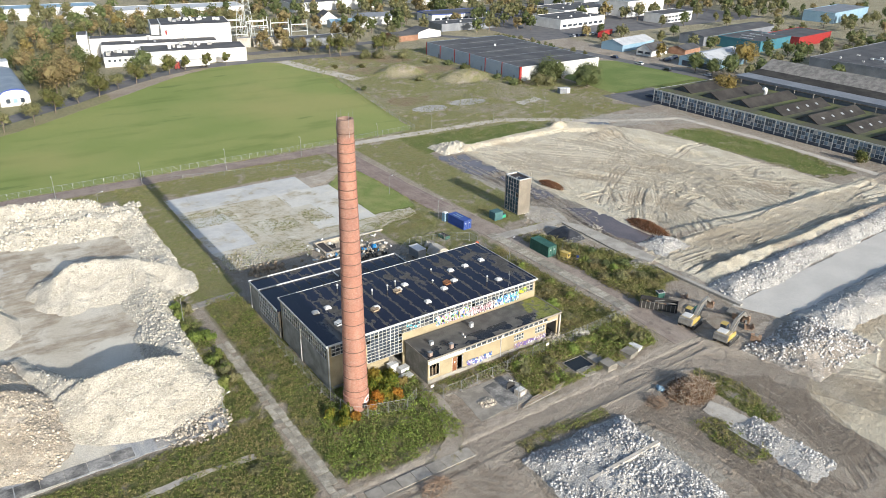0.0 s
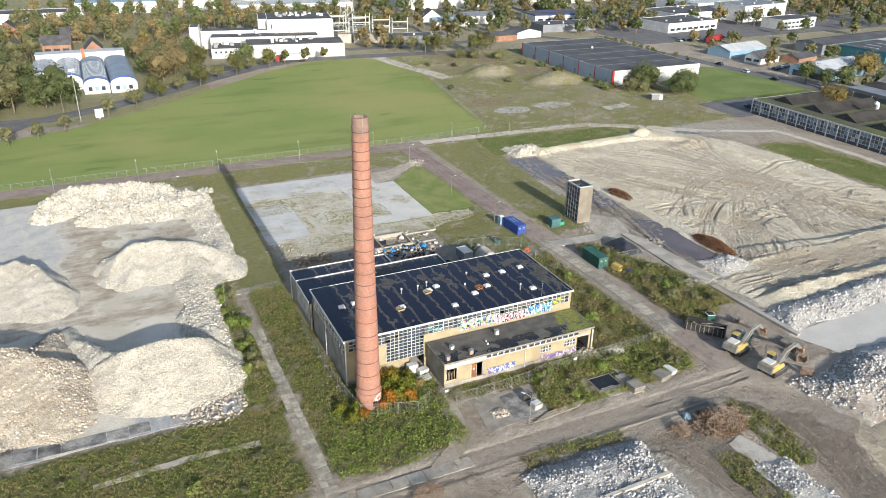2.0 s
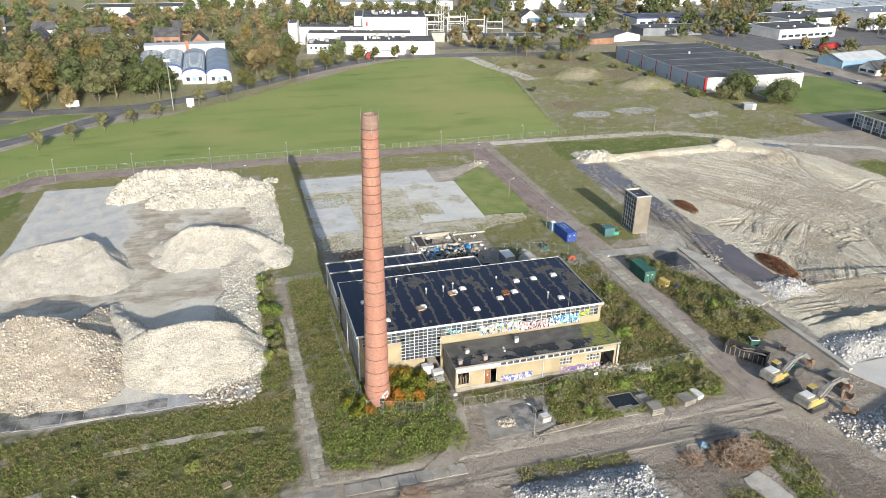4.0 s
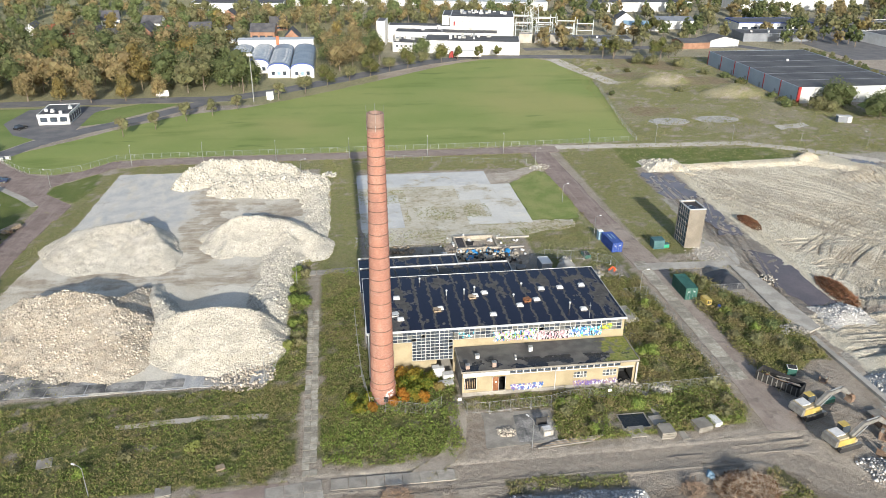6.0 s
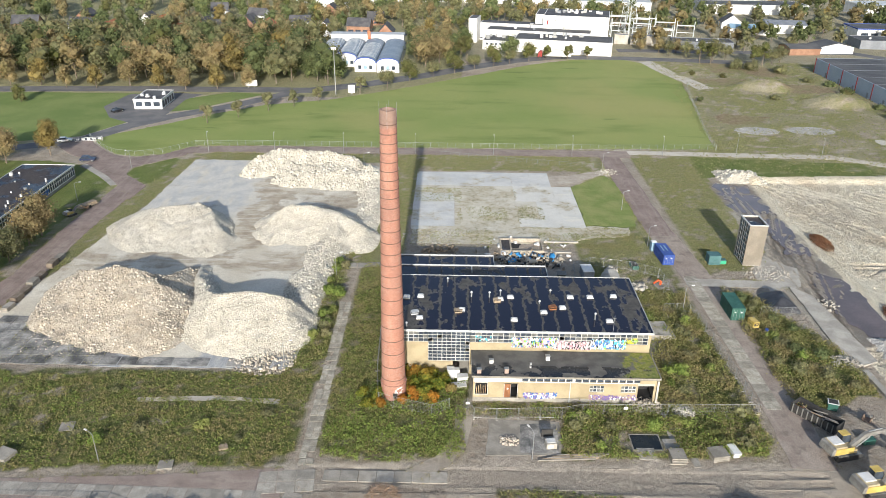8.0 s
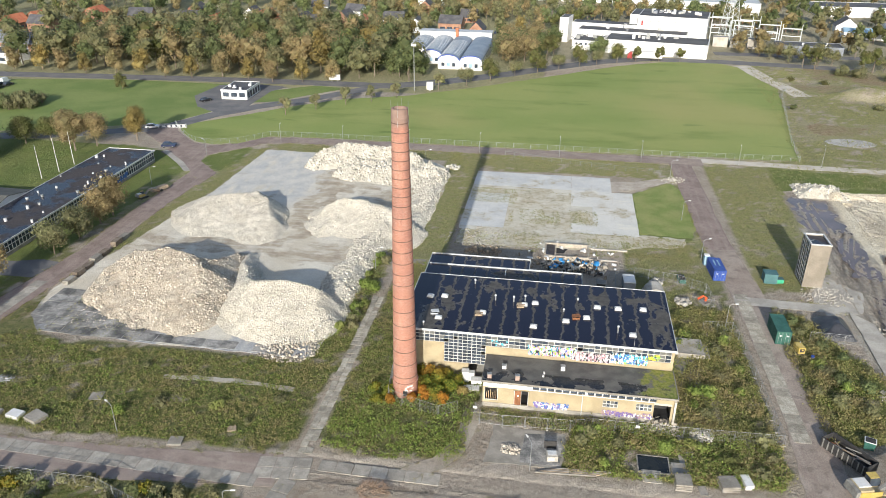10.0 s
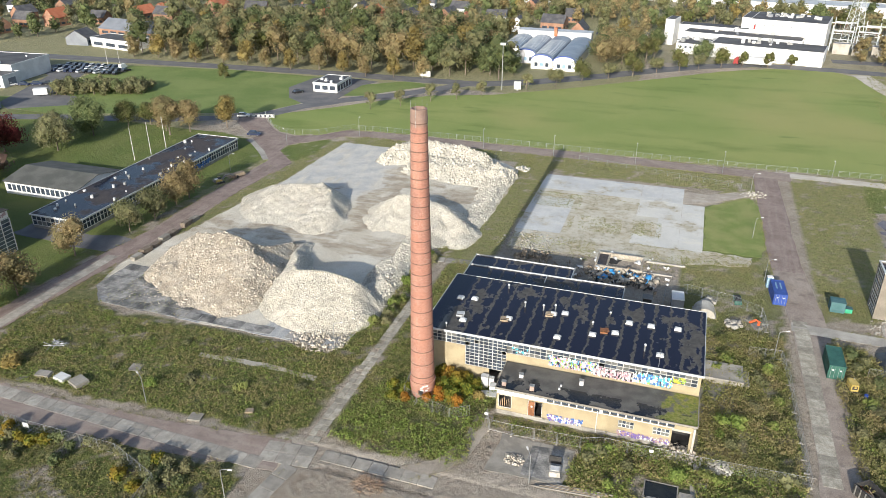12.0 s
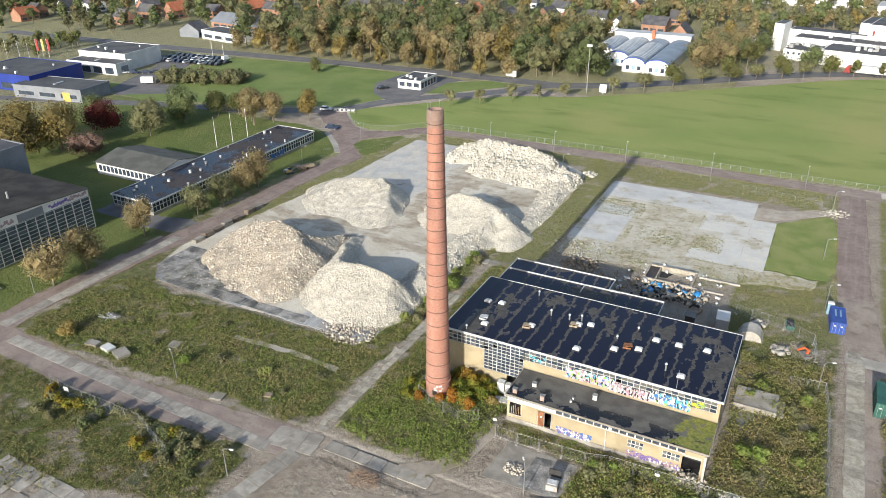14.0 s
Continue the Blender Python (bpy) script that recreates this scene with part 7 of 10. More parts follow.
# the long low office beside the west road
def bar_office():
    x0, x1, y0, y1, h = -60.0, -46.0, 112.0, 177.0, 3.4
    boxed((x0 + x1) / 2, (y0 + y1) / 2, x1 - x0, y1 - y0)
    top = empty("office_wing", label="long low office wing with wet flat roof and white bars", category="building")
    part("wall", Build().box((x0 + x1) / 2, (y0 + y1) / 2, -0.3, x1 - x0 - 0.5, y1 - y0 - 0.5, 1.1), M_GREYWALL, top)
    # solid block in near-black, in place of shaded rooms behind the panes
    part("core", Build().box((x0 + x1) / 2, (y0 + y1) / 2, 0.75, x1 - x0 - 1.0, y1 - y0 - 1.0, h - 0.9), M_DARK, top)
    part("roof", Build().box((x0 + x1) / 2, (y0 + y1) / 2, h - 0.2, x1 - x0, y1 - y0, 0.22), M_WETDARK, top, "flat bitumen roof with standing water")
    part("roof_edge", Build().box((x0 + x1) / 2, y0, h - 0.25, x1 - x0 + 0.2, 0.14, 0.4).box((x0 + x1) / 2, y1, h - 0.25, x1 - x0 + 0.2, 0.14, 0.4).box(x0, (y0 + y1) / 2, h - 0.25, 0.14, y1 - y0 - 0.14, 0.4).box(x1, (y0 + y1) / 2, h - 0.25, 0.14, y1 - y0 - 0.14, 0.4), M_WHITE, top)
    window_band(top, x0 + 0.3, x1 - 0.3, 0.8, h - 0.25, y0 + 0.2, 10, 2, frame=0.12, post_every=5, seed=3)
    w = empty("window")
    w.parent = top
    f = Build()
    n = 58
    for k in range(n + 1):
        f.box(x1 - 0.25, y0 + 0.3 + (y1 - y0 - 0.6) * k / n, 0.8, 0.12, 0.22 if k % 6 == 0 else 0.1, h - 1.05)
    f.box(x1 - 0.25, (y0 + y1) / 2, 0.75, 0.13, y1 - y0 - 0.5, 0.12).box(x1 - 0.25, (y0 + y1) / 2, 2.1, 0.13, y1 - y0 - 0.5, 0.1)
    part("window_frame", f, M_WHITE, w)
    for k in range(n):
        part("pane", Build().box(x1 - 0.3, y0 + 0.3 + (y1 - y0 - 0.6) * (k + 0.5) / n, 0.8, 0.02, (y1 - y0) / n, h - 1.05), M_GLASS, w)
    rng = random.Random(8)
    for k in range(26):
        px, py = rng.uniform(x0 + 1, x1 - 1), y0 + 3 + (y1 - y0 - 8) * k / 26 + rng.uniform(-1, 1)
        part("roof_vent", Build().tube((px, py, h), (px, py, h + rng.uniform(0.3, 0.9)), rng.uniform(0.18, 0.45), None, 8), rng.choice([M_WHITE, M_STEEL, M_GREYPAINT]), top)
    blob = Build()
    for k in range(22):
        blob.box(x1 - 0.16 + 0.004 * (k % 3), 158 + rng.uniform(-5, 5), rng.uniform(0.5, 1.6), 0.02, rng.uniform(0.4, 1.2), rng.uniform(0.3, 0.9))
    tagged(part("graffiti", blob, SPRAY["blue"], top, "blue spray-painted shapes"), kind="stuff")


def wet_dark():
    m = Mat("wet_dark_bitumen", 0.6, 0, 0.3)
    pool = m.noise(0.12, 4, 0.6, 0.42, 0.55)
    c = m.mix(pool, (0.060, 0.052, 0.052), (0.012, 0.013, 0.024))
    return m.out(m.vary(c, m.noise(3, 4), 0.2), m.ramp(pool, 0, 1, 0.85, 0.22))


M_WETDARK = wet_dark()
M_CANTEEN = plain("dark_olive_felt", (0.075, 0.078, 0.07), (0.11, 0.11, 0.10), 0.3, 5, 0.9)
bar_office()
shed("canteen", "low canteen with a shallow grey felt roof", -72, 135, 23, 16, 3.3, 0, M_WHITE, M_CANTEEN, 1.6, "x", [("s", 14, 1.1, 1.6)], lights=0)


def glazed_hall():
    """The tall workshop with a glazed front beside the west road."""
    top = empty("glazed_workshop", label="tall workshop with grey glazed front and graffiti on the gable", category="building")
    x0, x1, y0, y1, h = -95.0, -53.0, 60.0, 101.0, 8.2
    boxed((x0 + x1) / 2, (y0 + y1) / 2, x1 - x0, y1 - y0)
    part("wall", Build().box((x0 + x1) / 2 - 0.2, (y0 + y1) / 2, -0.3, x1 - x0 - 0.6, y1 - y0 - 0.4, h), M_GREYCLAD, top)
    b = Build()
    ym = (y0 + y1) / 2
    b.add([(x1, y0, h), (x1, y1, h), (x1, y1, h + 1.6), (x1, ym, h + 2.6), (x1, y0, h + 1.6), (x0, y0, h), (x0, y1, h), (x0, y1, h + 1.6), (x0, ym, h + 2.6), (x0, y0, h + 1.6)],
          [(0, 1, 2, 3, 4), (9, 8, 7, 6, 5), (0, 4, 9, 5), (1, 6, 7, 2)])
    part("gable", b, M_WHITE, top, "white painted gable strip")
    for a, c in ((y0 - 0.3, ym), (y1 + 0.3, ym)):
        part("roof", Build().add([(x0 - 0.2, a, h + 1.58), (x1 + 0.3, a, h + 1.58), (x1 + 0.3, c, h + 2.66), (x0 - 0.2, c, h + 2.66), (x0 - 0.2, a, h + 1.7), (x1 + 0.3, a, h + 1.7), (x1 + 0.3, c, h + 2.8), (x0 - 0.2, c, h + 2.8)],
                                 [(0, 1, 2, 3), (4, 7, 6, 5), (0, 4, 5, 1), (1, 5, 6, 2), (3, 2, 6, 7), (0, 3, 7, 4)]), M_RIDGEROOF, top)
    w = empty("window")
    w.parent = top
    f = Build()
    for k in range(19):
        f.box(x1 + 0.02, y0 + (y1 - y0) * k / 18, 0.4, 0.16, 0.16, h - 0.5)
    for k in range(10):
        f.box(x1 + 0.02, ym, 0.4 + (h - 0.6) * k / 9, 0.12, y1 - y0, 0.07)
    part("window_frame", f, M_GREYPAINT, w)
    rng = random.Random(5)
    M_MESHGLASS = glass_material("grey_wired_glass", (0.06, 0.076, 0.085), 0.25)
    for k in range(18):
        for j in range(9):
            part("pane", Build().box(x1 - 0.08, y0 + (y1 - y0) * (k + 0.5) / 18, 0.4 + (h - 0.6) * j / 9, 0.02, (y1 - y0) / 18, (h - 0.6) / 9), M_GLASS if rng.random() < 0.12 else M_MESHGLASS, w)
    part("sliding_door", Build().box(x1 + 0.03, 86.5, h + 0.1, 0.1, 6.0, 1.7), M_GREYCLAD, top, "grey closed hatch in the gable")
    for ya, yb, c, s in ((91.0, 96.0, "purple", 21), (96.0, 100.5, "rose", 22), (78, 82.5, "rose", 23)):
        g = Build()
        r2 = random.Random(s)
        for k in range(26):
            g.box(x1 + 0.012 + 0.004 * (k % 5), ya + (yb - ya) * (k + r2.random()) / 26, h + 0.35 + r2.uniform(0, 0.6), 0.01, r2.uniform(0.15, 0.5), r2.uniform(0.2, 0.7))
        tagged(part("graffiti", g, SPRAY[c], top, c + " spray-painted shapes"), kind="stuff")
    part("chimney_pipe", Build().tube((-62, 88, h + 2), (-62, 88, h + 3.9), 0.25), M_STEEL, top)
    shed("stair_tower", "grey flat-roofed tower beside the workshop", -95.4, 107.5, 9, 10, 11.5, 0, M_GREYCLAD)


glazed_hall()
# dealership quarter
shed("car_showroom", "white car showroom with flat dark roof", -193, 231, 26, 22, 7.0, 6, M_WHITE, M_ROOF, windows=[("s", 3, 2.0, 2.2)], vents=4)
shed("car_workshop", "lower white workshop with grey roller doors", -189.5, 216.5, 27, 9.5, 4.6, 6, M_WHITE, M_ROOF, windows=[("s", 4, 0.4, 2.6)], doors=[("e", 0, 4, 3.2, M_GREYCLAD)], lights=1)
shed("showroom_blue", "deep blue clad showroom with flat roof", -200, 189, 34, 26, 6.2, 6, M_BLUEWALL, M_ROOF, windows=[("s", 4, 0.8, 2.2)], vents=5)
shed("workshop_dark", "low dark grey workshop with a yellow door", -168, 181, 32, 15, 4.6, 9, M_GREYCLAD, M_ROOF, windows=[("s", 3, 1.2, 1.4)], doors=[("s", 9, 3.4, 3.4, M_YELLOW)], lights=1)
sheet("yard_dealer", [(-160, 196), (-150, 190), (-128, 204), (-140, 212), (-150, 212), (-168, 252), (-182, 262), (-196, 248), (-176, 236)], 0.004, M_ASPHALT, "paved yard with parked cars", "pavement")
shed("farmhouse", "long farmhouse with a low grey roof", -198, 326, 52, 16, 3.4, -8, M_BRICK, M_GREYCLAD, 4.2, "x", [("s", 8, 1.0, 1.3)], category="house")
shed("white_store", "white flat-roofed store behind flagpoles", -190, 297, 28, 12, 4.4, -10, M_WHITE, M_ROOF, windows=[("s", 3, 1, 1.6)])
shed("black_house", "dark house with hipped black roof", -214, 298, 12, 10, 3.6, 8, M_GREYCLAD, M_DARKTILE, 3.6, "y", [("s", 2, 1, 1.4)], category="house")
shed("pavilion", "small white pavilion with flat dark roof", -53, 254.6, 10, 14, 3.4, 2, M_WHITE, M_ROOF, windows=[("s", 3, 1.0, 1.6), ("e", 5, 0.5, 2.2)], vents=6)


def vaulted_hall():
    top = empty("vaulted_hall", label="sports hall with four blue-grey barrel vaults and white gables", category="building")
    boxed(18, 342, 40, 54)
    vaults = ((-1.0, 334, 9.5), (8.5, 324, 9.5), (18.0, 314, 9.5), (28.0, 313, 10.0))
    for k, (cx, y0, w) in enumerate(vaults):
        v = part("wall", Build().box(cx, (y0 + 362) / 2, -0.3, w - 0.1, 362 - y0, 4.3), M_WHITE, top)
        n = 12
        arc = [(cx - w / 2 * math.cos(math.pi * i / n), 4.0 + 2.3 * math.sin(math.pi * i / n)) for i in range(n + 1)]
        part("vault", Build().side([*arc], y0 + 0.5, 362), M_VAULT, top, smooth=False)
        gable = [(cx - (w / 2 - 0.2) * math.cos(math.pi * i / n), 4.0 + 2.1 * math.sin(math.pi * i / n)) for i in range(n + 1)]
        part("gable", Build().side(gable, y0 - 0.05, y0 + 0.45), M_WHITE, top)
        rim = [(cx - (w / 2 + 0.1) * math.cos(math.pi * i / n), 4.0 + 2.5 * math.sin(math.pi * i / n)) for i in range(n + 1)] + [(cx + (w / 2 - 0.3) * math.cos(math.pi * i / n), 4.0 + 2.0 * math.sin(math.pi * i / n)) for i in range(n + 1)]
        part("gable_rim", Build().side(rim, y0 - 0.2, y0 - 0.06), M_BLUE, top, "blue arched gable trim")
        if k < 3:
            for j in range(14):
                y = y0 + 4 + j * 2.4
                if y < 360:
                    hoop = [(cx - (w / 2 + 0.05) * math.cos(math.pi * i / n), 4.05 + 2.36 * math.sin(math.pi * i / n)) for i in range(2, n - 1)]
                    hoop += [(px, pz - 0.12) for px, pz in reversed(hoop)]
                    part("roof_light", Build().side(hoop, y, y + 0.4), M_PALEGLASS, v)
        for j in range(3):
            part("window", Build().box(cx - 2.4 + 2.4 * j, y0 - 0.07, 1.2, 1.4, 0.06, 1.6), M_GLASS if j != 1 else M_LIGHTBLUE, v)
    part("back_block", Build().box(14, 366, -0.3, 36, 7, 8.0), M_WHITE, top)
    part("back_roof", Build().box(14, 366, 7.7, 36.4, 7.4, 0.3), M_PALEROOF, top)
    part("chimney_stack", Build().box(15, 361, 6, 1.4, 1.4, 4), M_REDTILE, top, "red brick stack")


vaulted_hall()


def white_factory():
    rz = -11.3
    x, y = 102.5, 362
    boxed(104, 385, 80, 66)
    top = empty("white_factory", x, y, 0, rz, label="large bright white factory of stacked flat-roofed blocks", category="building")

    def block(cx, cy, w, d, h, roof=True):
        part("wall", Build().box(cx, cy, -0.3, w, d, h + 0.3), M_WHITE, top)
        if roof:
            part("roof", Build().box(cx, cy, h, w - 0.8, d - 0.8, 0.06), M_ROOF, top)

    block(8, 9, 48, 18, 6.4)
    block(-24, 11, 16.5, 17, 4.6)
    block(-6, 27, 54, 17, 7.4)
    block(-18, 34, 40, 9, 9.0)
    block(12.5, 42, 34, 26, 14.2)
    block(-6, 44, 6, 22, 14.0)
    block(-40.5, 26, 4.5, 12, 12.4)
    rng = random.Random(4)
    for k in range(46):
        cx, cy, h = rng.choice([(8, 9, 6.4), (-6, 27, 7.4), (12.5, 44, 14.2), (12.5, 44, 14.2), (-24, 11, 4.6)])
        s = rng.uniform(0.7, 2.2)
        part("roof_unit", Build().box(cx + rng.uniform(-0.42, 0.42) * (16 if cx == -24 else 32), cy + rng.uniform(-5, 6), h, s, s * rng.uniform(0.5, 1.5), rng.uniform(0.5, 1.9)), rng.choice([M_WHITE, M_WHITE, M_STEEL, M_GREYCLAD]), top)
    for k in range(7):
        part("window", Build().box(-30 + 2.3 * k, 2.46, 2.4, 1.0, 0.1, 1.0), M_GLASS, top)
    for k in range(8):
        part("window", Build().box(-2 + 4 * k, 28.96, 11.4, 0.7, 0.1, 0.5), M_GREYCLAD, top)
    part("sign_panel", Build().box(-2.2, 28.9, 9.5, 0.8, 0.1, 2.0), M_REDPAINT, top, "small red sign panel")


white_factory()


def warehouse():
    top = empty("warehouse", label="large low warehouse with dark roof, grey-blue side and red trim", category="building")
    x0, x1, y0, y1, h = 219.5, 268, 250.5, 326, 6.3
    boxed((x0 + x1) / 2, (y0 + y1) / 2, x1 - x0, y1 - y0)
    part("front_wall", Build().box((x0 + x1) / 2, y0 + 0.15, -0.3, x1 - x0, 0.3, h + 0.3), M_WHITE, top)
    part("west_wall", Build().box(x0 + 0.15, (y0 + y1) / 2 + 0.15, -0.3, 0.3, y1 - y0 - 0.3, h + 0.3), M_BLUEGREY, top, "blue-grey clad side wall")
    part("east_wall", Build().box(x1 - 0.15, (y0 + y1) / 2 + 0.15, -0.3, 0.3, y1 - y0 - 0.3, h + 0.3), M_BLUEGREY, top)
    part("back_wall", Build().box((x0 + x1) / 2, y1 - 0.15, -0.3, x1 - x0 - 0.6, 0.3, h + 0.3), M_BLUEGREY, top)
    part("roof", Build().box((x0 + x1) / 2, (y0 + y1) / 2, h - 0.25, x1 - x0 - 0.6, y1 - y0 - 0.6, 0.2), M_ROOF, top)
    for k in range(1, 6):
        part("roof_seam", Build().box((x0 + x1) / 2, y0 + (y1 - y0) * k / 6, h - 0.05, x1 - x0 - 0.8, 0.22, 0.05), M_GREYCLAD, top)
    for k in range(7):
        part("red_post", Build().box(x0 - 0.06, y0 + 0.2 + (y1 - y0 - 0.4) * k / 6, 0, 0.16, 0.45, h + 0.1), M_REDPAINT, top, "red vertical trim")
    part("red_post", Build().box(x0 + 0.5, y0 - 0.06, 0, 1.0, 0.16, h + 0.15), M_REDPAINT, top, "red vertical trim")
    for k in range(6):
        part("door", Build().box(x0 - 0.05, y0 + 4 + 12 * k, 0, 0.1, 1.2, 2.2), M_GREYCLAD, top)
    part("roof_fan", Build().tube((244, 300, h), (244, 300, h + 0.9), 0.5), M_WHITE, top)


warehouse()


M_DARKBLUE = plain("dark_blue_grey_panel", (0.045, 0.055, 0.08), (0.06, 0.072, 0.10), 0.5, 6, 0.7)


def glasshouse_factory():
    """The long east factory: a glazed front, ridged shed roofs and a taller hall behind."""
    top = empty("shed_roof_factory", label="long old factory with glazed blue front and ridged dark roofs", category="building")
    x0, y0, y1, h = 241.5, 60.0, 193.0, 5.4
    boxed(275, 125, 72, 136)
    part("wall", Build().box(x0 + 20, (y0 + y1) / 2, -0.3, 39.4, y1 - y0, h), M_GREYCLAD, top)
    part("plinth", Build().box(x0 + 0.1, (y0 + y1) / 2, -0.3, 0.3, y1 - y0, 1.4), M_DARKBLUE, top, "dark blue plinth wall")
    M_MOSS = plain("mossy_flat_roof", (0.075, 0.072, 0.055), (0.11, 0.125, 0.045), 0.12, 3, 0.95)
    part("roof", Build().box(x0 + 20, (y0 + y1) / 2, h - 0.25, 40.2, y1 - y0 + 0.4, 0.25), M_MOSS, top, "flat roof strips grown with moss")
    part("roof_edge", Build().box(x0 - 0.1, (y0 + y1) / 2, h - 0.3, 0.2, y1 - y0 + 0.5, 0.35).box(x0 + 20, y1 + 0.15, h - 0.3, 40, 0.2, 0.35), M_GREYPAINT, top)
    w = empty("window")
    w.parent = top
    rng = random.Random(9)
    f = Build()
    n = 32
    for k in range(n + 1):
        y = y0 + (y1 - y0) * k / n
        f.box(x0 - 0.12, y, 0.2, 0.3, 0.28, h - 0.4)
        if k < n:
            for j in range(1, 3):
                f.box(x0 - 0.05, y + (y1 - y0) / n * j / 3, 1.1, 0.1, 0.09, h - 1.3)
    for z in (1.1, 2.4, 3.7, 4.95):
        f.box(x0 - 0.05, (y0 + y1) / 2, z, 0.1, y1 - y0, 0.09)
    part("window_frame", f, M_GREYPAINT, w)
    glass2 = glass_material("pale_blue_panel", (0.09, 0.14, 0.20), 0.3)
    glass3 = glass_material("blue_grey_glass", (0.055, 0.075, 0.105), 0.2)
    for k in range(n * 3):
        for j, (za, zb) in enumerate(((1.1, 2.4), (2.4, 3.7), (3.7, 5.0))):
            if y0 + (y1 - y0) * k / (n * 3) > 88:
                part("pane", Build().box(x0 + 0.04, y0 + (y1 - y0) * (k + 0.5) / (n * 3), za, 0.03, (y1 - y0) / (n * 3), zb - za), glass2 if rng.random() < 0.35 else (M_PALEGLASS if rng.random() < 0.06 else glass3), w)
    for k in range(9):
        yc = 184.5 - 13.2 * k
        if yc < 66:
            break
        xa, xb, hw, r = x0 + 6, x0 + 36, 4.6, 2.3
        part("ridge_roof", Build().add([(xa, yc - hw, h), (xb, yc - hw, h), (xb, yc + hw, h), (xa, yc + hw, h), (xa, yc, h + r), (xb, yc, h + r)], [(0, 1, 5, 4), (3, 4, 5, 2), (0, 4, 3), (1, 2, 5)]), M_RIDGEROOF, top)
        part("gable_glazing", Build().add([(xa - 0.05, yc - hw * 0.8, h + 0.1), (xa - 0.05, yc + hw * 0.8, h + 0.1), (xa - 0.05, yc, h + r * 0.86)], [(0, 2, 1)]), M_GLASS, top)
        for j in range(4 if k > 2 else 0):
            xx = xa + 5 + 6 * j
            part("roof_light", Build().add([(xx, yc - 3.0, h + r * 0.37 + 0.08), (xx + 1.2, yc - 3.0, h + r * 0.37 + 0.08), (xx + 1.2, yc - 2.0, h + r * 0.58 + 0.08), (xx, yc - 2.0, h + r * 0.58 + 0.08)], [(0, 1, 2, 3)]), M_PALEGLASS, top)
    part("hall_wall", Build().box(x0 + 54, (y0 + y1) / 2 - 3, -0.3, 26, y1 - y0 - 8, 8.4), M_GREYCLAD, top)
    part("hall_roof", Build().add([(x0 + 40, y0, 7.0), (x0 + 40, y1 - 7, 7.0), (x0 + 58, y1 - 7, 9.0), (x0 + 58, y0, 9.0)], [(0, 3, 2, 1)]), M_RIDGEROOF, top)
    part("upper_roof", Build().add([(x0 + 58, y0, 9.0), (x0 + 58, y1 - 7, 9.0), (x0 + 66, y1 - 7, 12.4), (x0 + 66, y0, 12.4), (x0 + 70, y1 - 7, 8.4), (x0 + 70, y0, 8.4)], [(0, 3, 2, 1), (3, 5, 4, 2), (1, 2, 4)]), M_CORRUG, top, "steep corrugated sheet roof")
    for k in range(60):
        part("sheet_rib", Build().tube((x0 + 58.1, y0 + 2 * k + 6, 9.08), (x0 + 66, y0 + 2 * k + 6, 12.45), 0.09, None, 4), M_CORRUG, top)
    for k in range(16):
        part("hall_post", Build().box(x0 + 40, y0 + 8 * k + 2, h, 0.5, 0.4, 1.9), M_CORRUG, top)
    part("vent_cowl", Build().tube((x0 + 24, 160, h + 1.4), (x0 + 24, 160, h + 3.4), 0.6).tube((x0 + 24, 160, h + 3.4), (x0 + 23, 160.6, h + 4.0), 0.7), M_WHITE, top, "white roof cowl")


glasshouse_factory()
# industrial quarter to the east and north-east
shed("blue_shed", "blue shed with a pale ridged roof", 332, 233, 34, 19, 4.4, 8, M_LIGHTBLUE, M_PALEROOF, 2.6, "x", [("w", 2, 0.2, 2.6)], lights=3)
shed("blue_shed", "small blue shed with a white sheet roof", 330, 289, 30, 14, 3.6, 8, M_LIGHTBLUE, M_PALEROOF, 2.2, "x", lights=0)
shed("house", "low house with dark tiled roof and white gable", 326, 268, 16, 9, 3.0, 10, M_WHITE, M_DARKTILE, 3.0, "x", [("w", 2, 1, 1.2)], category="house")
shed("store", "low brick store with brown roof", 345, 262, 16, 10, 2.8, 10, M_BRICK, M_ROOF, 1.6, "x")
shed("teal_workshop", "teal clad workshop with roof-light strips", 398, 256, 34, 26, 5.6, 6, M_TEALWALL, M_ROOF, lights=4)
shed("red_workshop", "red clad workshop with dark roof", 436, 252, 40, 20, 5.4, 6, M_REDPAINT, M_ROOF)
shed("long_workshop", "long grey workshop with dark roof", 410, 282, 80, 16, 5.2, 6, M_GREYCLAD, M_ROOF, 1.4, "x")
shed("grey_warehouse", "wide warehouse with flat dark roof", 400, 178, 80, 46, 6.6, 4, M_GREYCLAD, M_ROOF, vents=14, lights=2)
shed("far_blue_warehouse", "distant pale blue warehouse behind the trees", 560, 300, 60, 22, 7, 8, M_LIGHTBLUE, M_GREYCLAD)
shed("white_warehouse", "white flat warehouse with dark roof", 362, 372, 44, 26, 5.6, 6, M_WHITE, M_ROOF, windows=[("s", 8, 1.2, 1.4)], vents=8)
shed("white_warehouse", "long white warehouse with a band of windows", 400, 404, 60, 30, 6.4, 6, M_WHITE, M_ROOF, windows=[("s", 10, 1.2, 1.4)], vents=12)
shed("tall_warehouse", "tall pale warehouse block on the yard", 444, 392, 44, 26, 10.5, 6, M_WHITE, M_GREYCLAD, vents=4)
shed("white_warehouse", "white office block with flat roof", 438, 352, 34, 16, 6, 6, M_WHITE, M_ROOF, windows=[("s", 8, 3.4, 1.2), ("s", 8, 0.8, 1.2)])
shed("white_warehouse", "wide white distribution hall", 470, 440, 110, 40, 8, 6, M_WHITE, M_PALEROOF, lights=8)
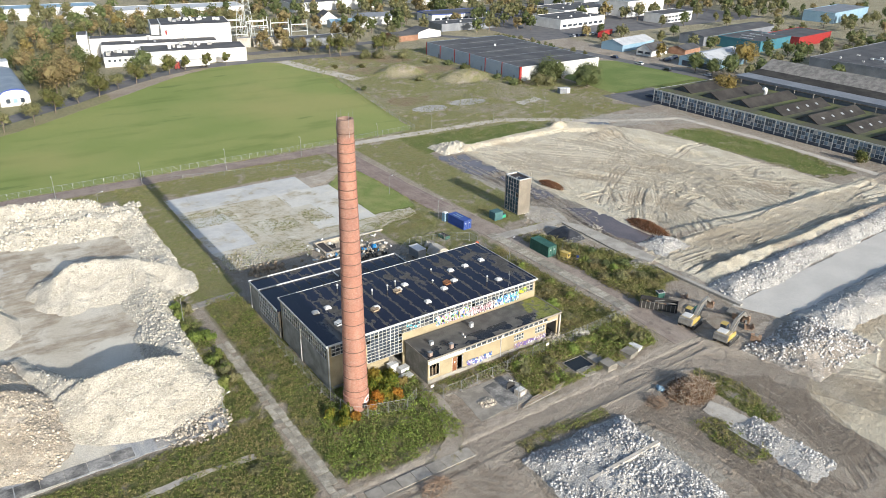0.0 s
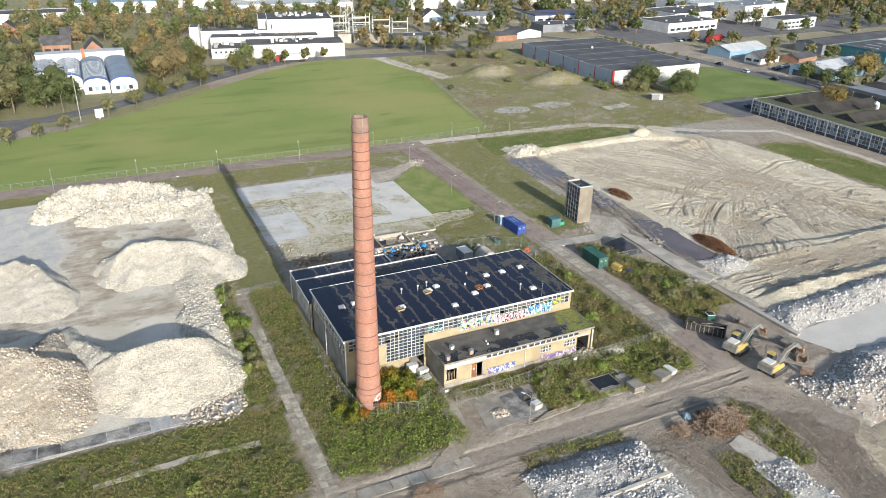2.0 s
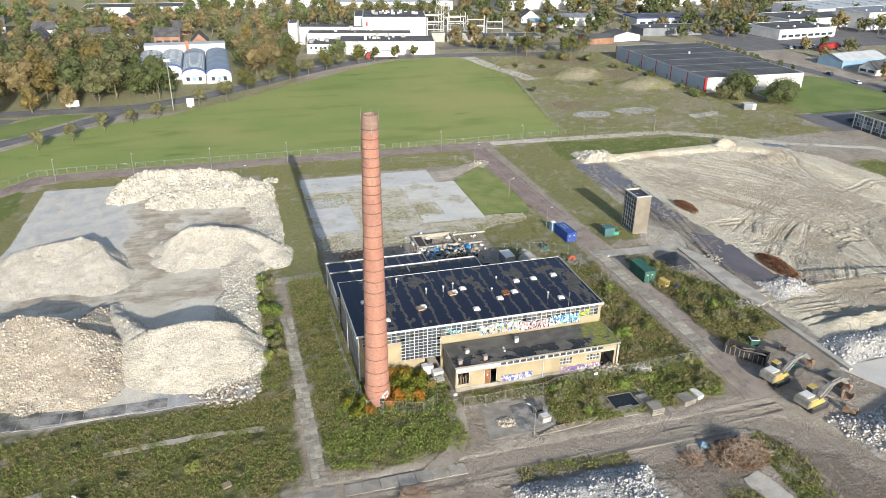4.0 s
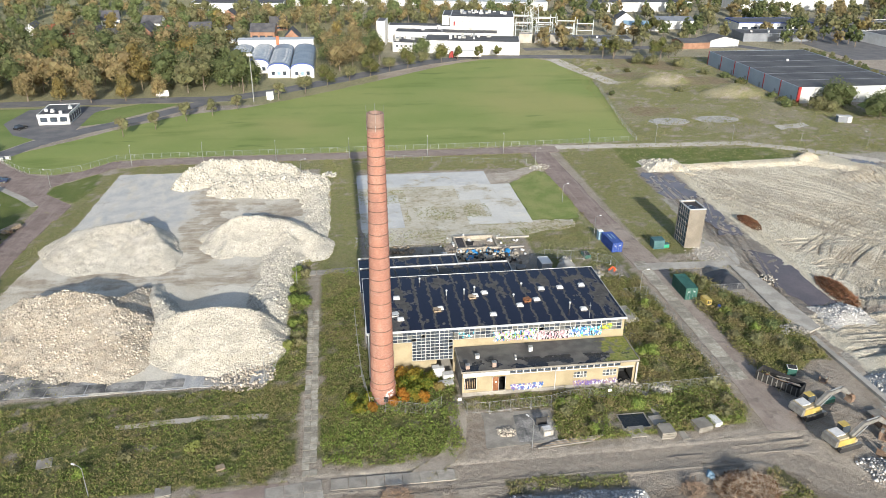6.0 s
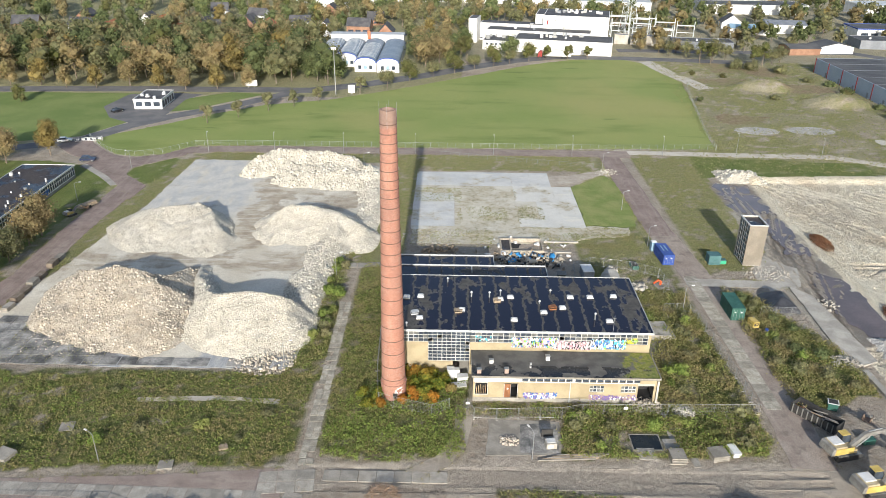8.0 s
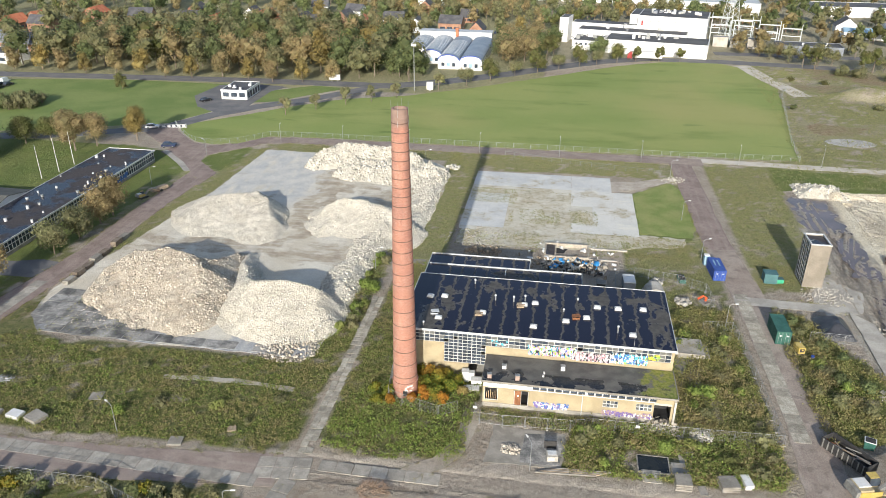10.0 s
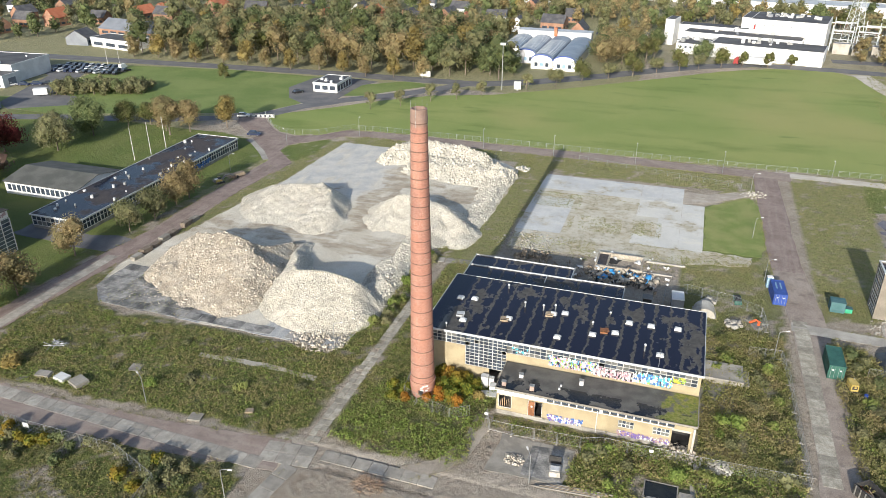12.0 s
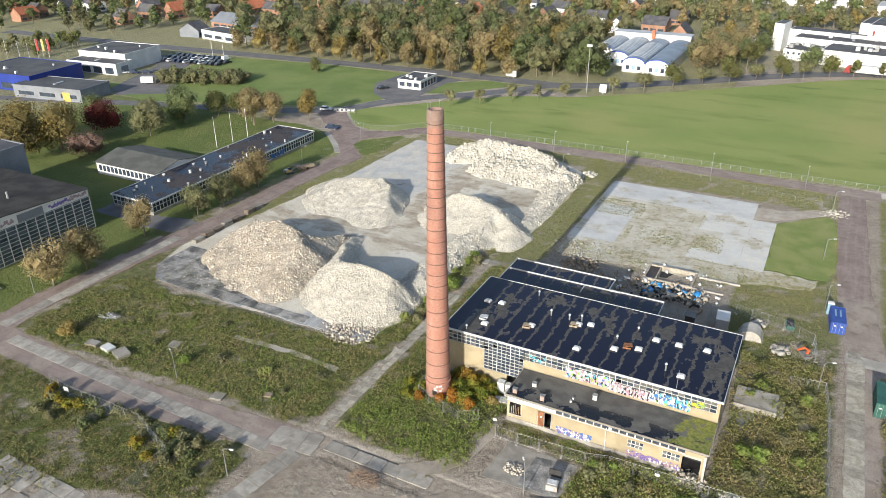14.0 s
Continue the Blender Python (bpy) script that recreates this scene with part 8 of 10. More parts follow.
shed("long_blue_hall", "long white hall with a blue fascia", 306, 424, 46, 20, 5.6, -4, M_WHITE, M_ROOF, edge=M_BLUE, windows=[("s", 8, 0.4, 3.0)])
shed("gable_shed", "dark blue shed with white gable", 250, 438, 22, 16, 5.0, -8, M_WHITE, M_GREYCLAD, 1.6, "x")
shed("blue_store", "low store with blue sheet roof", 227, 430, 22, 10, 3.6, -8, M_WHITE, M_LIGHTBLUE, 1.6, "x")
shed("house", "white-gabled house with dark roof", 224, 452, 12, 11, 3.4, -8, M_WHITE, M_DARKTILE, 4.4, "y", category="house")
shed("bungalow", "cream bungalow with low dark roof", 250, 377, 18, 12, 3.2, 5, M_WHITE, M_ROOF, 2.0, "y", [("s", 3, 1.0, 1.2)], category="house")
shed("bungalow", "low dark-roofed bungalow beside the warehouse", 232, 372, 16, 12, 3.2, 5, M_BRICK, M_ROOF, 1.4, "x", category="house")
shed("low_store", "low store with flat dark roof", 290, 392, 40, 16, 4.2, -4, M_GREYCLAD, M_ROOF, vents=4)
shed("low_store", "low store behind the trees", 186, 384, 30, 12, 3.6, -6, M_GREYCLAD, M_ROOF, vents=3)
shed("far_hall", "distant white hall behind the trees", 150, 520, 80, 24, 7, -6, M_WHITE, M_PALEROOF)
shed("far_hall", "distant blue and white hall", 60, 560, 90, 22, 7, -4, M_WHITE, M_LIGHTBLUE)
shed("far_hall", "distant low white warehouse with dark roof", 260, 520, 70, 24, 6, 0, M_WHITE, M_ROOF)
shed("far_hall", "distant long warehouse with pale roof", 380, 520, 100, 26, 7, 4, M_WHITE, M_PALEROOF)
shed("far_hall", "distant white warehouse with dark roof", 520, 470, 70, 30, 7, 8, M_WHITE, M_ROOF)
shed("far_hall", "distant grey hall with flat roof", 480, 190, 60, 40, 7, 6, M_GREYCLAD, M_ROOF, vents=6)
shed("far_hall", "pale hall seen over the trees", -20, 520, 60, 20, 7, -2, M_WHITE, M_ROOF)
# houses among the trees to the north and north-west
rng_h = random.Random(21)
for k, (hx, hy) in enumerate([(-345, 292), (-352, 305), (-352, 326), (-338, 336), (-360, 342), (-280, 309), (-284, 331), (-268, 338), (-300, 346), (-250, 352), (-236, 372), (-214, 366), (-180, 372), (-240, 400), (-210, 410), (-176, 402), (-150, 410), (-128, 396), (-104, 412), (-96, 400), (-84, 418), (-70, 404), (-58, 416), (-44, 404), (-30, 420), (-14, 408), (4, 416), (20, 404), (-120, 430), (-160, 440), (-60, 446), (10, 446), (-20, 470), (-90, 470), (-300, 380), (-330, 372), (-370, 370), (-390, 320), (-400, 350)]):
    red = rng_h.random() < 0.35
    shed("house", "brick house with steep orange tiled roof" if red else "house with white gable and steep dark roof", hx, hy, rng_h.uniform(9, 14), rng_h.uniform(8, 10), rng_h.uniform(3.0, 5.4), rng_h.choice([-8, 82, 5, 95]) + rng_h.uniform(-6, 6), M_BRICK if red else rng_h.choice([M_WHITE, M_BRICK]), M_REDTILE if red else M_DARKTILE, rng_h.uniform(3.0, 4.6), "x", [("s", 3, 1.0, 1.2), ("e", 2, 1.0, 1.2)], category="house", seed=k)

KEEP_OUT += [(-330, 254, 12, 277), (-62, 200, 18, 285), (18, 200, 160, 345), (16, 282, 70, 304), (60, 330, 150, 358), (136, 384, 200, 420), (-150, 60, -30, 275), (-210, 170, -140, 270), (290, 195, 312, 345), (232, 188, 300, 275)]
WOOD = {"green": 4, "olive": 5, "brown": 2.6, "yellow": 0.4, "pale": 0.6}
woods("woodland", "dense autumn woodland in green, olive and russet", [[(-195, 288), (-150, 287), (10, 288), (4, 316), (-10, 336), (-8, 372), (-60, 388), (-150, 372), (-200, 330)]], 165, WOOD, (12, 17), 820, 0.88, 31, 6.2)
woods("tree_belt", "distant belt of autumn trees among houses", [[(-420, 300), (-200, 340), (-180, 395), (30, 392), (150, 440), (150, 560), (-420, 560)]], 320, WOOD, (9, 14), 330, 1.1, 32, 8)
woods("street_trees", "long row of russet street trees", [[(-70, 448), (140, 430), (210, 470), (140, 484), (-70, 484)]], 60, {"brown": 4, "olive": 3, "yellow": 1}, (9, 12), 380, 0.95, 33, 6)
woods("industrial_trees", "scattered trees between the sheds", [[(300, 180), (640, 150), (640, 330), (340, 345), (312, 300)], [(360, 150), (640, 100), (640, 260), (440, 230)]], 150, {"green": 6, "olive": 4, "brown": 1, "yellow": 0.3}, (6, 10), 250, 1.15, 34, 6.5)
woods("far_trees", "far trees on the skyline", [[(150, 380), (560, 330), (660, 420), (600, 620), (150, 620)]], 480, WOOD, (8, 12), 130, 1.6, 35, 8)
woods("yard_bushes", "row of olive bushes along the warehouse road", [[(276, 262), (296, 252), (300, 262), (290, 345), (276, 345)]], 36, {"olive": 3, "green": 1}, (2.6, 4.2), 130, 0.8, 37, 3.5)
woods("village_trees", "garden trees between village houses", [[(-420, 262), (-290, 268), (-232, 300), (-222, 400), (-420, 420)]], 120, {"green": 4, "olive": 4, "brown": 1}, (7, 11), 300, 1.0, 39, 7)
woods("west_verge", "trees along the western road", [[(-275, 220), (-236, 222), (-236, 270), (-280, 256)]], 16, {"pale": 2, "olive": 2, "green": 1}, (6, 8), 240, 0.8, 38, 6)
KEEP_OUT.clear()
woods("hedge", "thick olive hedge of shrubs beside the car yard", [[(-152, 209), (-138, 214), (-116, 224), (-118, 232), (-140, 226), (-154, 218)]], 34, {"olive": 3, "green": 1}, (4.2, 5.4), 480, 0.5, 36, 2.6, 0.02, (0.5, 0.65))


# ---- things on the hall's roofs ----
def dome_light(open_lid=False):
    top = empty("skylight", label="white domed skylight on the hall's roof", category="skylight", group="skylights on the hall")
    part("kerb", Build().box(0, 0, 0, 1.15, 0.95, 0.22, 0, 0.94), M_GREYPAINT, top)
    part("dome", Build().box(0, 0, 0.22, 1.05, 0.86, 0.16, 0, 0.72).box(0, 0, 0.38, 0.75, 0.6, 0.06, 0, 0.6), M_WHITE, top, "pale plastic dome")
    return top


first = dome_light()
spots = [(48.6, 98.6), (51.0, 99.0), (51.1, 91.8), (58.0, 94.6), (64.6, 98.3), (66.4, 99.1), (66.5, 91.6), (71.6, 94.1), (74.9, 95.7), (76.7, 99.4), (80.1, 99.5), (84.2, 99.9), (82.0, 91.6)]
for k, (x, y) in enumerate(spots):
    m = pose(x, y, HZ, 0, 0, (k * 37) % 11 - 5)
    if k == 0:
        first.matrix_basis = m
    else:
        copy_thing(first, m)
for x, y, c, lb in ((73.2, 95.5, M_RUST, "open roof hatch with a rusty lid"), (50.2, 93.2, M_GREYPAINT, "broken roof hatch with its lid aside"), (64.0, 97.7, M_WOOD, "loose hatch lid leaning on a skylight"), (57.4, 94.0, M_WOOD, "splintered hatch boards on the roof")):
    h = empty("roof_hatch", x, y, HZ, 8, label=lb, category="hatch")
    part("kerb", Build().box(0, -0.45, 0, 1.2, 0.08, 0.25).box(0, 0.45, 0, 1.2, 0.08, 0.25).box(-0.58, 0, 0, 0.08, 0.82, 0.25).box(0.58, 0, 0, 0.08, 0.82, 0.25), c, h)
    part("lid", Build().box(0.1, 0.25, 0.28, 1.25, 0.95, 0.07, 9), c, h)
    # near-black plate on the closed roof, painted as the shaded shaft
    part("opening", Build().box(0, 0, 0.05, 1.06, 0.8, 0.03), M_DARK, h)
for x, y, hh in ((59.7, 99.1, 0.9), (62.8, 99.1, 0.9), (64.7, 99.6, 1.0), (79.7, 92.1, 1.1), (49.1, 89.2, 0.6), (55.6, 104.4, 0.7), (71.2, 97.2, 0.4), (73.5, 101.2, 0.35)):
    v = empty("roof_vent", x, y, HZ, label="short grey vent pipe on the hall's roof", category="vent", group="vents on the hall")
    part("pipe", Build().tube((0, 0, 0), (0, 0, hh), 0.13, None, 10), M_STEEL, v)
    part("cowl", Build().tube((0, 0, hh), (0, 0, hh + 0.22), 0.22, 0.12, 10), M_GREYPAINT, v)
M_BRICKVENT = plain("pale_pink_brick", (0.30, 0.22, 0.19), (0.38, 0.29, 0.25), 2, 9, 0.9)
for x, y, hh, c in ((60.6, 81.9, 0.7, M_BRICKVENT), (62.6, 84.6, 0.6, M_WHITE), (64.8, 82.0, 0.8, M_BRICKVENT), (71.5, 85.6, 0.8, M_GREYPAINT), (68.6, 83.4, 0.3, M_WHITE), (68.7, 84.2, 0.3, M_WHITE)):
    v = empty("roof_vent", x, y, 4.7, label="small brick vent on the annex roof" if c is M_BRICKVENT else "small white vent on the annex roof", category="vent", group="vents on the annex")
    part("stack", Build().box(0, 0, 0, 0.62 if hh > 0.4 else 0.25, 0.5 if hh > 0.4 else 0.25, hh, 5), c, v)
    part("cap", Build().box(0, 0, hh, 0.74 if hh > 0.4 else 0.3, 0.62 if hh > 0.4 else 0.3, 0.07, 5), M_STEEL, v)
mast = empty("antenna", 82.0, 88.6, HZ, label="thin steel antenna at the roof edge", category="antenna")
part("pole", Build().tube((0, 0, -0.2), (0, 0, 3.0), 0.04, 0.025, 6), M_STEEL, mast)
part("crossbar", Build().tube((-0.3, 0, 2.4), (0.3, 0, 2.4), 0.02, None, 5), M_STEEL, mast)
for x, y, s, c, lb in ((56.3, 87.0, (1.1, 1.0, 1.9), M_WHITE, "white cabinet against the hall front"), (58.2, 86.3, (1.7, 1.1, 1.0), M_WHITE, "low white box on rubble"), (57.3, 87.4, (0.8, 0.7, 1.5), M_WHITE, "white cabinet against the hall front"), (57.6, 84.6, (2.4, 1.2, 0.5), M_CONC, "broken concrete step against the hall")):
    v = empty("cabinet", x, y, 0, 6, label=lb, category="cabinet")
    part("body", Build().box(0, 0, -0.05, *s), c, v)
    part("lid", Build().box(0, 0, s[2] - 0.05, s[0] + 0.08, s[1] + 0.08, 0.07), M_GREYPAINT, v)


# ---- the stair tower ----
M_TOWERGLASS = glass_material("bluish_stair_glass", (0.028, 0.055, 0.08), 0.1)


def stair_tower():
    top = empty("stair_tower", label="free-standing stair tower with glazed side and beige panels", category="tower")
    x0, x1, y0, y1, h = 118.3, 122.1, 129.3, 134.8, 9.2
    part("front_panel", Build().box((x0 + x1) / 2, y0 + 0.12, -0.3, x1 - x0, 0.24, h + 0.3), M_BEIGE, top, "blank beige concrete face")
    part("east_panel", Build().box(x1 - 0.12, (y0 + y1) / 2 + 0.12, -0.3, 0.24, y1 - y0 - 0.24, h + 0.3), M_BEIGE, top)
    part("back_panel", Build().box((x0 + x1) / 2 - 0.12, y1 - 0.12, -0.3, x1 - x0 - 0.24, 0.24, h + 0.3), M_GREYWALL, top)
    part("roof", Build().box((x0 + x1) / 2 - 0.1, (y0 + y1) / 2, h - 0.35, x1 - x0 - 0.5, y1 - y0 - 0.5, 0.15), M_WETDARK, top)
    part("roof_edge", Build().box((x0 + x1) / 2, y0 + 0.1, h, x1 - x0 + 0.15, 0.3, 0.2).box(x0 + 0.1, (y0 + y1) / 2, h, 0.26, y1 - y0 - 0.3, 0.2).box(x1 - 0.1, (y0 + y1) / 2, h, 0.26, y1 - y0 - 0.3, 0.2).box((x0 + x1) / 2, y1 - 0.1, h, x1 - x0 + 0.15, 0.3, 0.2), M_GREYPAINT, top)
    window_band(top, y0 + 0.3, y1 - 0.1, 0.2, h - 0.1, x0 + 0.1, 5, 8, along="y", frame=0.04, broken=0.06, seed=6, glass=M_TOWERGLASS)
    for k in range(4):
        b = Build()
        za = 0.2 + 2.2 * k
        ya, yb = (y0 + 0.8, y1 - 0.8) if k % 2 == 0 else (y1 - 0.8, y0 + 0.8)
        for j in range(10):
            b.box((x0 + x1) / 2 - 0.2, ya + (yb - ya) * (j + 0.5) / 10, za + 2.2 * j / 10, 1.6, 0.42, 0.1)
        part("stair_flight", b, M_CONC, top)
        part("handrail", Build().tube((x0 + 0.6, ya, za + 1.0), (x0 + 0.6, yb, za + 3.2), 0.05, None, 6), M_WHITE, top)


stair_tower()


# ---- containers and site gear ----
def container(x, y, l, w, h, rz, mat, label, name="shipping_container", doors=True):
    top = empty(name, x, y, 0.06, rz, label=label, category="container")
    b = Build().box(0, 0, 0.05, w - 0.14, l - 0.14, h - 0.1)
    part("shell", b, mat, top)
    n = int(l / 0.28)
    for s in (-1, 1):
        r = Build()
        for k in range(n):
            r.box(s * (w / 2 - 0.05), -l / 2 + l * (k + 0.5) / n, 0.2, 0.06, l / n * 0.5, h - 0.35)
        part("corrugation", r, mat, top)
    f = Build()
    for sx in (-1, 1):
        for sy in (-1, 1):
            f.box(sx * (w / 2 - 0.06), sy * (l / 2 - 0.06), 0, 0.12, 0.12, h)
        f.box(sx * (w / 2 - 0.06), 0, 0, 0.12, l - 0.24, 0.14).box(sx * (w / 2 - 0.06), 0, h - 0.12, 0.12, l - 0.24, 0.12)
    for sy in (-1, 1):
        f.box(0, sy * (l / 2 - 0.06), 0, w - 0.24, 0.12, 0.14).box(0, sy * (l / 2 - 0.06), h - 0.12, w - 0.24, 0.12, 0.12)
    part("corner_frame", f, mat, top)
    if doors:
        for sx in (-1, 1):
            d = part("door", Build().box(sx * w * 0.235, -l / 2 + 0.03, 0.16, w * 0.44, 0.06, h - 0.32), mat, top)
            for k in (-0.28, 0.28):
                part("locking_bar", Build().tube((sx * w * 0.235 + k, -l / 2 - 0.03, 0.2), (sx * w * 0.235 + k, -l / 2 - 0.03, h - 0.2), 0.025, None, 6), M_STEEL, d)
            part("placard", Build().box(sx * w * 0.235, -l / 2 - 0.008, h * 0.62, 0.3, 0.01, 0.22), M_WHITE, d)
    return top


container(109.3, 109.5, 6.1, 2.44, 2.55, 0, M_GREEN, "green steel shipping container beside the road")
container(102.2, 131.9, 6.0, 2.4, 2.3, 4, M_BLUE, "blue steel container with pale stripes beside the road", name="blue_container")
for k, u in enumerate((-0.5, 0.3)):
    part("pale_stripe", Build().box(102.2 + u, 132.4, 2.41, 0.28, 2.6, 0.012, 4), M_LIGHTBLUE, None)
for ob in [o for o in scene.objects if o.name.startswith("pale_stripe")]:
    ob.parent = next(o for o in scene.objects if o.name == "blue_container")
    ob.matrix_parent_inverse = ob.parent.matrix_basis.inverted()
toilet = empty("toilet_cabin", 100.9, 136.2, 0, 4, label="light blue portable toilet cabin", category="toilet")
part("cabin", Build().box(0, 0, 0, 1.1, 1.1, 2.2, 0, 0.97), M_LIGHTBLUE, toilet)
part("roof", Build().box(0, 0, 2.2, 1.16, 1.16, 0.16, 0, 0.7), M_WHITE, toilet)
tank = empty("low_tank", 94.9, 127.9, 0, 6, label="low dark green tank with flat lid", category="tank")
part("body", Build().box(0, 0, -0.05, 1.3, 2.6, 0.8), M_GREEN, tank)
part("lid", Build().box(0, 0, 0.75, 1.1, 2.3, 0.06), M_BLACK, tank)
teal = empty("equipment_cabin", 112.4, 130.6, 0, 0, label="teal steel equipment cabin beside the tower", category="cabin")
part("body", Build().box(0, 0, -0.1, 2.5, 2.2, 2.1), M_TEAL, teal)
part("lid", Build().box(0, 0, 2.0, 2.6, 2.3, 0.08), M_TEAL, teal)
part("door", Build().box(-0.5, -1.12, 0.1, 1.1, 0.05, 1.7), M_TEAL, teal)
small = empty("green_crate", 114.4, 130.4, 0, 0, label="low bright green crate beside the cabin", category="crate")
part("body", Build().box(0, 0, -0.1, 1.2, 1.1, 0.95), plain("bright_green_plastic", (0.03, 0.30, 0.16), (0.05, 0.35, 0.2), 1, 6, 0.5), small)
part("rim", Build().box(0, 0, 0.82, 1.28, 1.18, 0.08), M_TEAL, small)
gen = empty("generator", 111.5, 104.6, 0.05, 10, label="yellow diesel generator beside the container", category="generator")
part("housing", Build().box(0, 0, 0.2, 1.15, 2.1, 1.15, 0, 0.96), M_YELLOW, gen)
part("skid", Build().box(0, 0, 0, 1.2, 2.2, 0.2), M_BLACK, gen)
part("panel", Build().box(0, -1.06, 0.55, 0.8, 0.04, 0.6), M_BLACK, gen)
part("warning_plate", Build().box(0.05, -1.085, 0.8, 0.3, 0.01, 0.25), M_YELLOW, gen)
part("exhaust", Build().tube((0.3, 0.6, 1.3), (0.3, 0.6, 1.7), 0.06), M_STEEL, gen)
drum = empty("oil_drum", 113.1, 102.3, 0, 0, label="blue steel oil drum on the verge", category="drum")
part("body", Build().lathe(0, 0, [(0.29, 0), (0.29, 0.28), (0.305, 0.3), (0.29, 0.32), (0.29, 0.58), (0.305, 0.6), (0.29, 0.62), (0.29, 0.88)], 16, True), M_BLUE, drum)
part("lid", Build().lathe(0, 0, [(0.27, 0.88), (0.27, 0.9)], 16, True), M_BLUE, drum)


def tarp_heap():
    xs, ys = np.linspace(116.6, 122.6, 26), np.linspace(109.4, 116.6, 30)
    gx, gy = np.meshgrid(xs, ys)
    x, y = gx.ravel(), gy.ravel()
    u = np.minimum(np.minimum(x - 116.6, 122.6 - x) / 2.6, np.minimum(y - 109.4, 116.6 - y) / 2.2)
    z = 2.3 * np.clip(u, 0, 1) ** 0.7 + 0.3 * (fbm(x, y, 1.2, 5, 3) - 0.5) - 0.1
    i = (np.arange(29)[:, None] * 26 + np.arange(25)[None]).ravel()
    m = plain("black_tarpaulin", (0.02, 0.022, 0.028), (0.04, 0.042, 0.05), 0.8, 5, 0.35)
    ob = part("covered_heap", array_mesh("covered_heap", np.stack([x, y, z], 1), np.stack([i, i + 1, i + 27, i + 26], 1), m, True), None)
    tagged(ob, "heap under a wrinkled black tarpaulin", "tarpaulin")


tarp_heap()


def excavator(x, y, rz, label, swing=0.0, reach=1.0):
    """A tracked excavator; the boom points along its own +x."""
    top = empty("excavator", x, y, -0.02, rz, label=label, category="excavator")
    for s in (-1, 1):
        t = part("track", Build().side([(-2.1, 0.25), (-1.8, 0.0), (1.8, 0.0), (2.1, 0.25), (2.1, 0.65), (1.8, 0.9), (-1.8, 0.9), (-2.1, 0.65)], s * 1.25 - 0.3, s * 1.25 + 0.3), M_BLACK, top)
        pads = Build()
        for k in range(16):
            pads.box(-1.8 + 0.24 * k, s * 1.25, 0.9, 0.14, 0.6, 0.05)
        part("track_pads", pads, M_STEEL, t)
    part("undercarriage", Build().box(0, 0, 0.35, 2.6, 1.9, 0.6), M_BLACK, top)
    part("turntable", Build().tube((0, 0, 0.9), (0, 0, 1.1), 0.8, None, 16), M_BLACK, top)
    part("upper_body", Build().box(-0.7, 0, 1.1, 3.6, 2.6, 0.55).box(-1.5, 0, 1.65, 1.9, 2.55, 0.75, 0, 0.94), M_MACHINE, top, "dusty tan upper body")
    part("side_panel", Build().box(-0.9, -1.3, 1.15, 2.9, 0.06, 1.0).box(-0.9, 1.3, 1.15, 2.9, 0.06, 0.5), M_YELLOW, top, "yellow side panel")
    part("counterweight", Build().side([(-3.0, 1.15), (-2.5, 1.1), (-2.4, 2.3), (-2.85, 2.15)], -1.28, 1.28), M_STEELGREY, top, "grey counterweight")
    part("engine_cover", Build().box(-1.5, 0.2, 2.36, 1.6, 1.6, 0.2), M_WHITE, top)
    cab = part("cab", Build().side([(-0.3, 1.65), (1.15, 1.65), (1.2, 2.3), (0.85, 3.0), (-0.3, 3.0)], 0.3, 1.3), M_GLASS, top)
    part("cab_roof", Build().box(0.25, 0.8, 3.0, 1.25, 1.1, 0.1), M_YELLOW, cab)
    f = Build()
    for px, pz0, qx, pz1 in ((-0.3, 1.65, -0.3, 3.0), (1.15, 1.65, 1.2, 2.3), (1.2, 2.3, 0.85, 3.0)):
        for yy in (0.3, 1.3):
            f.tube((px, yy, pz0), (qx, yy, pz1), 0.05, None, 5)
    part("cab_frame", f, M_BLACK, cab)
    r = reach
    part("boom", Build().side([(0.7, 1.6), (1.2, 1.35), (3.2 * r, 2.75), (6.0 * r, 3.15), (6.0 * r, 3.5), (4.4 * r, 3.55), (2.8 * r, 3.4)], -0.45, 0.05), M_STEELGREY, top, "dusty grey boom")
    a = part("arm", Build().side([(5.5 * r, 3.65), (6.1 * r, 3.55), (8.0 * r, 1.9), (7.75 * r, 1.6), (5.4 * r, 3.05)], -0.38, -0.02), M_STEELGREY, top, "dusty grey arm")
    part("cylinder", Build().tube((1.5, -0.62, 1.5), (3.3 * r, -0.62, 2.95), 0.09, None, 8), M_STEEL, top)
    part("cylinder", Build().tube((1.5, 0.22, 1.5), (3.3 * r, 0.22, 2.95), 0.09, None, 8), M_STEEL, top)
    part("cylinder", Build().tube((3.3 * r, -0.2, 3.55), (5.5 * r, -0.2, 3.72), 0.09, None, 8), M_STEEL, top)
    part("bucket", Build().side([(7.5 * r, 1.9), (8.2 * r, 1.85), (8.7 * r, 1.2), (8.4 * r, 0.5), (7.7 * r, 0.4), (8.0 * r, 0.9), (7.9 * r, 1.4)], -0.8, 0.4), M_DUSTRUST, a, "worn steel bucket")
    return top


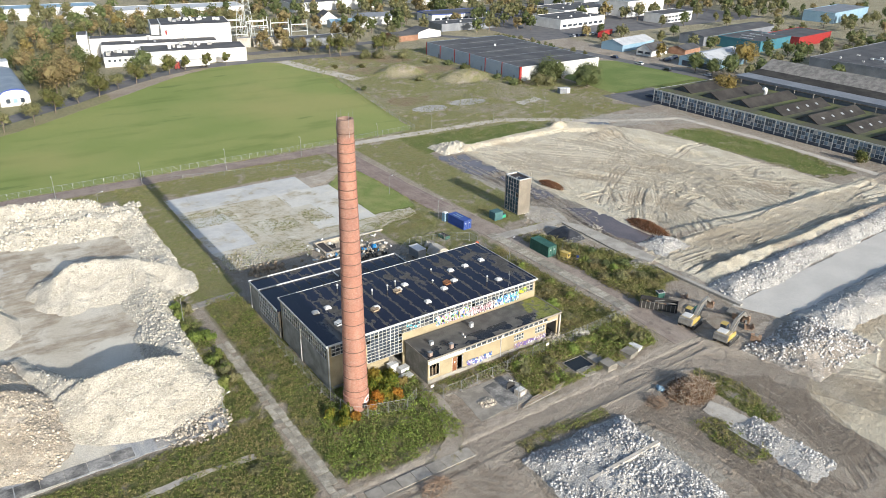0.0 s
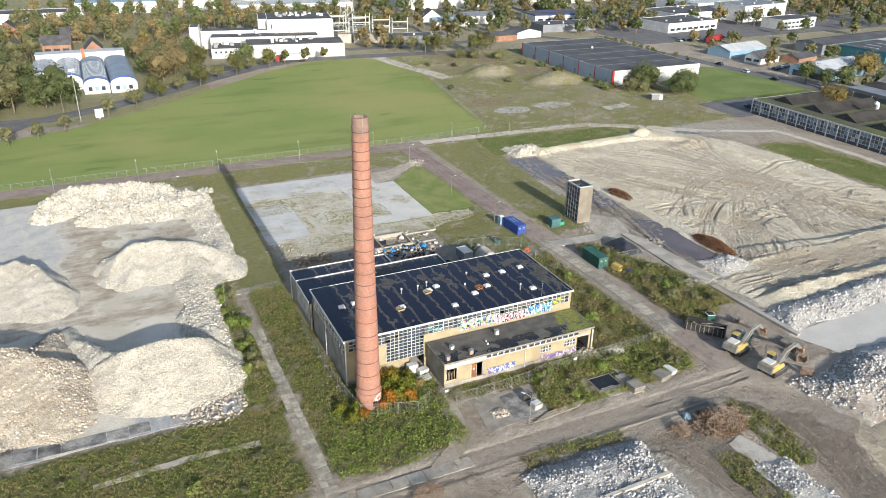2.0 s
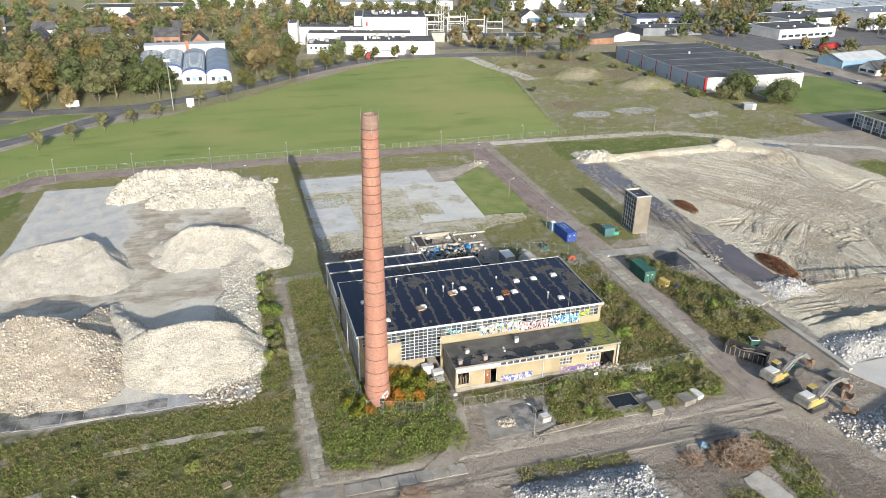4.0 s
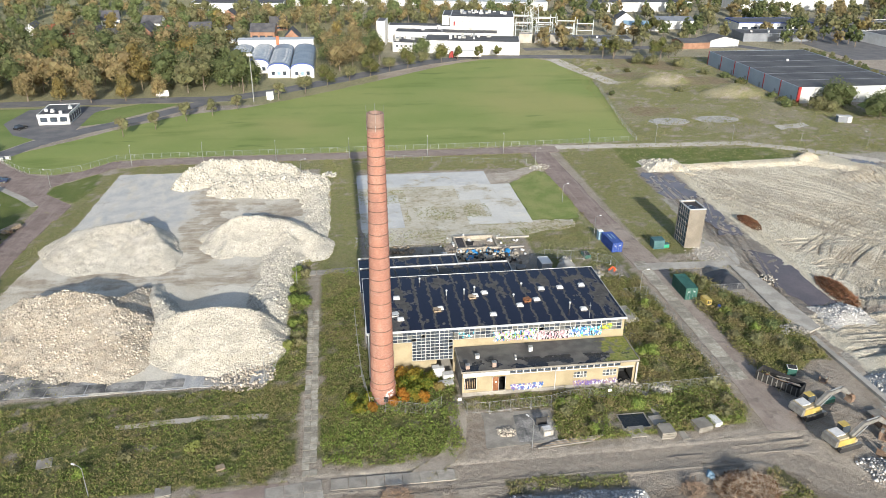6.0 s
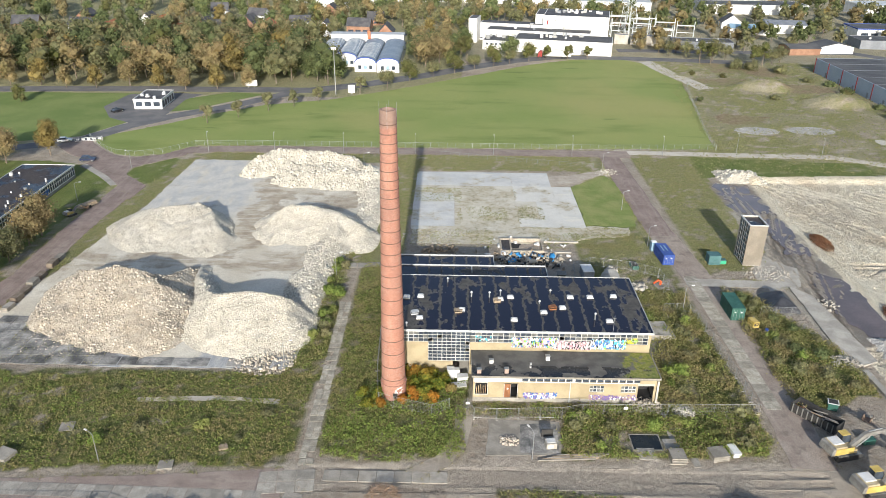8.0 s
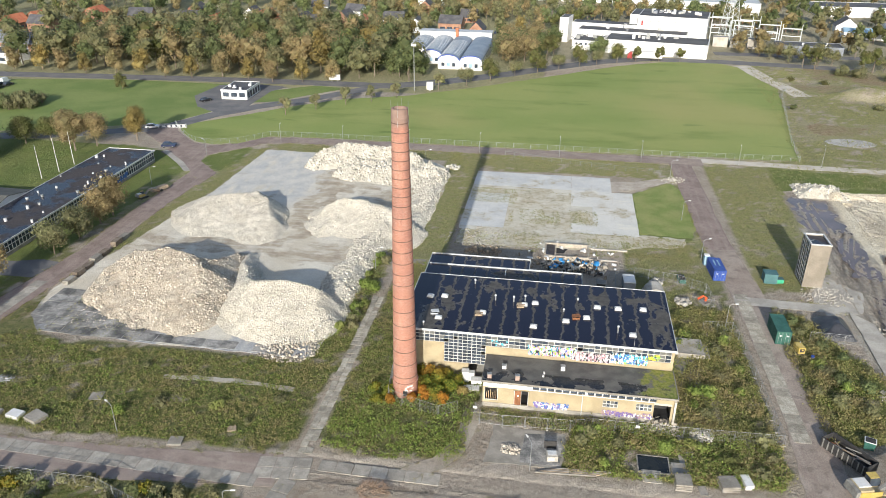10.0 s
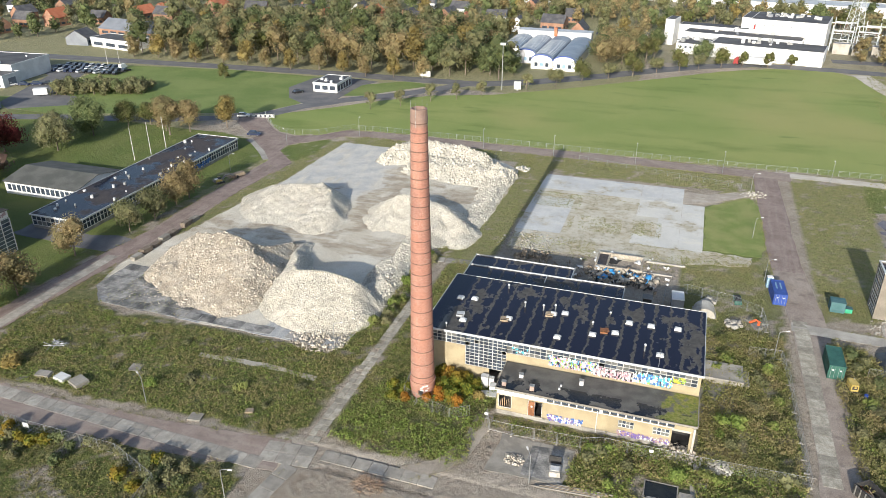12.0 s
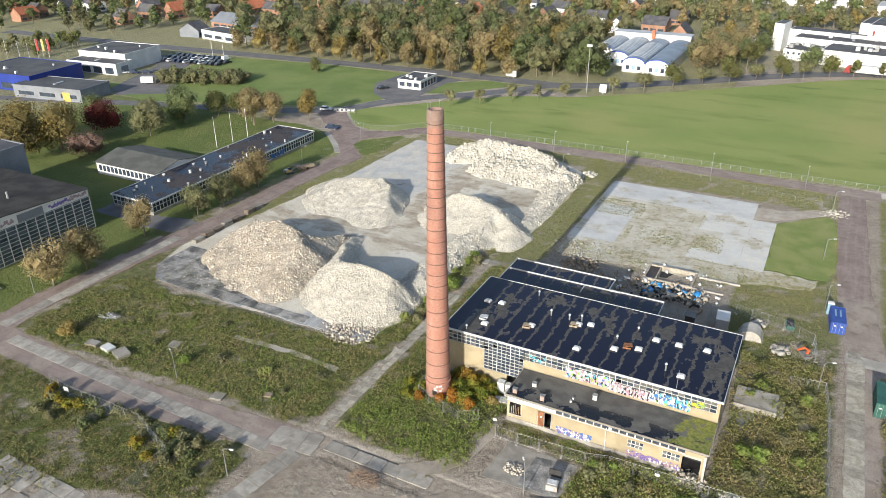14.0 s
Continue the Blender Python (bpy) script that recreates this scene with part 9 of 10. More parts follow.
M_DUSTRUST = plain("dust_covered_rusty_steel", (0.19, 0.125, 0.085), (0.28, 0.20, 0.145), 1.5, 9, 0.9)
M_MACHINE = plain("dusty_tan_machine_paint", (0.33, 0.27, 0.16), (0.43, 0.37, 0.25), 1, 8, 0.6)
M_STEELGREY = plain("dark_grey_machine_paint", (0.15, 0.145, 0.135), (0.23, 0.225, 0.21), 1, 8, 0.65)
excavator(111.6, 70.4, 14, "yellow and grey tracked excavator with its arm stretched out")
excavator(112.4, 63.2, 12, "yellow and grey tracked excavator beside a second one")
mini = excavator(-35.3, 150.7, 62, "small yellow excavator parked on the verge")
mini.scale = (0.55, 0.55, 0.55)


def loose_bucket(x, y, rz, s, label):
    top = empty("digger_bucket", x, y, 0, rz, label=label, category="bucket")
    part("shell", Build().side([(-0.6 * s, 0), (0.5 * s, 0), (0.8 * s, 0.5 * s), (0.7 * s, 0.55 * s), (0.4 * s, 0.12 * s), (-0.4 * s, 0.12 * s), (-0.6 * s, 0.9 * s), (-0.75 * s, 0.9 * s)], -0.7 * s, 0.7 * s), M_DUSTRUST, top)
    part("ear", Build().box(-0.5 * s, 0, 0.8 * s, 0.3 * s, 0.5 * s, 0.4 * s), M_STEELGREY, top)


loose_bucket(117.0, 60.2, 30, 1.3, "rusty digger bucket lying on the soil")
loose_bucket(119.5, 63.5, -50, 1.2, "rusty sorting bucket on the soil")
loose_bucket(121.0, 66.6, 10, 1.4, "rusty demolition grab on the soil")
loose_bucket(119.0, 78.0, 140, 0.9, "rust-red steel drum piece by the weeds")


def ribbed_skip():
    top = empty("scrap_skip", 111.2, 77.8, 0.02, -54, label="long black open skip filled with scrap beams", category="skip")
    l, w, h = 7.0, 2.4, 1.5
    b = Build().box(0, 0, 0.1, l, w, 0.12)
    for s in (-1, 1):
        b.box(0, s * w / 2, 0.1, l, 0.1, h)
    b.box(-l / 2, 0, 0.1, 0.1, w, h).box(l / 2, 0, 0.1, 0.1, w, h)
    part("shell", b, M_BLACK, top)
    for s in (-1, 1):
        for k in range(9):
            part("rib", Build().box(-l / 2 + l * (k + 0.5) / 9, s * (w / 2 + 0.1), 0.1, 0.14, 0.14, h), M_STEELGREY, top)
    rng = random.Random(7)
    for k in range(16):
        p = Vector((rng.uniform(-3, 3), rng.uniform(-0.9, 0.9), rng.uniform(0.6, 1.5)))
        d = Vector((rng.uniform(0.6, 1.6), rng.uniform(-0.5, 0.5), rng.uniform(-0.1, 0.3)))
        part("scrap_beam", Build().tube(p - d, p + d, rng.uniform(0.05, 0.12), None, 5), rng.choice([M_RUST, M_STEELGREY, M_WOOD]), top)


ribbed_skip()
bin_ = empty("waste_bin", 114.9, 80.6, 0, -20, label="green steel waste bin with white rim", category="bin")
part("body", Build().box(0, 0, 0, 1.3, 1.1, 1.25, 0, 1.12), M_GREEN, bin_)
part("rim", Build().box(0, 0, 1.25, 1.55, 1.32, 0.08), M_WHITE, bin_)
part("lid", Build().box(0, 0, 1.33, 1.3, 1.1, 0.04), M_BLACK, bin_)
box2 = empty("tool_box", 116.4, 72.8, 0, 10, label="low green steel tool box", category="box")
part("body", Build().box(0, 0, 0, 1.8, 1.0, 0.8), M_GREEN, box2)
part("lid", Build().box(0, 0, 0.8, 1.86, 1.06, 0.06), M_GREEN, box2)


def plate_stack(x, y, w, l, n, rz, mat, label, t=0.16):
    top = empty("plate_stack", x, y, 0, rz, label=label, category="stack")
    rng = random.Random(int(x * 10))
    for k in range(n):
        part("plate", Build().box(rng.uniform(-0.05, 0.05), rng.uniform(-0.05, 0.05), -0.05 + t * k, w, l, t * 0.82, rng.uniform(-1.5, 1.5)), mat, top)


plate_stack(87.9, 68.6, 2.1, 2.2, 7, 2, M_OLDCONC, "stack of weathered concrete plates")
plate_stack(87.7, 71.3, 1.9, 2.2, 3, 4, M_OLDCONC, "low stack of weathered concrete plates")
plate_stack(93.8, 69.4, 2.4, 2.2, 6, 12, M_OLDCONC, "stack of thin concrete plates on the verge")
plate_stack(96.3, 70.2, 1.1, 2.2, 5, 10, M_WHITE, "narrow stack of white plates on the verge")
plate_stack(90.4, 67.9, 1.0, 1.7, 1, 8, M_OLDCONC, "single concrete plate in the grass")
plate_stack(95.0, 72.2, 1.6, 1.2, 2, 30, M_RUST, "rusty sheet standing behind the plates")
plate_stack(17.5, 65.6, 2.0, 1.7, 2, 8, M_OLDCONC, "concrete inspection cover in the weeds")
plate_stack(24.3, 69.4, 1.2, 1.0, 2, 20, M_WOOD, "broken pallet boards in the weeds")
plate_stack(0.4, 73.4, 2.0, 2.0, 1, 12, M_OLDCONC, "square concrete cover in the weeds")
plate_stack(-12.4, 66.9, 2.4, 1.5, 3, 6, M_OLDCONC, "low stack of concrete blocks in the weeds")
plate_stack(-8.8, 67.0, 2.2, 1.6, 4, -8, M_WHITE, "stack of pale concrete slabs in the weeds")
plate_stack(-5.2, 66.8, 2.6, 2.2, 5, -20, M_OLDCONC, "stack of old concrete blocks in the weeds")
plate_stack(-15.0, 65.0, 1.6, 1.2, 1, 15, M_OLDCONC, "flat concrete tile in the grass")
plate_stack(121.8, 68.2, 2.4, 2.4, 4, 10, M_OLDCONC, "stack of concrete floor plates by the slab")
for k in range(7):
    plate_stack(-26.2 - 0.1 * k, 106.5 + 3.2 * k + (1.8 if k > 4 else 0), 1.3, 2.5, 3 + k % 2, -6 + k, M_BARK if k % 3 else M_OLDCONC, "row of dark timber and concrete blocks by the pad", 0.3)


# ---- the yard in front of the annex ----
tank2 = empty("basin", 84.4, 72.1, 0, 0, label="sunken concrete basin filled with dark water", category="basin")
part("rim", Build().box(0, -1.65, -0.3, 4.4, 0.16, 0.36).box(0, 1.65, -0.3, 4.4, 0.16, 0.36).box(-2.12, 0, -0.3, 0.16, 3.14, 0.36).box(2.12, 0, -0.3, 0.16, 3.14, 0.36), M_OLDCONC, tank2)
part("water", Build().box(0, 0, -0.3, 4.08, 3.14, 0.32), M_POOL, tank2, "still black water")
pump = empty("control_cabinet", 70.6, 70.9, 0, 8, label="grey concrete control cabinet with open top", category="cabinet")
part("body", Build().box(0, 0, 0, 1.5, 1.3, 0.9), M_CONC, pump)
part("panel", Build().box(-0.15, -0.67, 0.2, 0.8, 0.04, 0.5), M_WHITE, pump)
part("lid", Build().box(0, 0.1, 0.9, 1.2, 0.9, 0.08), M_GREYPAINT, pump)
slab = empty("leaning_board", 70.3, 73.0, 0, 4, label="black board leaning in the yard", category="board")
part("board", Build().box(0, 0, 0.0, 1.7, 0.12, 1.3), M_BLACK, slab)
part("prop", Build().box(0, 0.25, 0, 0.1, 0.5, 0.6), M_WOOD, slab)
logs = empty("timber_beams", 73.2, 68.4, 0, 3, label="old timber beams and rusty pipes at the road's edge", category="timber")
for k in range(5):
    part("beam", Build().tube((-4.8 + 0.7 * k, 0.25 * k - 0.4, 0.12), (3.4 + 0.5 * k, 0.22 * k - 0.3, 0.16), 0.13, None, 7), M_WOOD if k % 2 else M_OLDCONC, logs)


def small_rubble(x, y, r, n, mat, label, seed, size=(0.12, 0.5), h=0.6):
    rng = np.random.default_rng(seed)
    d = rng.uniform(0, 1, n) ** 0.6 * r
    a = rng.uniform(0, 6.283, n)
    p = np.stack([x + d * np.cos(a), y + d * np.sin(a) * 0.8, h * np.clip(1 - d / r, 0, 1) * rng.uniform(0.2, 1, n) + 0.03], 1)
    s = rng.uniform(*size, n)
    ob = part("rubble", chunks("rubble", p, s, mat, seed), None)
    tagged(ob, label, "rubble", kind="stuff")


small_rubble(64.8, 71.9, 1.5, 150, M_BRICKRUB, "small heap of broken brick in the yard", 1, (0.08, 0.32), 0.45)
small_rubble(91.8, 79.2, 1.7, 160, M_RUBBLE, "small heap of white rubble at the fence", 2)
small_rubble(86.2, 80.4, 2.6, 220, M_BRICKRUB, "fallen brick in front of the breached corner", 3, h=0.9)
small_rubble(25.0, 91.2, 5.6, 520, M_BRICKRUB, "broken concrete pieces at the heap's foot", 4, (0.09, 0.42), 0.7)
small_rubble(123.2, 93.4, 2.6, 200, M_CONC, "broken concrete and bars by the footing", 5, (0.12, 0.42))
small_rubble(52, 141, 8, 240, M_CONC, "scattered concrete lumps on the old floor", 6, (0.1, 0.42), 0.15)
small_rubble(54, 134, 4, 90, M_WOOD, "scattered timber and debris behind the wing", 7, (0.2, 0.9), 0.3)
small_rubble(90, 126, 1.6, 40, M_CONC, "broken slabs in the grass", 8, (0.3, 0.9), 0.2)
small_rubble(94.0, 119.0, 1.6, 30, M_CONC, "grey broken plates in the grass", 9, (0.3, 0.9), 0.2)
small_rubble(39.5, 187.0, 2.0, 40, M_RUBBLE, "white lumps strayed from the heap", 10, (0.3, 1.0), 0.2)
small_rubble(100, 187, 3.5, 60, M_RUBBLE, "scattered pale stones at the road corner", 11, (0.15, 0.5), 0.1)
small_rubble(122, 126, 5.0, 260, M_CONC, "broken pale concrete on the apron", 12, (0.08, 0.3), 0.1)
small_rubble(128, 113, 3.0, 90, M_CONC, "broken concrete along the puddle", 13, (0.12, 0.5), 0.15)
small_rubble(-12, 96.5, 7.0, 160, M_BRICKRUB, "scattered grey rubble on the pad", 14, (0.08, 0.32), 0.06)
small_rubble(204, 174, 10.0, 110, M_CONC, "scattered pale rubble at the pit's corner", 15, (0.1, 0.35), 0.1)
small_rubble(90.2, 59.4, 0.9, 6, M_LIGHTBLUE, "pale blue rubbish bag and boards on the soil", 16, (0.4, 0.9), 0.2)
beam = Build().box(71.6, 49.6, 0.9, 13.8, 0.55, 0.7, 1.0)
tagged(part("concrete_beam", beam, M_PALE_ROAD, None), "long pale concrete beam lying in the rubble", "beam")


def ruin():
    top = empty("cellar_ruin", label="open brick cellar of a demolished building", category="ruin")
    for x, y, sx, sy, h in ((71.8, 133.7, 9.6, 0.4, 0.7), (71.8, 139.6, 9.6, 0.4, 0.9), (67.2, 136.6, 0.4, 5.5, 0.9), (76.4, 136.6, 0.4, 5.5, 0.8), (69.4, 136.6, 0.3, 5.5, 0.7)):
        part("wall", Build().box(x, y, -0.2, sx, sy, h + 0.2), M_BRICKRUB_SOIL, top)
    # shallow plate; the cellar's depth and shade come from its near-black colour
    part("cellar_floor", Build().box(72.9, 136.6, -0.15, 6.6, 5.4, 0.12), M_DARK, top, "cellar floor coloured near-black for the shade below")
    part("felt_sheet", Build().box(68.3, 136.6, 0.5, 1.8, 5.4, 0.08), M_WETDARK, top, "dark roofing felt")
    part("sill", Build().box(81, 139.4, -0.1, 7.8, 0.35, 0.45), M_CONC, top)
    part("sill", Build().box(79.5, 134.2, -0.1, 6.0, 0.35, 0.4), M_CONC, top)


ruin()
M_TARP = plain("blue_plastic_sheet", (0.03, 0.22, 0.50), (0.06, 0.30, 0.60), 1, 5, 0.4)


def junk():
    rng = np.random.default_rng(12)
    for label, mat, n, x0, y0, x1, y1, s in (("blue plastic sheets and drums in the debris", M_TARP, 26, 68.5, 128.5, 79, 133, (0.4, 1.3)), ("heap of mixed demolition debris", M_BRICKRUB, 200, 66.5, 127.5, 80, 133.2, (0.2, 0.9)),
                                             ("scattered white panels and scrap", M_WHITE, 60, 62, 127, 82, 141, (0.2, 0.9)), ("broken timber in the debris", M_WOOD, 90, 58, 124, 80, 134, (0.2, 1.0)), ("dark scrap in the debris", M_BLACK, 60, 66, 126, 79, 133, (0.3, 1.0))):
        p = np.stack([rng.uniform(x0, x1, n), rng.uniform(y0, y1, n), rng.uniform(0.05, 0.45, n)], 1)
        ob = part("debris", chunks("debris", p, rng.uniform(*s, n), mat, 3, 0.15), None)
        tagged(ob, label, "debris", kind="stuff")


junk()
car_ = empty("site_caravan", 84.0, 122.4, 0, 4, label="small site caravan with a white roof", category="caravan")
part("body", Build().box(0, 0, 0.4, 2.2, 3.4, 1.9), M_GREYCLAD, car_)
part("roof", Build().box(0, 0, 2.3, 2.3, 3.5, 0.14, 0, 0.94), M_WHITE, car_)
part("wheel", Build().tube((-1.15, 0, 0.32), (-0.95, 0, 0.32), 0.32, None, 12), M_BLACK, car_)
part("wheel", Build().tube((1.15, 0, 0.32), (0.95, 0, 0.32), 0.32, None, 12), M_BLACK, car_)
part("drawbar", Build().tube((0, -1.7, 0.45), (0, -2.7, 0.4), 0.06), M_STEEL, car_)
cage = empty("steel_shed", 78.6, 121.0, 0, 0, label="small dark steel frame shed behind the hall", category="shed")
part("body", Build().box(0, 0, -0.1, 1.6, 1.6, 1.9), M_BLACK, cage)
part("roof", Build().box(0, 0, 1.8, 1.9, 1.9, 0.1), M_CORRUG, cage)
culvert = empty("concrete_vault", 89.0, 121.6, 0, 2, label="half-round pale concrete vault", category="vault")
arc = [(1.9 * math.cos(math.pi * i / 12), 1.75 * math.sin(math.pi * i / 12)) for i in range(13)]
part("shell", Build().side(arc, -1.7, 1.7), M_CONC, culvert)
part("floor", Build().box(0, 0, -0.1, 4.2, 3.8, 0.12), M_CONC, culvert)
bunker = empty("concrete_platform", 92.2, 101.8, 0, 0, label="low weathered concrete loading platform", category="platform")
part("deck", Build().box(0, 0, -0.2, 6.0, 5.0, 1.1), M_CONC, bunker)
part("kerb", Build().box(0, -2.45, 0.9, 6.0, 0.2, 0.12), M_CONC, bunker)
part("step", Build().box(3.5, 0, -0.2, 1.0, 4.0, 0.5), M_CONC, bunker)
reel = empty("hose_reel", 98.0, 119.0, 0, 30, label="orange machine arm on a steel frame", category="machine")
M_ORANGE = plain("orange_paint", (0.60, 0.10, 0.03), (0.68, 0.14, 0.05), 1, 6, 0.5)
part("frame", Build().box(0, 0, 0, 1.2, 1.8, 0.5), M_STEELGREY, reel)
part("arm", Build().side([(-1.6, 1.5), (-0.4, 1.9), (0.6, 1.2), (0.6, 1.0), (-0.4, 1.6), (-1.6, 1.25)], -0.15, 0.15), M_ORANGE, reel)
part("post", Build().box(0.3, 0, 0.5, 0.3, 0.3, 0.8), M_ORANGE, reel)


# ---- brush, shrubs ----
def brush(name, label, x, y, rx, ry, h, n, mats, seed, leafmat=None):
    """A tangle of dead branches."""
    rng = random.Random(seed)
    top = empty(name, label=label, category="brushwood")
    for j, mat in enumerate(mats):
        b = Build()
        for k in range(n):
            a, d = rng.uniform(0, 6.283), rng.random() ** 0.6
            p = Vector((x + rx * d * math.cos(a), y + ry * d * math.sin(a), h * (1 - d * d) * rng.uniform(0.1, 1)))
            v = Vector((rng.uniform(-1, 1), rng.uniform(-1, 1), rng.uniform(-0.4, 0.8))) * rng.uniform(0.5, 2.0)
            q = p + v * 0.5 + Vector((rng.uniform(-0.3, 0.3), rng.uniform(-0.3, 0.3), 0.1))
            r = rng.uniform(0.02, 0.06)
            b.tube(p - v * 0.5, p, r, r * 0.8, 4, False).tube(p, q, r * 0.8, r * 0.4, 4, False)
        tagged(part("brush_tangle", b, mat, top), kind="stuff")
    if leafmat:
        r2 = np.random.default_rng(seed)
        m = n * 6
        d, a = r2.random(m) ** 0.6, r2.uniform(0, 6.283, m)
        pts = np.stack([x + rx * d * np.cos(a), y + ry * d * np.sin(a), h * (1 - d * d) * r2.uniform(0, 0.9, m)], 1)
        part("dead_foliage", blades("dead_leaves", pts, r2.uniform(0.1, 0.3, m), r2.uniform(0.08, 0.2, m), leafmat, seed, 3, 1.0), None, top)


M_PALETWIG = plain("bleached_twigs", (0.33, 0.27, 0.21), (0.42, 0.35, 0.28), 1, 6, 0.95)
M_TWIG = plain("grey_brown_twigs", (0.22, 0.155, 0.11), (0.30, 0.22, 0.16), 1, 6, 0.95)
M_REDTWIG = plain("red_brown_twigs", (0.20, 0.09, 0.05), (0.28, 0.13, 0.075), 1, 6, 0.95)
M_DEADLEAF = leaf("dead_leaf", (0.17, 0.08, 0.04), (0.24, 0.13, 0.07), (0.15, 0.09, 0.05), 0)
brush("brushwood_heap", "large heap of grubbed-up brown branches", 94.2, 56.4, 4.4, 3.2, 2.3, 420, (M_TWIG, M_PALETWIG, M_PALETWIG), 1, M_DEADLEAF)
brush("brushwood_heap", "strip of red-brown cut scrub at the pit's edge", 140.6, 141.4, 1.8, 4.6, 1.3, 220, (M_REDTWIG,), 2, M_DEADLEAF)
brush("brushwood_heap", "heap of red-brown cut scrub by the puddle", 140.2, 106.2, 2.4, 6.4, 1.8, 420, (M_REDTWIG,), 3, M_DEADLEAF)
brush("brushwood_heap", "uprooted stump with tangled roots", 87.0, 57.2, 1.8, 1.4, 1.2, 140, (M_TWIG,), 4)


def shrub(x, y, r, h, color, n, size, seed, label):
    top = empty("shrub", x, y, -0.1, seed * 40, label=label, category="shrub")
    q = crown_points(h, r, n, size, seed, 0.02, 7)
    part("foliage", array_mesh("foliage", q, np.arange(len(q)).reshape(-1, 4), LEAVES[color]), None, top)
    b = Build()
    rng = random.Random(seed)
    for k in range(5):
        a = rng.uniform(0, 6.3)
        b.tube((0, 0, 0), (r * 0.5 * math.cos(a), r * 0.5 * math.sin(a), h * 0.6), 0.04, 0.015, 5, False)
    part("stem", b, M_BARK, top)


LEAVES["fresh"] = leaf("fresh_green_leaves", (0.155, 0.225, 0.050), (0.225, 0.285, 0.072), (0.205, 0.225, 0.07))
LEAVES["sumac"] = leaf("yellow_green_sumac", (0.085, 0.14, 0.02), (0.20, 0.20, 0.03), (0.27, 0.19, 0.03), 0)
for k, (x, y, r, h, c) in enumerate([(50.6, 81.4, 1.2, 2.2, "orange"), (50.2, 83.6, 1.5, 2.6, "sumac"), (52.4, 82.0, 1.6, 2.4, "sumac"), (52.0, 85.2, 1.7, 2.8, "sumac"), (54.2, 84.0, 1.5, 2.4, "sumac"), (50.6, 86.3, 1.4, 2.6, "orange"), (55.4, 85.6, 1.2, 2.0, "sumac"), (53.6, 80.6, 1.1, 1.8, "orange"), (48.9, 80.2, 0.9, 1.4, "orange"), (56.4, 83.4, 1.0, 1.6, "yellow"), (44.9, 81.2, 1.3, 1.8, "sumac"), (43.6, 79.4, 1.2, 1.5, "sumac"), (45.6, 79.4, 1.0, 1.3, "orange"), (53.0, 86.8, 1.3, 2.2, "sumac"), (42.6, 82.0, 1.0, 1.4, "sumac"), (48.8, 87.2, 1.2, 2.0, "sumac")]):
    shrub(x, y, r, h, c, 520, 0.26, k + 1, "orange-leaved sumac shrub at the chimney's foot" if c == "orange" else "yellow-green sumac shrub between chimney and hall")
rs = random.Random(77)
for k in range(16, 58):
    x, y, lb = (rs.uniform(89, 101.5), rs.uniform(81, 108), "olive bramble thicket east of the annex") if k < 26 else ((rs.uniform(73, 101), rs.uniform(69.5, 77.5), "green bramble clump in the overgrown yard") if k < 42 else (rs.uniform(32, 34.6), rs.uniform(98, 130), "green elder bush at the rubble's edge"))
    if 80.5 < x < 89.5 and y < 75:
        continue
    shrub(x, y, rs.uniform(0.8, 1.6), rs.uniform(0.8, 1.7), rs.choice(["fresh", "olive", "fresh"]), 260, 0.24, 100 + k, lb)
for k in range(34):
    x, y = rs.uniform(-8, 30), rs.uniform(50, 56.5)
    shrub(x, min(y, 56.5), rs.uniform(0.8, 1.5), rs.uniform(0.8, 1.8), rs.choice(["olive", "green", "sumac", "olive"]), 260, 0.26, 200 + k, "olive and yellow scrub beside the slab road")
for k, (x, y) in enumerate([(112.5, 114), (114.5, 112.4), (113, 110.4), (115.6, 106.0), (118, 103), (121, 100), (113.5, 99), (116, 96), (119.5, 94.5), (114, 90), (117.5, 88), (121, 86)]):
    shrub(x, y, rs.uniform(1.0, 1.7), rs.uniform(1.0, 2.0), rs.choice(["olive", "green"]), 300, 0.26, 300 + k, "olive scrub beside the east road")
shrub(-19.6, 67.6, 2.2, 1.7, "yellow", 700, 0.26, 400, "yellow-brown bush in the weed plot")
for k, (x, y) in enumerate([(-3, 72), (6, 70), (11, 73), (26, 71), (-10, 76), (4, 82), (20, 74), (29, 77)]):
    shrub(x, y, rs.uniform(0.8, 1.5), rs.uniform(0.6, 1.2), rs.choice(["fresh", "olive"]), 220, 0.22, 410 + k, "low green bush in the weed plot")


def scrap_tangle(x, y):
    top = empty("scrap_metal", x, y, 0, 0, label="tangle of bent white metal bars in the weeds", category="scrap")
    rng = random.Random(15)
    for k in range(22):
        a = rng.uniform(0, 6.28)
        d = Vector((math.cos(a), math.sin(a), rng.uniform(-0.1, 0.5))) * rng.uniform(0.8, 2.4)
        p = Vector((rng.uniform(-1.2, 1.2), rng.uniform(-0.8, 0.8), rng.uniform(0.3, 0.7)))
        part("bar", Build().tube(p - d * 0.5, p + d * 0.5, 0.07, 0.05, 5), M_STEEL if k % 3 else M_WHITE, top)


scrap_tangle(-16.6, 74.2)
scrap_tangle(-46.5, 71.0)


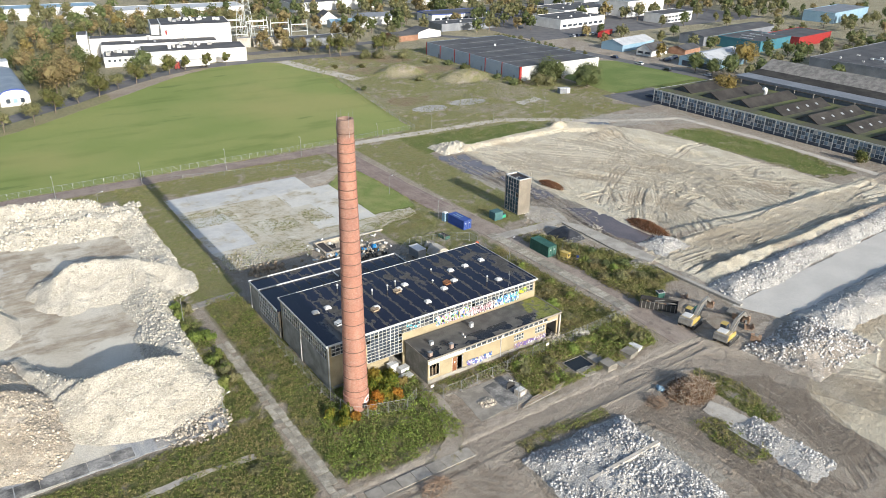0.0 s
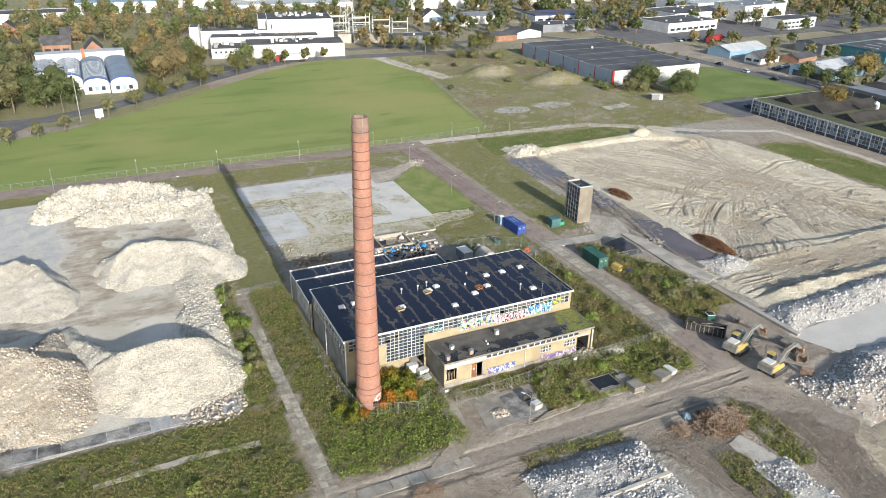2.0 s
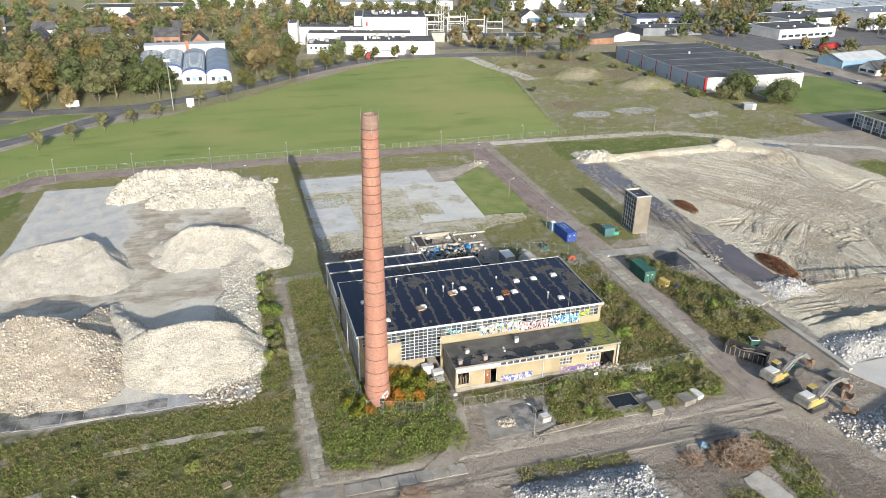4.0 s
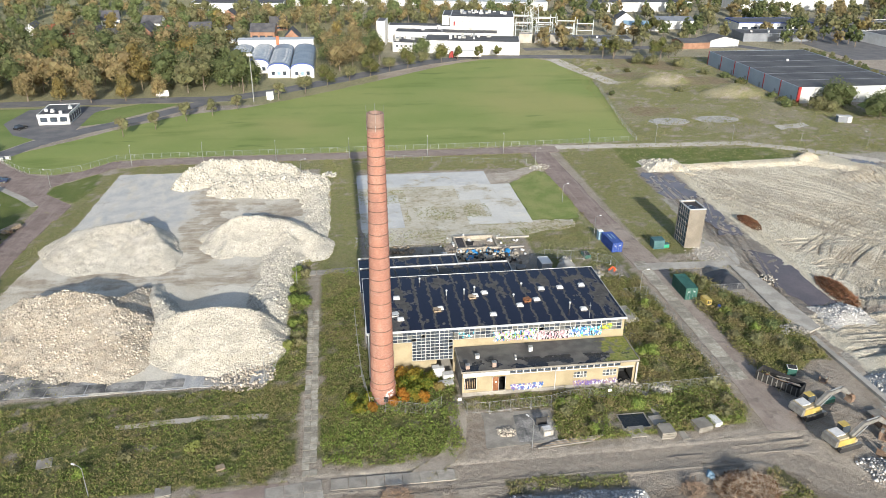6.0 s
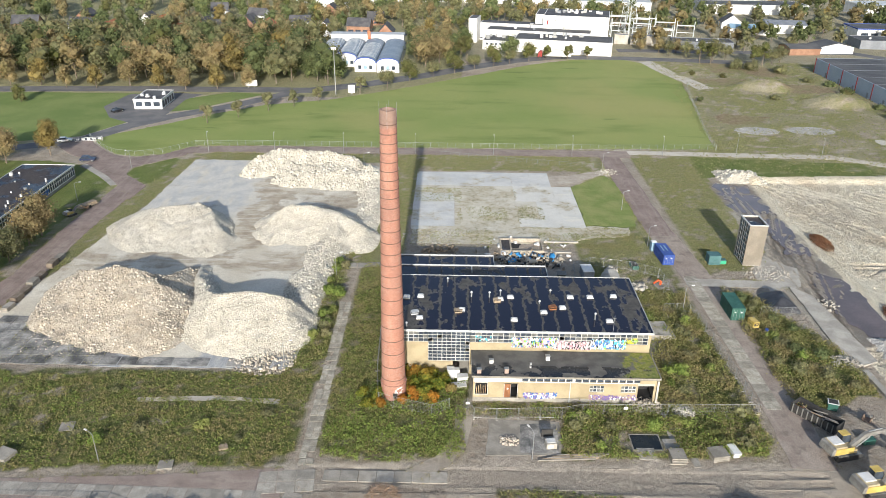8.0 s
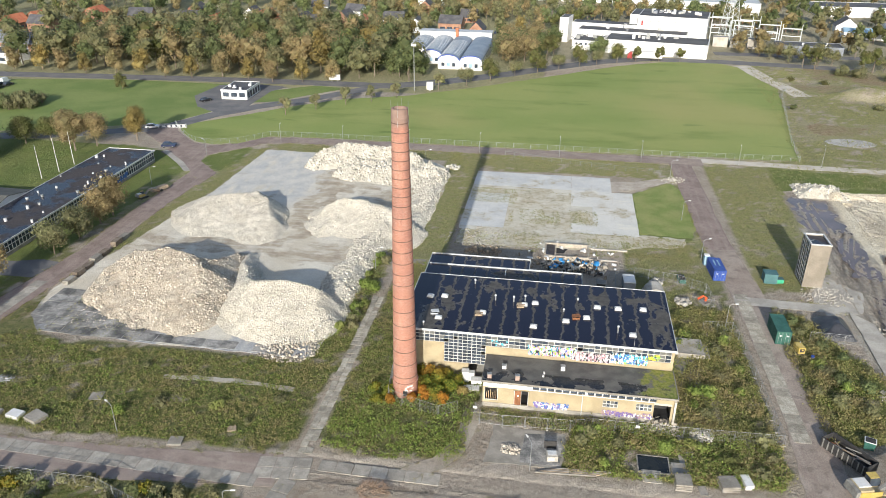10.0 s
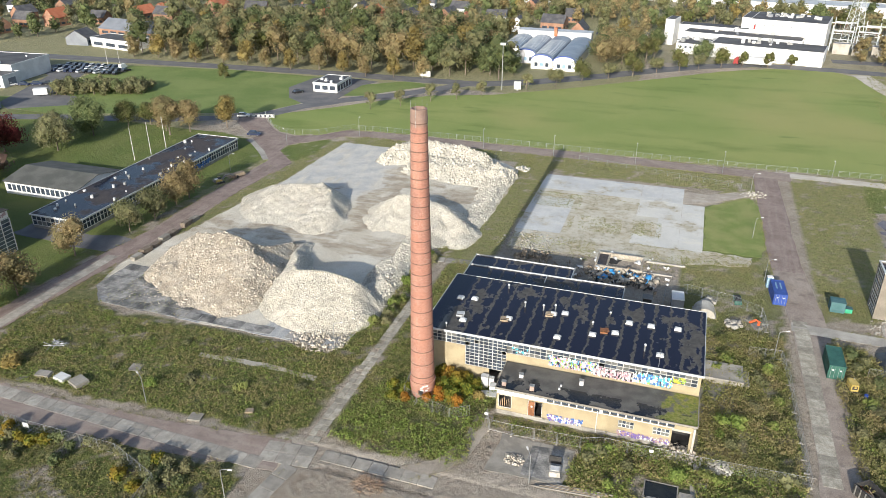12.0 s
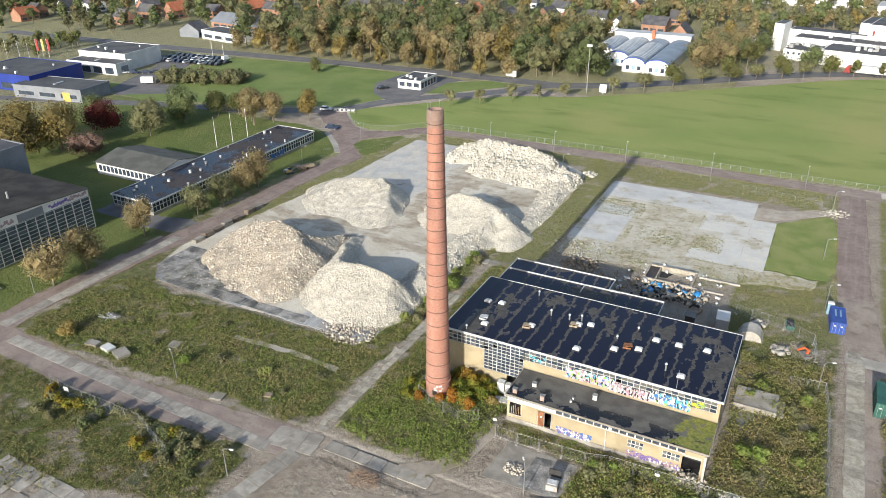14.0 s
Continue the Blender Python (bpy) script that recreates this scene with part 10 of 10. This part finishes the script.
# ---- fences and lamps ----
def lamp_kind(h, arm, label):
    top = empty("street_lamp", label=label, category="street lamp")
    part("pole", Build().tube((0, 0, -0.2), (0, 0, h * 0.55), 0.075, 0.06, 8).tube((0, 0, h * 0.55), (0, 0, h - 0.15), 0.055, 0.045, 8), M_STEEL, top)
    part("arm", Build().tube((0, 0, h - 0.15), (arm * 0.25, 0, h + 0.08), 0.045, 0.04, 6).tube((arm * 0.25, 0, h + 0.08), (arm, 0, h + 0.2), 0.04, 0.035, 6), M_STEEL, top)
    head = part("lamp_head", Build().box(arm + 0.25, 0, h + 0.14, 0.62, 0.22, 0.13, 0, 0.8), M_WHITE, top)
    part("diffuser", Build().box(arm + 0.28, 0, h + 0.1, 0.5, 0.18, 0.04), M_PALEGLASS, head)
    return top


lamps = [((67.7, 68.1), 120), ((100.5, 110.6), 15), ((31.4, 187), 10), ((99.4, 189.8), 10), ((98.8, 159.6), 20), ((100.2, 138.2), 20), ((32.7, 122.4), 20), ((28.9, 89.2), 25), ((30.8, 53.0), 10), ((8.1, 66.2), 150), ((-38.2, 74.2), 30), ((-34.3, 185.2), 150), ((211, 196), 160), ((-38, 160), 20)]
kind = lamp_kind(4.7, 1.1, "old steel street lamp with a curved arm")
for k, ((x, y), a) in enumerate(lamps):
    m = pose(x, y, 0, 0, 0, a)
    if k == 0:
        kind.matrix_basis = m
        tagged(kind, group="street lamps on the site")
    else:
        copy_thing(kind, m)
kind = lamp_kind(5.8, 0.5, "slim street lamp along the field road")
for k, (x, y) in enumerate([(-17, 200.6), (2.9, 201), (23.7, 201.2), (45.2, 201.2), (68.8, 201.4), (92.4, 201.6), (119.8, 202.4), (143.5, 206.4), (168, 203), (192, 202.6)]):
    m = pose(x, y, 0, 0, 0, 90)
    if k == 0:
        kind.matrix_basis = m
        tagged(kind, group="street lamps along the field road")
    else:
        copy_thing(kind, m)


def walk_line(line, step):
    out = []
    for (ax, ay), (bx, by) in zip(line, line[1:]):
        n = max(1, round(math.hypot(bx - ax, by - ay) / step))
        out += [(ax + (bx - ax) * k / n, ay + (by - ay) * k / n) for k in range(n)]
    return out + [line[-1]]


def post_fence(line, step, h, label, rails=(0.98,), wires=3, mat=None):
    mat = mat or M_FENCE
    top = empty("fence", label=label, category="fence")
    pts = walk_line(line, step)
    post = Build().tube((0, 0, -0.2), (0, 0, h), 0.045, None, 6).mesh("post", mat)
    for x, y in pts:
        ob = new("post", post)
        ob.parent = top
        ob.matrix_basis = pose(x, y, 0)
    for f in rails:
        b = Build()
        for p, q in zip(pts, pts[1:]):
            b.tube((*p, h * f), (*q, h * f), 0.03, None, 5, False)
        tagged(part("rail", b, mat, top), kind="stuff")
    b = Build()
    for k in range(wires):
        z = h * (k + 0.6) / (wires + 0.6)
        for p, q in zip(pts, pts[1:]):
            b.tube((*p, z), (*q, z), 0.012, None, 3, False)
    tagged(part("wire", b, M_STEEL, top), kind="stuff")


M_FENCE = plain("pale_green_grey_fence_paint", (0.24, 0.27, 0.24), (0.33, 0.36, 0.33), 1, 6, 0.6)
post_fence([(-58.5, 213), (-54.6, 207.6), (-46.9, 199.1), (-43.3, 196.5), (-37.1, 195.0), (-30, 198.0), (-22.5, 206.1), (-10, 207), (60, 207.3), (104, 207.5), (138.2, 209.4)], 2.6, 1.7, "long pale grey wire fence along the field", wires=4)
post_fence([(138.4, 209.6), (140.5, 228), (145, 252), (152, 290), (156, 300)], 3.2, 1.5, "sagging old wire fence between field and rough grass", wires=3)
post_fence([(53, 200.4), (75, 195), (97, 190.8)], 3.0, 1.3, "low wire fence before the field road", rails=(0.98,), wires=2)


def heras(line, label):
    """A line of tubular site-fence panels on concrete feet."""
    top = empty("site_fence", label=label, category="fence")
    pts = walk_line(line, 3.3)
    for (ax, ay), (bx, by) in zip(pts, pts[1:]):
        l = math.hypot(bx - ax, by - ay)
        if l < 0.5:
            continue
        m = pose(ax, ay, 0.05, 0, 0, math.degrees(math.atan2(by - ay, bx - ax)))
        f = Build()
        for u in (0.06, l - 0.06):
            f.tube((u, 0, 0), (u, 0, 1.95), 0.026, None, 6)
        for z in (0.12, 1.92):
            f.tube((0.06, 0, z), (l - 0.06, 0, z), 0.022, None, 6)
        p = part("panel", f, M_STEEL, top)
        p.matrix_basis = m
        w = Build()
        n = int(l / 0.24)
        for k in range(1, n):
            w.tube((l * k / n, 0, 0.12), (l * k / n, 0, 1.92), 0.007, None, 3, False)
        for k in range(1, 7):
            w.tube((0.06, 0, 0.12 + 0.257 * k), (l - 0.06, 0, 0.12 + 0.257 * k), 0.007, None, 3, False)
        part("mesh_infill", w, M_STEEL, p)
        part("foot", Build().box(0, 0, -0.06, 0.25, 0.7, 0.14), M_CONC, p)


heras([(43.8, 108), (44.0, 98), (44.3, 88.5), (45.2, 80.2), (47.6, 79.2), (53.5, 77.3), (56.2, 79.0)], "grey steel site fence round the chimney and hall")
heras([(58.8, 79.2), (59.8, 76.8), (63.2, 76.7), (73.0, 77.2), (76.2, 78.1), (89.1, 78.3), (103.2, 78.8)], "grey steel site fence before the annex")
heras([(103.0, 79.0), (102.8, 84.6), (102.2, 102.4), (101.4, 109.4), (96.2, 108.9)], "grey steel site fence along the east road")
heras([(98.0, 115.8), (99.6, 118), (99.0, 123.5), (94, 126.4), (85.6, 128.2), (81.6, 125.6), (81.4, 119.5)], "grey steel site fence behind the hall")
heras([(114.2, 108.4), (122.8, 108.2)], "grey steel site fence by the covered heap")
heras([(-8.8, 55.8), (-3.6, 55.2), (11.9, 55.2), (20.7, 52.0), (21.1, 44.0)], "grey steel site fence along the southern lot")
sgn = empty("notice_board", -3.7, 55.0, 0.9, 2, label="white notice board on the site fence", category="sign")
part("board", Build().box(0, -0.06, 0, 1.0, 0.03, 0.8), M_WHITE, sgn)
part("clip", Build().box(0, -0.03, 0.7, 0.5, 0.04, 0.06), M_STEEL, sgn)
for x, y in ((58.9, 78.7), (82.6, 78.1)):
    s2 = empty("notice_board", x, y, 1.2, 0, label="small white notice on the site fence", category="sign")
    part("board", Build().box(0, -0.1, 0, 0.6, 0.02, 0.45), M_WHITE, s2)
    part("clip", Build().box(0, -0.06, 0.38, 0.3, 0.08, 0.04), M_STEEL, s2)


# ---- vehicles and distant furniture ----
def car_kind(color, label, van=False):
    top = empty("car", label=label, category="car")
    h = 1.1 if van else 0.62
    part("body", Build().side([(-2.1, 0.35), (2.1, 0.35), (2.15, 0.75), (1.2, 0.92), (-2.0, 0.95), (-2.15, 0.7)], -0.86, 0.86), color, top)
    part("cabin", Build().side([(-1.9, 0.93), (1.0, 0.9), (0.35, 0.85 + h), (-1.5, 0.85 + h)] if not van else [(-2.05, 0.93), (1.3, 0.9), (0.8, 1.9), (-2.0, 1.95)], -0.76, 0.76), M_GLASS if not van else color, top)
    part("roof", Build().box(-0.58 if not van else -0.6, 0, 0.86 + h if not van else 1.93, 1.75 if not van else 2.7, 1.4, 0.05), color, top)
    for sx in (-1.3, 1.35):
        for sy in (-0.8, 0.8):
            w = part("wheel", Build().tube((sx, sy - 0.1, 0.32), (sx, sy + 0.1, 0.32), 0.32, None, 12), M_BLACK, top)
            part("rim", Build().tube((sx, sy * 1.13 - 0.02, 0.32), (sx, sy * 1.13 + 0.02, 0.32), 0.19, None, 8), M_STEEL, w)
    return top


CARS = [car_kind(plain("car_paint_" + n, c, tuple(v * 0.9 for v in c), 1, 4, 0.25, fine=0.02), n + " parked car", v) for n, c, v in
        (("dark blue", (0.03, 0.04, 0.08), False), ("silver grey", (0.45, 0.46, 0.48), False), ("black", (0.025, 0.025, 0.028), False), ("white", (0.75, 0.75, 0.75), False), ("plain white", (0.78, 0.78, 0.77), True))]
for c in CARS:
    tagged(c, label=c["label"] + (" van on asphalt" if "plain" in c["label"] else " on grey asphalt"))
rc = random.Random(31)
car_spots = [(-49.0, 190.4, 10), (-56.5, 252, 20), (-62, 243, 60), (-59, 256, 20), (-64, 208, 20)]
for k in range(34):
    car_spots.append((-182 + 2.9 * (k % 12) + rc.uniform(-0.4, 0.4), 243.5 + 5.6 * (k // 12) + 0.3 * (k % 12), 86 + rc.uniform(-6, 6)))
for k in range(7):
    car_spots.append((-176 + 4.2 * k, 217 + 2.2 * k, 30 + rc.uniform(-20, 20)))
car_spots += [(247 + 3 * k, 200 + rc.uniform(-1, 1), 90) for k in range(2)] + [(300 + rc.uniform(-4, 4), 215 + 18 * k, 90) for k in range(4)] + [(328 + 4 * k, 330 + rc.uniform(-1, 2), 84) for k in range(12)] + [(316 + 3 * k, 250 + k, 60) for k in range(5)]
car_spots += [(30 + 4.2 * k, 398 + rc.uniform(-3, 14), 80) for k in range(12)]
used = set()
for k, (x, y, a) in enumerate(car_spots):
    c = CARS[0] if k == 0 else rc.choice(CARS[:3] * 2 + CARS)
    m = pose(x, y, 0.02, 0, 0, a)
    if c.name in used:
        copy_thing(c, m)
    else:
        c.matrix_basis = m
        used.add(c.name)
for c in CARS:
    if c.name not in used:
        c.matrix_basis = pose(-150, 206, 0.02)
van = empty("box_trailer", -152.5, 208.5, 0.02, 30, label="white box trailer parked on the yard", category="trailer")
part("box", Build().box(0, 0, 0.6, 5.0, 2.2, 2.3), M_WHITE, van)
for sy in (-1, 1):
    part("wheel", Build().tube((0, sy * 0.95, 0.35), (0, sy * 1.1, 0.35), 0.35, None, 10), M_BLACK, van)


def lorry(x, y, rz, cabmat, boxmat, label):
    top = empty("lorry", x, y, 0.02, rz, label=label, category="lorry")
    part("cab", Build().side([(-8.4, 0.6), (-6.2, 0.6), (-6.2, 3.4), (-7.2, 3.5), (-8.2, 2.4)], -1.2, 1.2), cabmat, top)
    part("trailer", Build().box(0.8, 0, 1.1, 13.2, 2.5, 2.8), boxmat, top)
    part("chassis", Build().box(-0.5, 0, 0.6, 14.5, 1.2, 0.4), M_BLACK, top)
    for px in (-7.3, -4.6, 3.4, 4.7, 6.0):
        for sy in (-1.1, 1.1):
            part("wheel", Build().tube((px, sy - 0.14, 0.5), (px, sy + 0.14, 0.5), 0.5, None, 12), M_BLACK, top)


lorry(105.6, 350.0, -3, M_REDPAINT, M_WHITE, "articulated lorry with red cab and white trailer")
lorry(346, 322, 20, M_REDPAINT, M_REDPAINT, "dark red articulated lorry on the yard")
trl = empty("flat_trailer", -33.6, 156.0, 0.0, 62, label="low flat trailer loaded with timber", category="trailer")
part("deck", Build().box(0, 0, 0.5, 5.0, 2.0, 0.18), M_WOOD, trl)
part("load", Build().box(0.3, 0, 0.68, 3.8, 1.5, 0.5), M_WOOD, trl)
for sy in (-0.9, 0.9):
    part("wheel", Build().tube((0, sy - 0.12, 0.35), (0, sy + 0.12, 0.35), 0.35, None, 10), M_BLACK, trl)


def pole_kind(name, h, r, label, category, mat):
    top = empty(name, label=label, category=category)
    part("pole", Build().tube((0, 0, -0.2), (0, 0, h), r, r * 0.6, 8), mat, top)
    part("cap", Build().tube((0, 0, h), (0, 0, h + 0.12), r * 0.9, r * 0.3, 8), mat, top)
    return top


flag = pole_kind("flagpole", 9.5, 0.09, "tall white flagpole on the lawn", "flagpole", M_WHITE)
for k, (x, y) in enumerate([(-69.4, 158.8), (-68.4, 164.8), (-68, 171.2), (-168, 262), (-165, 266), (-172, 290), (-168, 291), (-164, 292), (-236, 216), (-240, 214), (-246, 212), (-252, 210)]):
    m = pose(x, y, 0)
    if k == 0:
        flag.matrix_basis = m
        tagged(flag, group="white flagpoles")
    else:
        copy_thing(flag, m)
for x, y, c in ((-228, 215, M_REDPAINT), (-225.5, 216, M_YELLOW), (-223, 217, M_REDPAINT)):
    bn = empty("banner_flag", x, y, 0, 20, label="tall vertical advertising flag on a pole", category="flag")
    part("pole", Build().tube((0, 0, -0.2), (0, 0, 11), 0.08, 0.05, 6), M_WHITE, bn)
    part("cloth", Build().box(0.55, 0, 5.5, 1.0, 0.03, 5.2), c, bn)
floods = empty("floodlight_mast", 10.9, 273, 0, 0, label="tall floodlight mast beside the road", category="mast")
part("pole", Build().tube((0, 0, -0.2), (0, 0, 17.6), 0.22, 0.12, 10), M_STEEL, floods)
for k in range(3):
    part("floodlight", Build().box(-0.7 + 0.7 * k, -0.25, 17.2, 0.55, 0.3, 0.9), M_WHITE, floods)
brd = empty("billboard", 17.0, 273.6, 0, 10, label="white double-sided advertising column", category="sign")
part("panel", Build().box(0, 0, 0.6, 2.6, 0.4, 3.0), M_WHITE, brd)
part("foot", Build().box(0, 0, -0.1, 0.6, 0.3, 0.7), M_STEEL, brd)
brd = empty("billboard", -24.0, 281.5, 0, 2, label="white notice panel on a long rail by the road", category="sign")
part("panel", Build().box(0, 0, 0.9, 4.6, 0.15, 2.2), M_WHITE, brd)
part("foot", Build().box(-1.2, 0, -0.1, 0.2, 0.2, 1.0).box(1.2, 0, -0.1, 0.2, 0.2, 1.0), M_STEEL, brd)
gate = empty("road_gate", -57.0, 209.0, 0, 15, label="white barrier gate across the site entrance", category="gate")
part("gate_frame", Build().tube((-4, 0, 1.2), (4, 0, 1.2), 0.07).tube((-4, 0, 0.2), (4, 0, 0.2), 0.07), M_WHITE, gate)
for k in range(5):
    part("board", Build().box(-3.2 + 1.6 * k, 0, 0.45, 1.0, 0.06, 0.55), M_WHITE, gate)
for u in (-4, 4):
    part("post", Build().tube((u, 0, -0.2), (u, 0, 1.6), 0.1), M_STEEL, gate)
kiosk = empty("field_cabin", 221.5, 224, 0, -15, label="small white goal-like cabin near the trees", category="cabin")
part("body", Build().box(0, 0, -0.1, 4.6, 2.4, 2.2), M_GREYCLAD, kiosk)
part("front_frame", Build().box(1.7, -1.25, 0, 1.3, 0.1, 2.2), M_WHITE, kiosk)
part("roof", Build().box(0, 0, 2.1, 4.8, 2.6, 0.12), M_GREYPAINT, kiosk)


# ---- transformer yard ----
def portal(x, y, rz, w, h):
    top = empty("gantry", x, y, 0, rz, label="steel busbar gantry of the transformer yard", category="gantry", group="transformer yard gantries")
    for u in (-w / 2, w / 2):
        part("leg", Build().tube((u, 0, -0.2), (u, 0, h + 2), 0.28, 0.2, 6), M_PALESTEEL, top)
    part("beam", Build().box(0, 0, h - 0.5, w, 0.5, 0.5).box(0, 0, h * 0.55, w, 0.3, 0.3), M_PALESTEEL, top)
    for k in range(3):
        part("insulator", Build().tube((-w / 3 + w / 3 * k, 0, h - 1.8), (-w / 3 + w / 3 * k, 0, h - 0.4), 0.16, None, 6), M_BROWNC, top)


M_PALESTEEL = plain("pale_grey_steel", (0.42, 0.45, 0.44), (0.52, 0.55, 0.54), 1, 6, 0.6)
M_BROWNC = plain("brown_ceramic", (0.14, 0.07, 0.045), (0.18, 0.09, 0.06), 1, 6, 0.3)
for k, (x, y, w, h) in enumerate([(146, 398, 9, 10), (157, 396, 9, 10), (168, 393, 9, 8), (146, 408, 9, 12), (158, 406, 10, 11), (171, 402, 10, 10), (181, 398, 9, 9), (150, 418, 10, 11), (164, 416, 10, 10)]):
    portal(x, y, -10, w, h)
for x, y, w in ((146, 393, 7), (162, 389, 7), (152, 391, 3)):
    shed("transformer_house", "small concrete transformer house", x, y, w, 5, 4.6, -10, M_CONC, M_GREYCLAD, category="building")


def pylon(x, y, h):
    top = empty("pylon", x, y, 0, 20, label="grey steel lattice power pylon", category="pylon")

    def w(z):
        return 3.4 * (1 - z / h) + 0.5

    for a in (-1, 1):
        for c in (-1, 1):
            part("leg", Build().tube((a * w(0), c * w(0), -0.2), (a * w(h), c * w(h), h), 0.16, 0.1, 5), M_PALESTEEL, top)
    z = 0.0
    while z < h - 3:
        z2 = z + w(z) * 1.2
        b = Build()
        for (a, c), (d, e) in (((-1, -1), (1, -1)), ((1, -1), (1, 1)), ((1, 1), (-1, 1)), ((-1, 1), (-1, -1))):
            b.tube((a * w(z), c * w(z), z), (d * w(z2), e * w(z2), z2), 0.07, None, 4, False)
            b.tube((d * w(z), e * w(z), z), (a * w(z2), c * w(z2), z2), 0.07, None, 4, False)
        part("bracing", b, M_PALESTEEL, top)
        z = z2
    for z in (h * 0.72, h * 0.84, h * 0.96):
        part("cross_arm", Build().tube((-6, 0, z), (6, 0, z), 0.14, None, 5), M_PALESTEEL, top)


pylon(151, 402, 42)


# ---- loose clods and grit on the churned soil ----
def loose_grit(name, label, polys, count, sizes, mat, seed):
    p = scatter(polys, count, seed, 0.8)
    rng = np.random.default_rng(seed)
    size = sizes[0] * (sizes[1] / sizes[0]) ** (rng.random(len(p)) ** 2.0)
    tagged(part(name, chunks(name, p, size, mat, seed), None), label, "clods", kind="stuff")


M_CLOD = plain("dry_soil_clods", (0.25, 0.215, 0.175), (0.34, 0.295, 0.245), 0.5, 6, 0.95, island=0.3)
loose_grit("soil_clods", "loose dry clods and grit on the churned soil", [[(80, 34), (122, 34), (116, 56), (100, 60), (82, 60)], [(57, 57), (82, 58), (80, 62), (57, 61)]], 3000, (0.05, 0.18), M_CLOD, 71)
loose_grit("sand_clods", "clods of pale sand pushed up by machines", [[(128, 79), (222, 84), (222, 97), (128, 99)], [(138, 98), (150, 98), (150, 180), (138, 180)]], 1000, (0.1, 0.34), M_PALE_ROAD, 72)

brush("bare_shrub", "leafless grey-brown shrub on the churned soil", 47.6, 60.8, 2.3, 1.6, 1.7, 170, (M_TWIG,), 7)

rs = random.Random(88)
for k in range(8, 22):
    sx, sy = (rs.uniform(90.5, 100.5), rs.uniform(84, 114)) if k < 13 else ((rs.uniform(90.5, 101), rs.uniform(71.5, 79)) if k < 17 else (rs.uniform(110.5, 116), rs.uniform(84, 112)))
    shrub(sx, sy, rs.uniform(1.1, 2.0), rs.uniform(1.0, 1.9), rs.choice(["fresh", "pale", "fresh", "olive"]), 260, 0.22, 300 + k, "bushy green scrub among tall weeds")
for k in range(16):
    sx, sy = (rs.uniform(212, 218), rs.uniform(246, 300)) if k < 9 else (rs.uniform(150, 210), rs.uniform(238, 330))
    shrub(sx, sy, rs.uniform(1.4, 3.0), rs.uniform(1.0, 2.2), rs.choice(["olive", "pale", "green"]), 170, 0.42, 400 + k, "low olive bush on the vacant land")
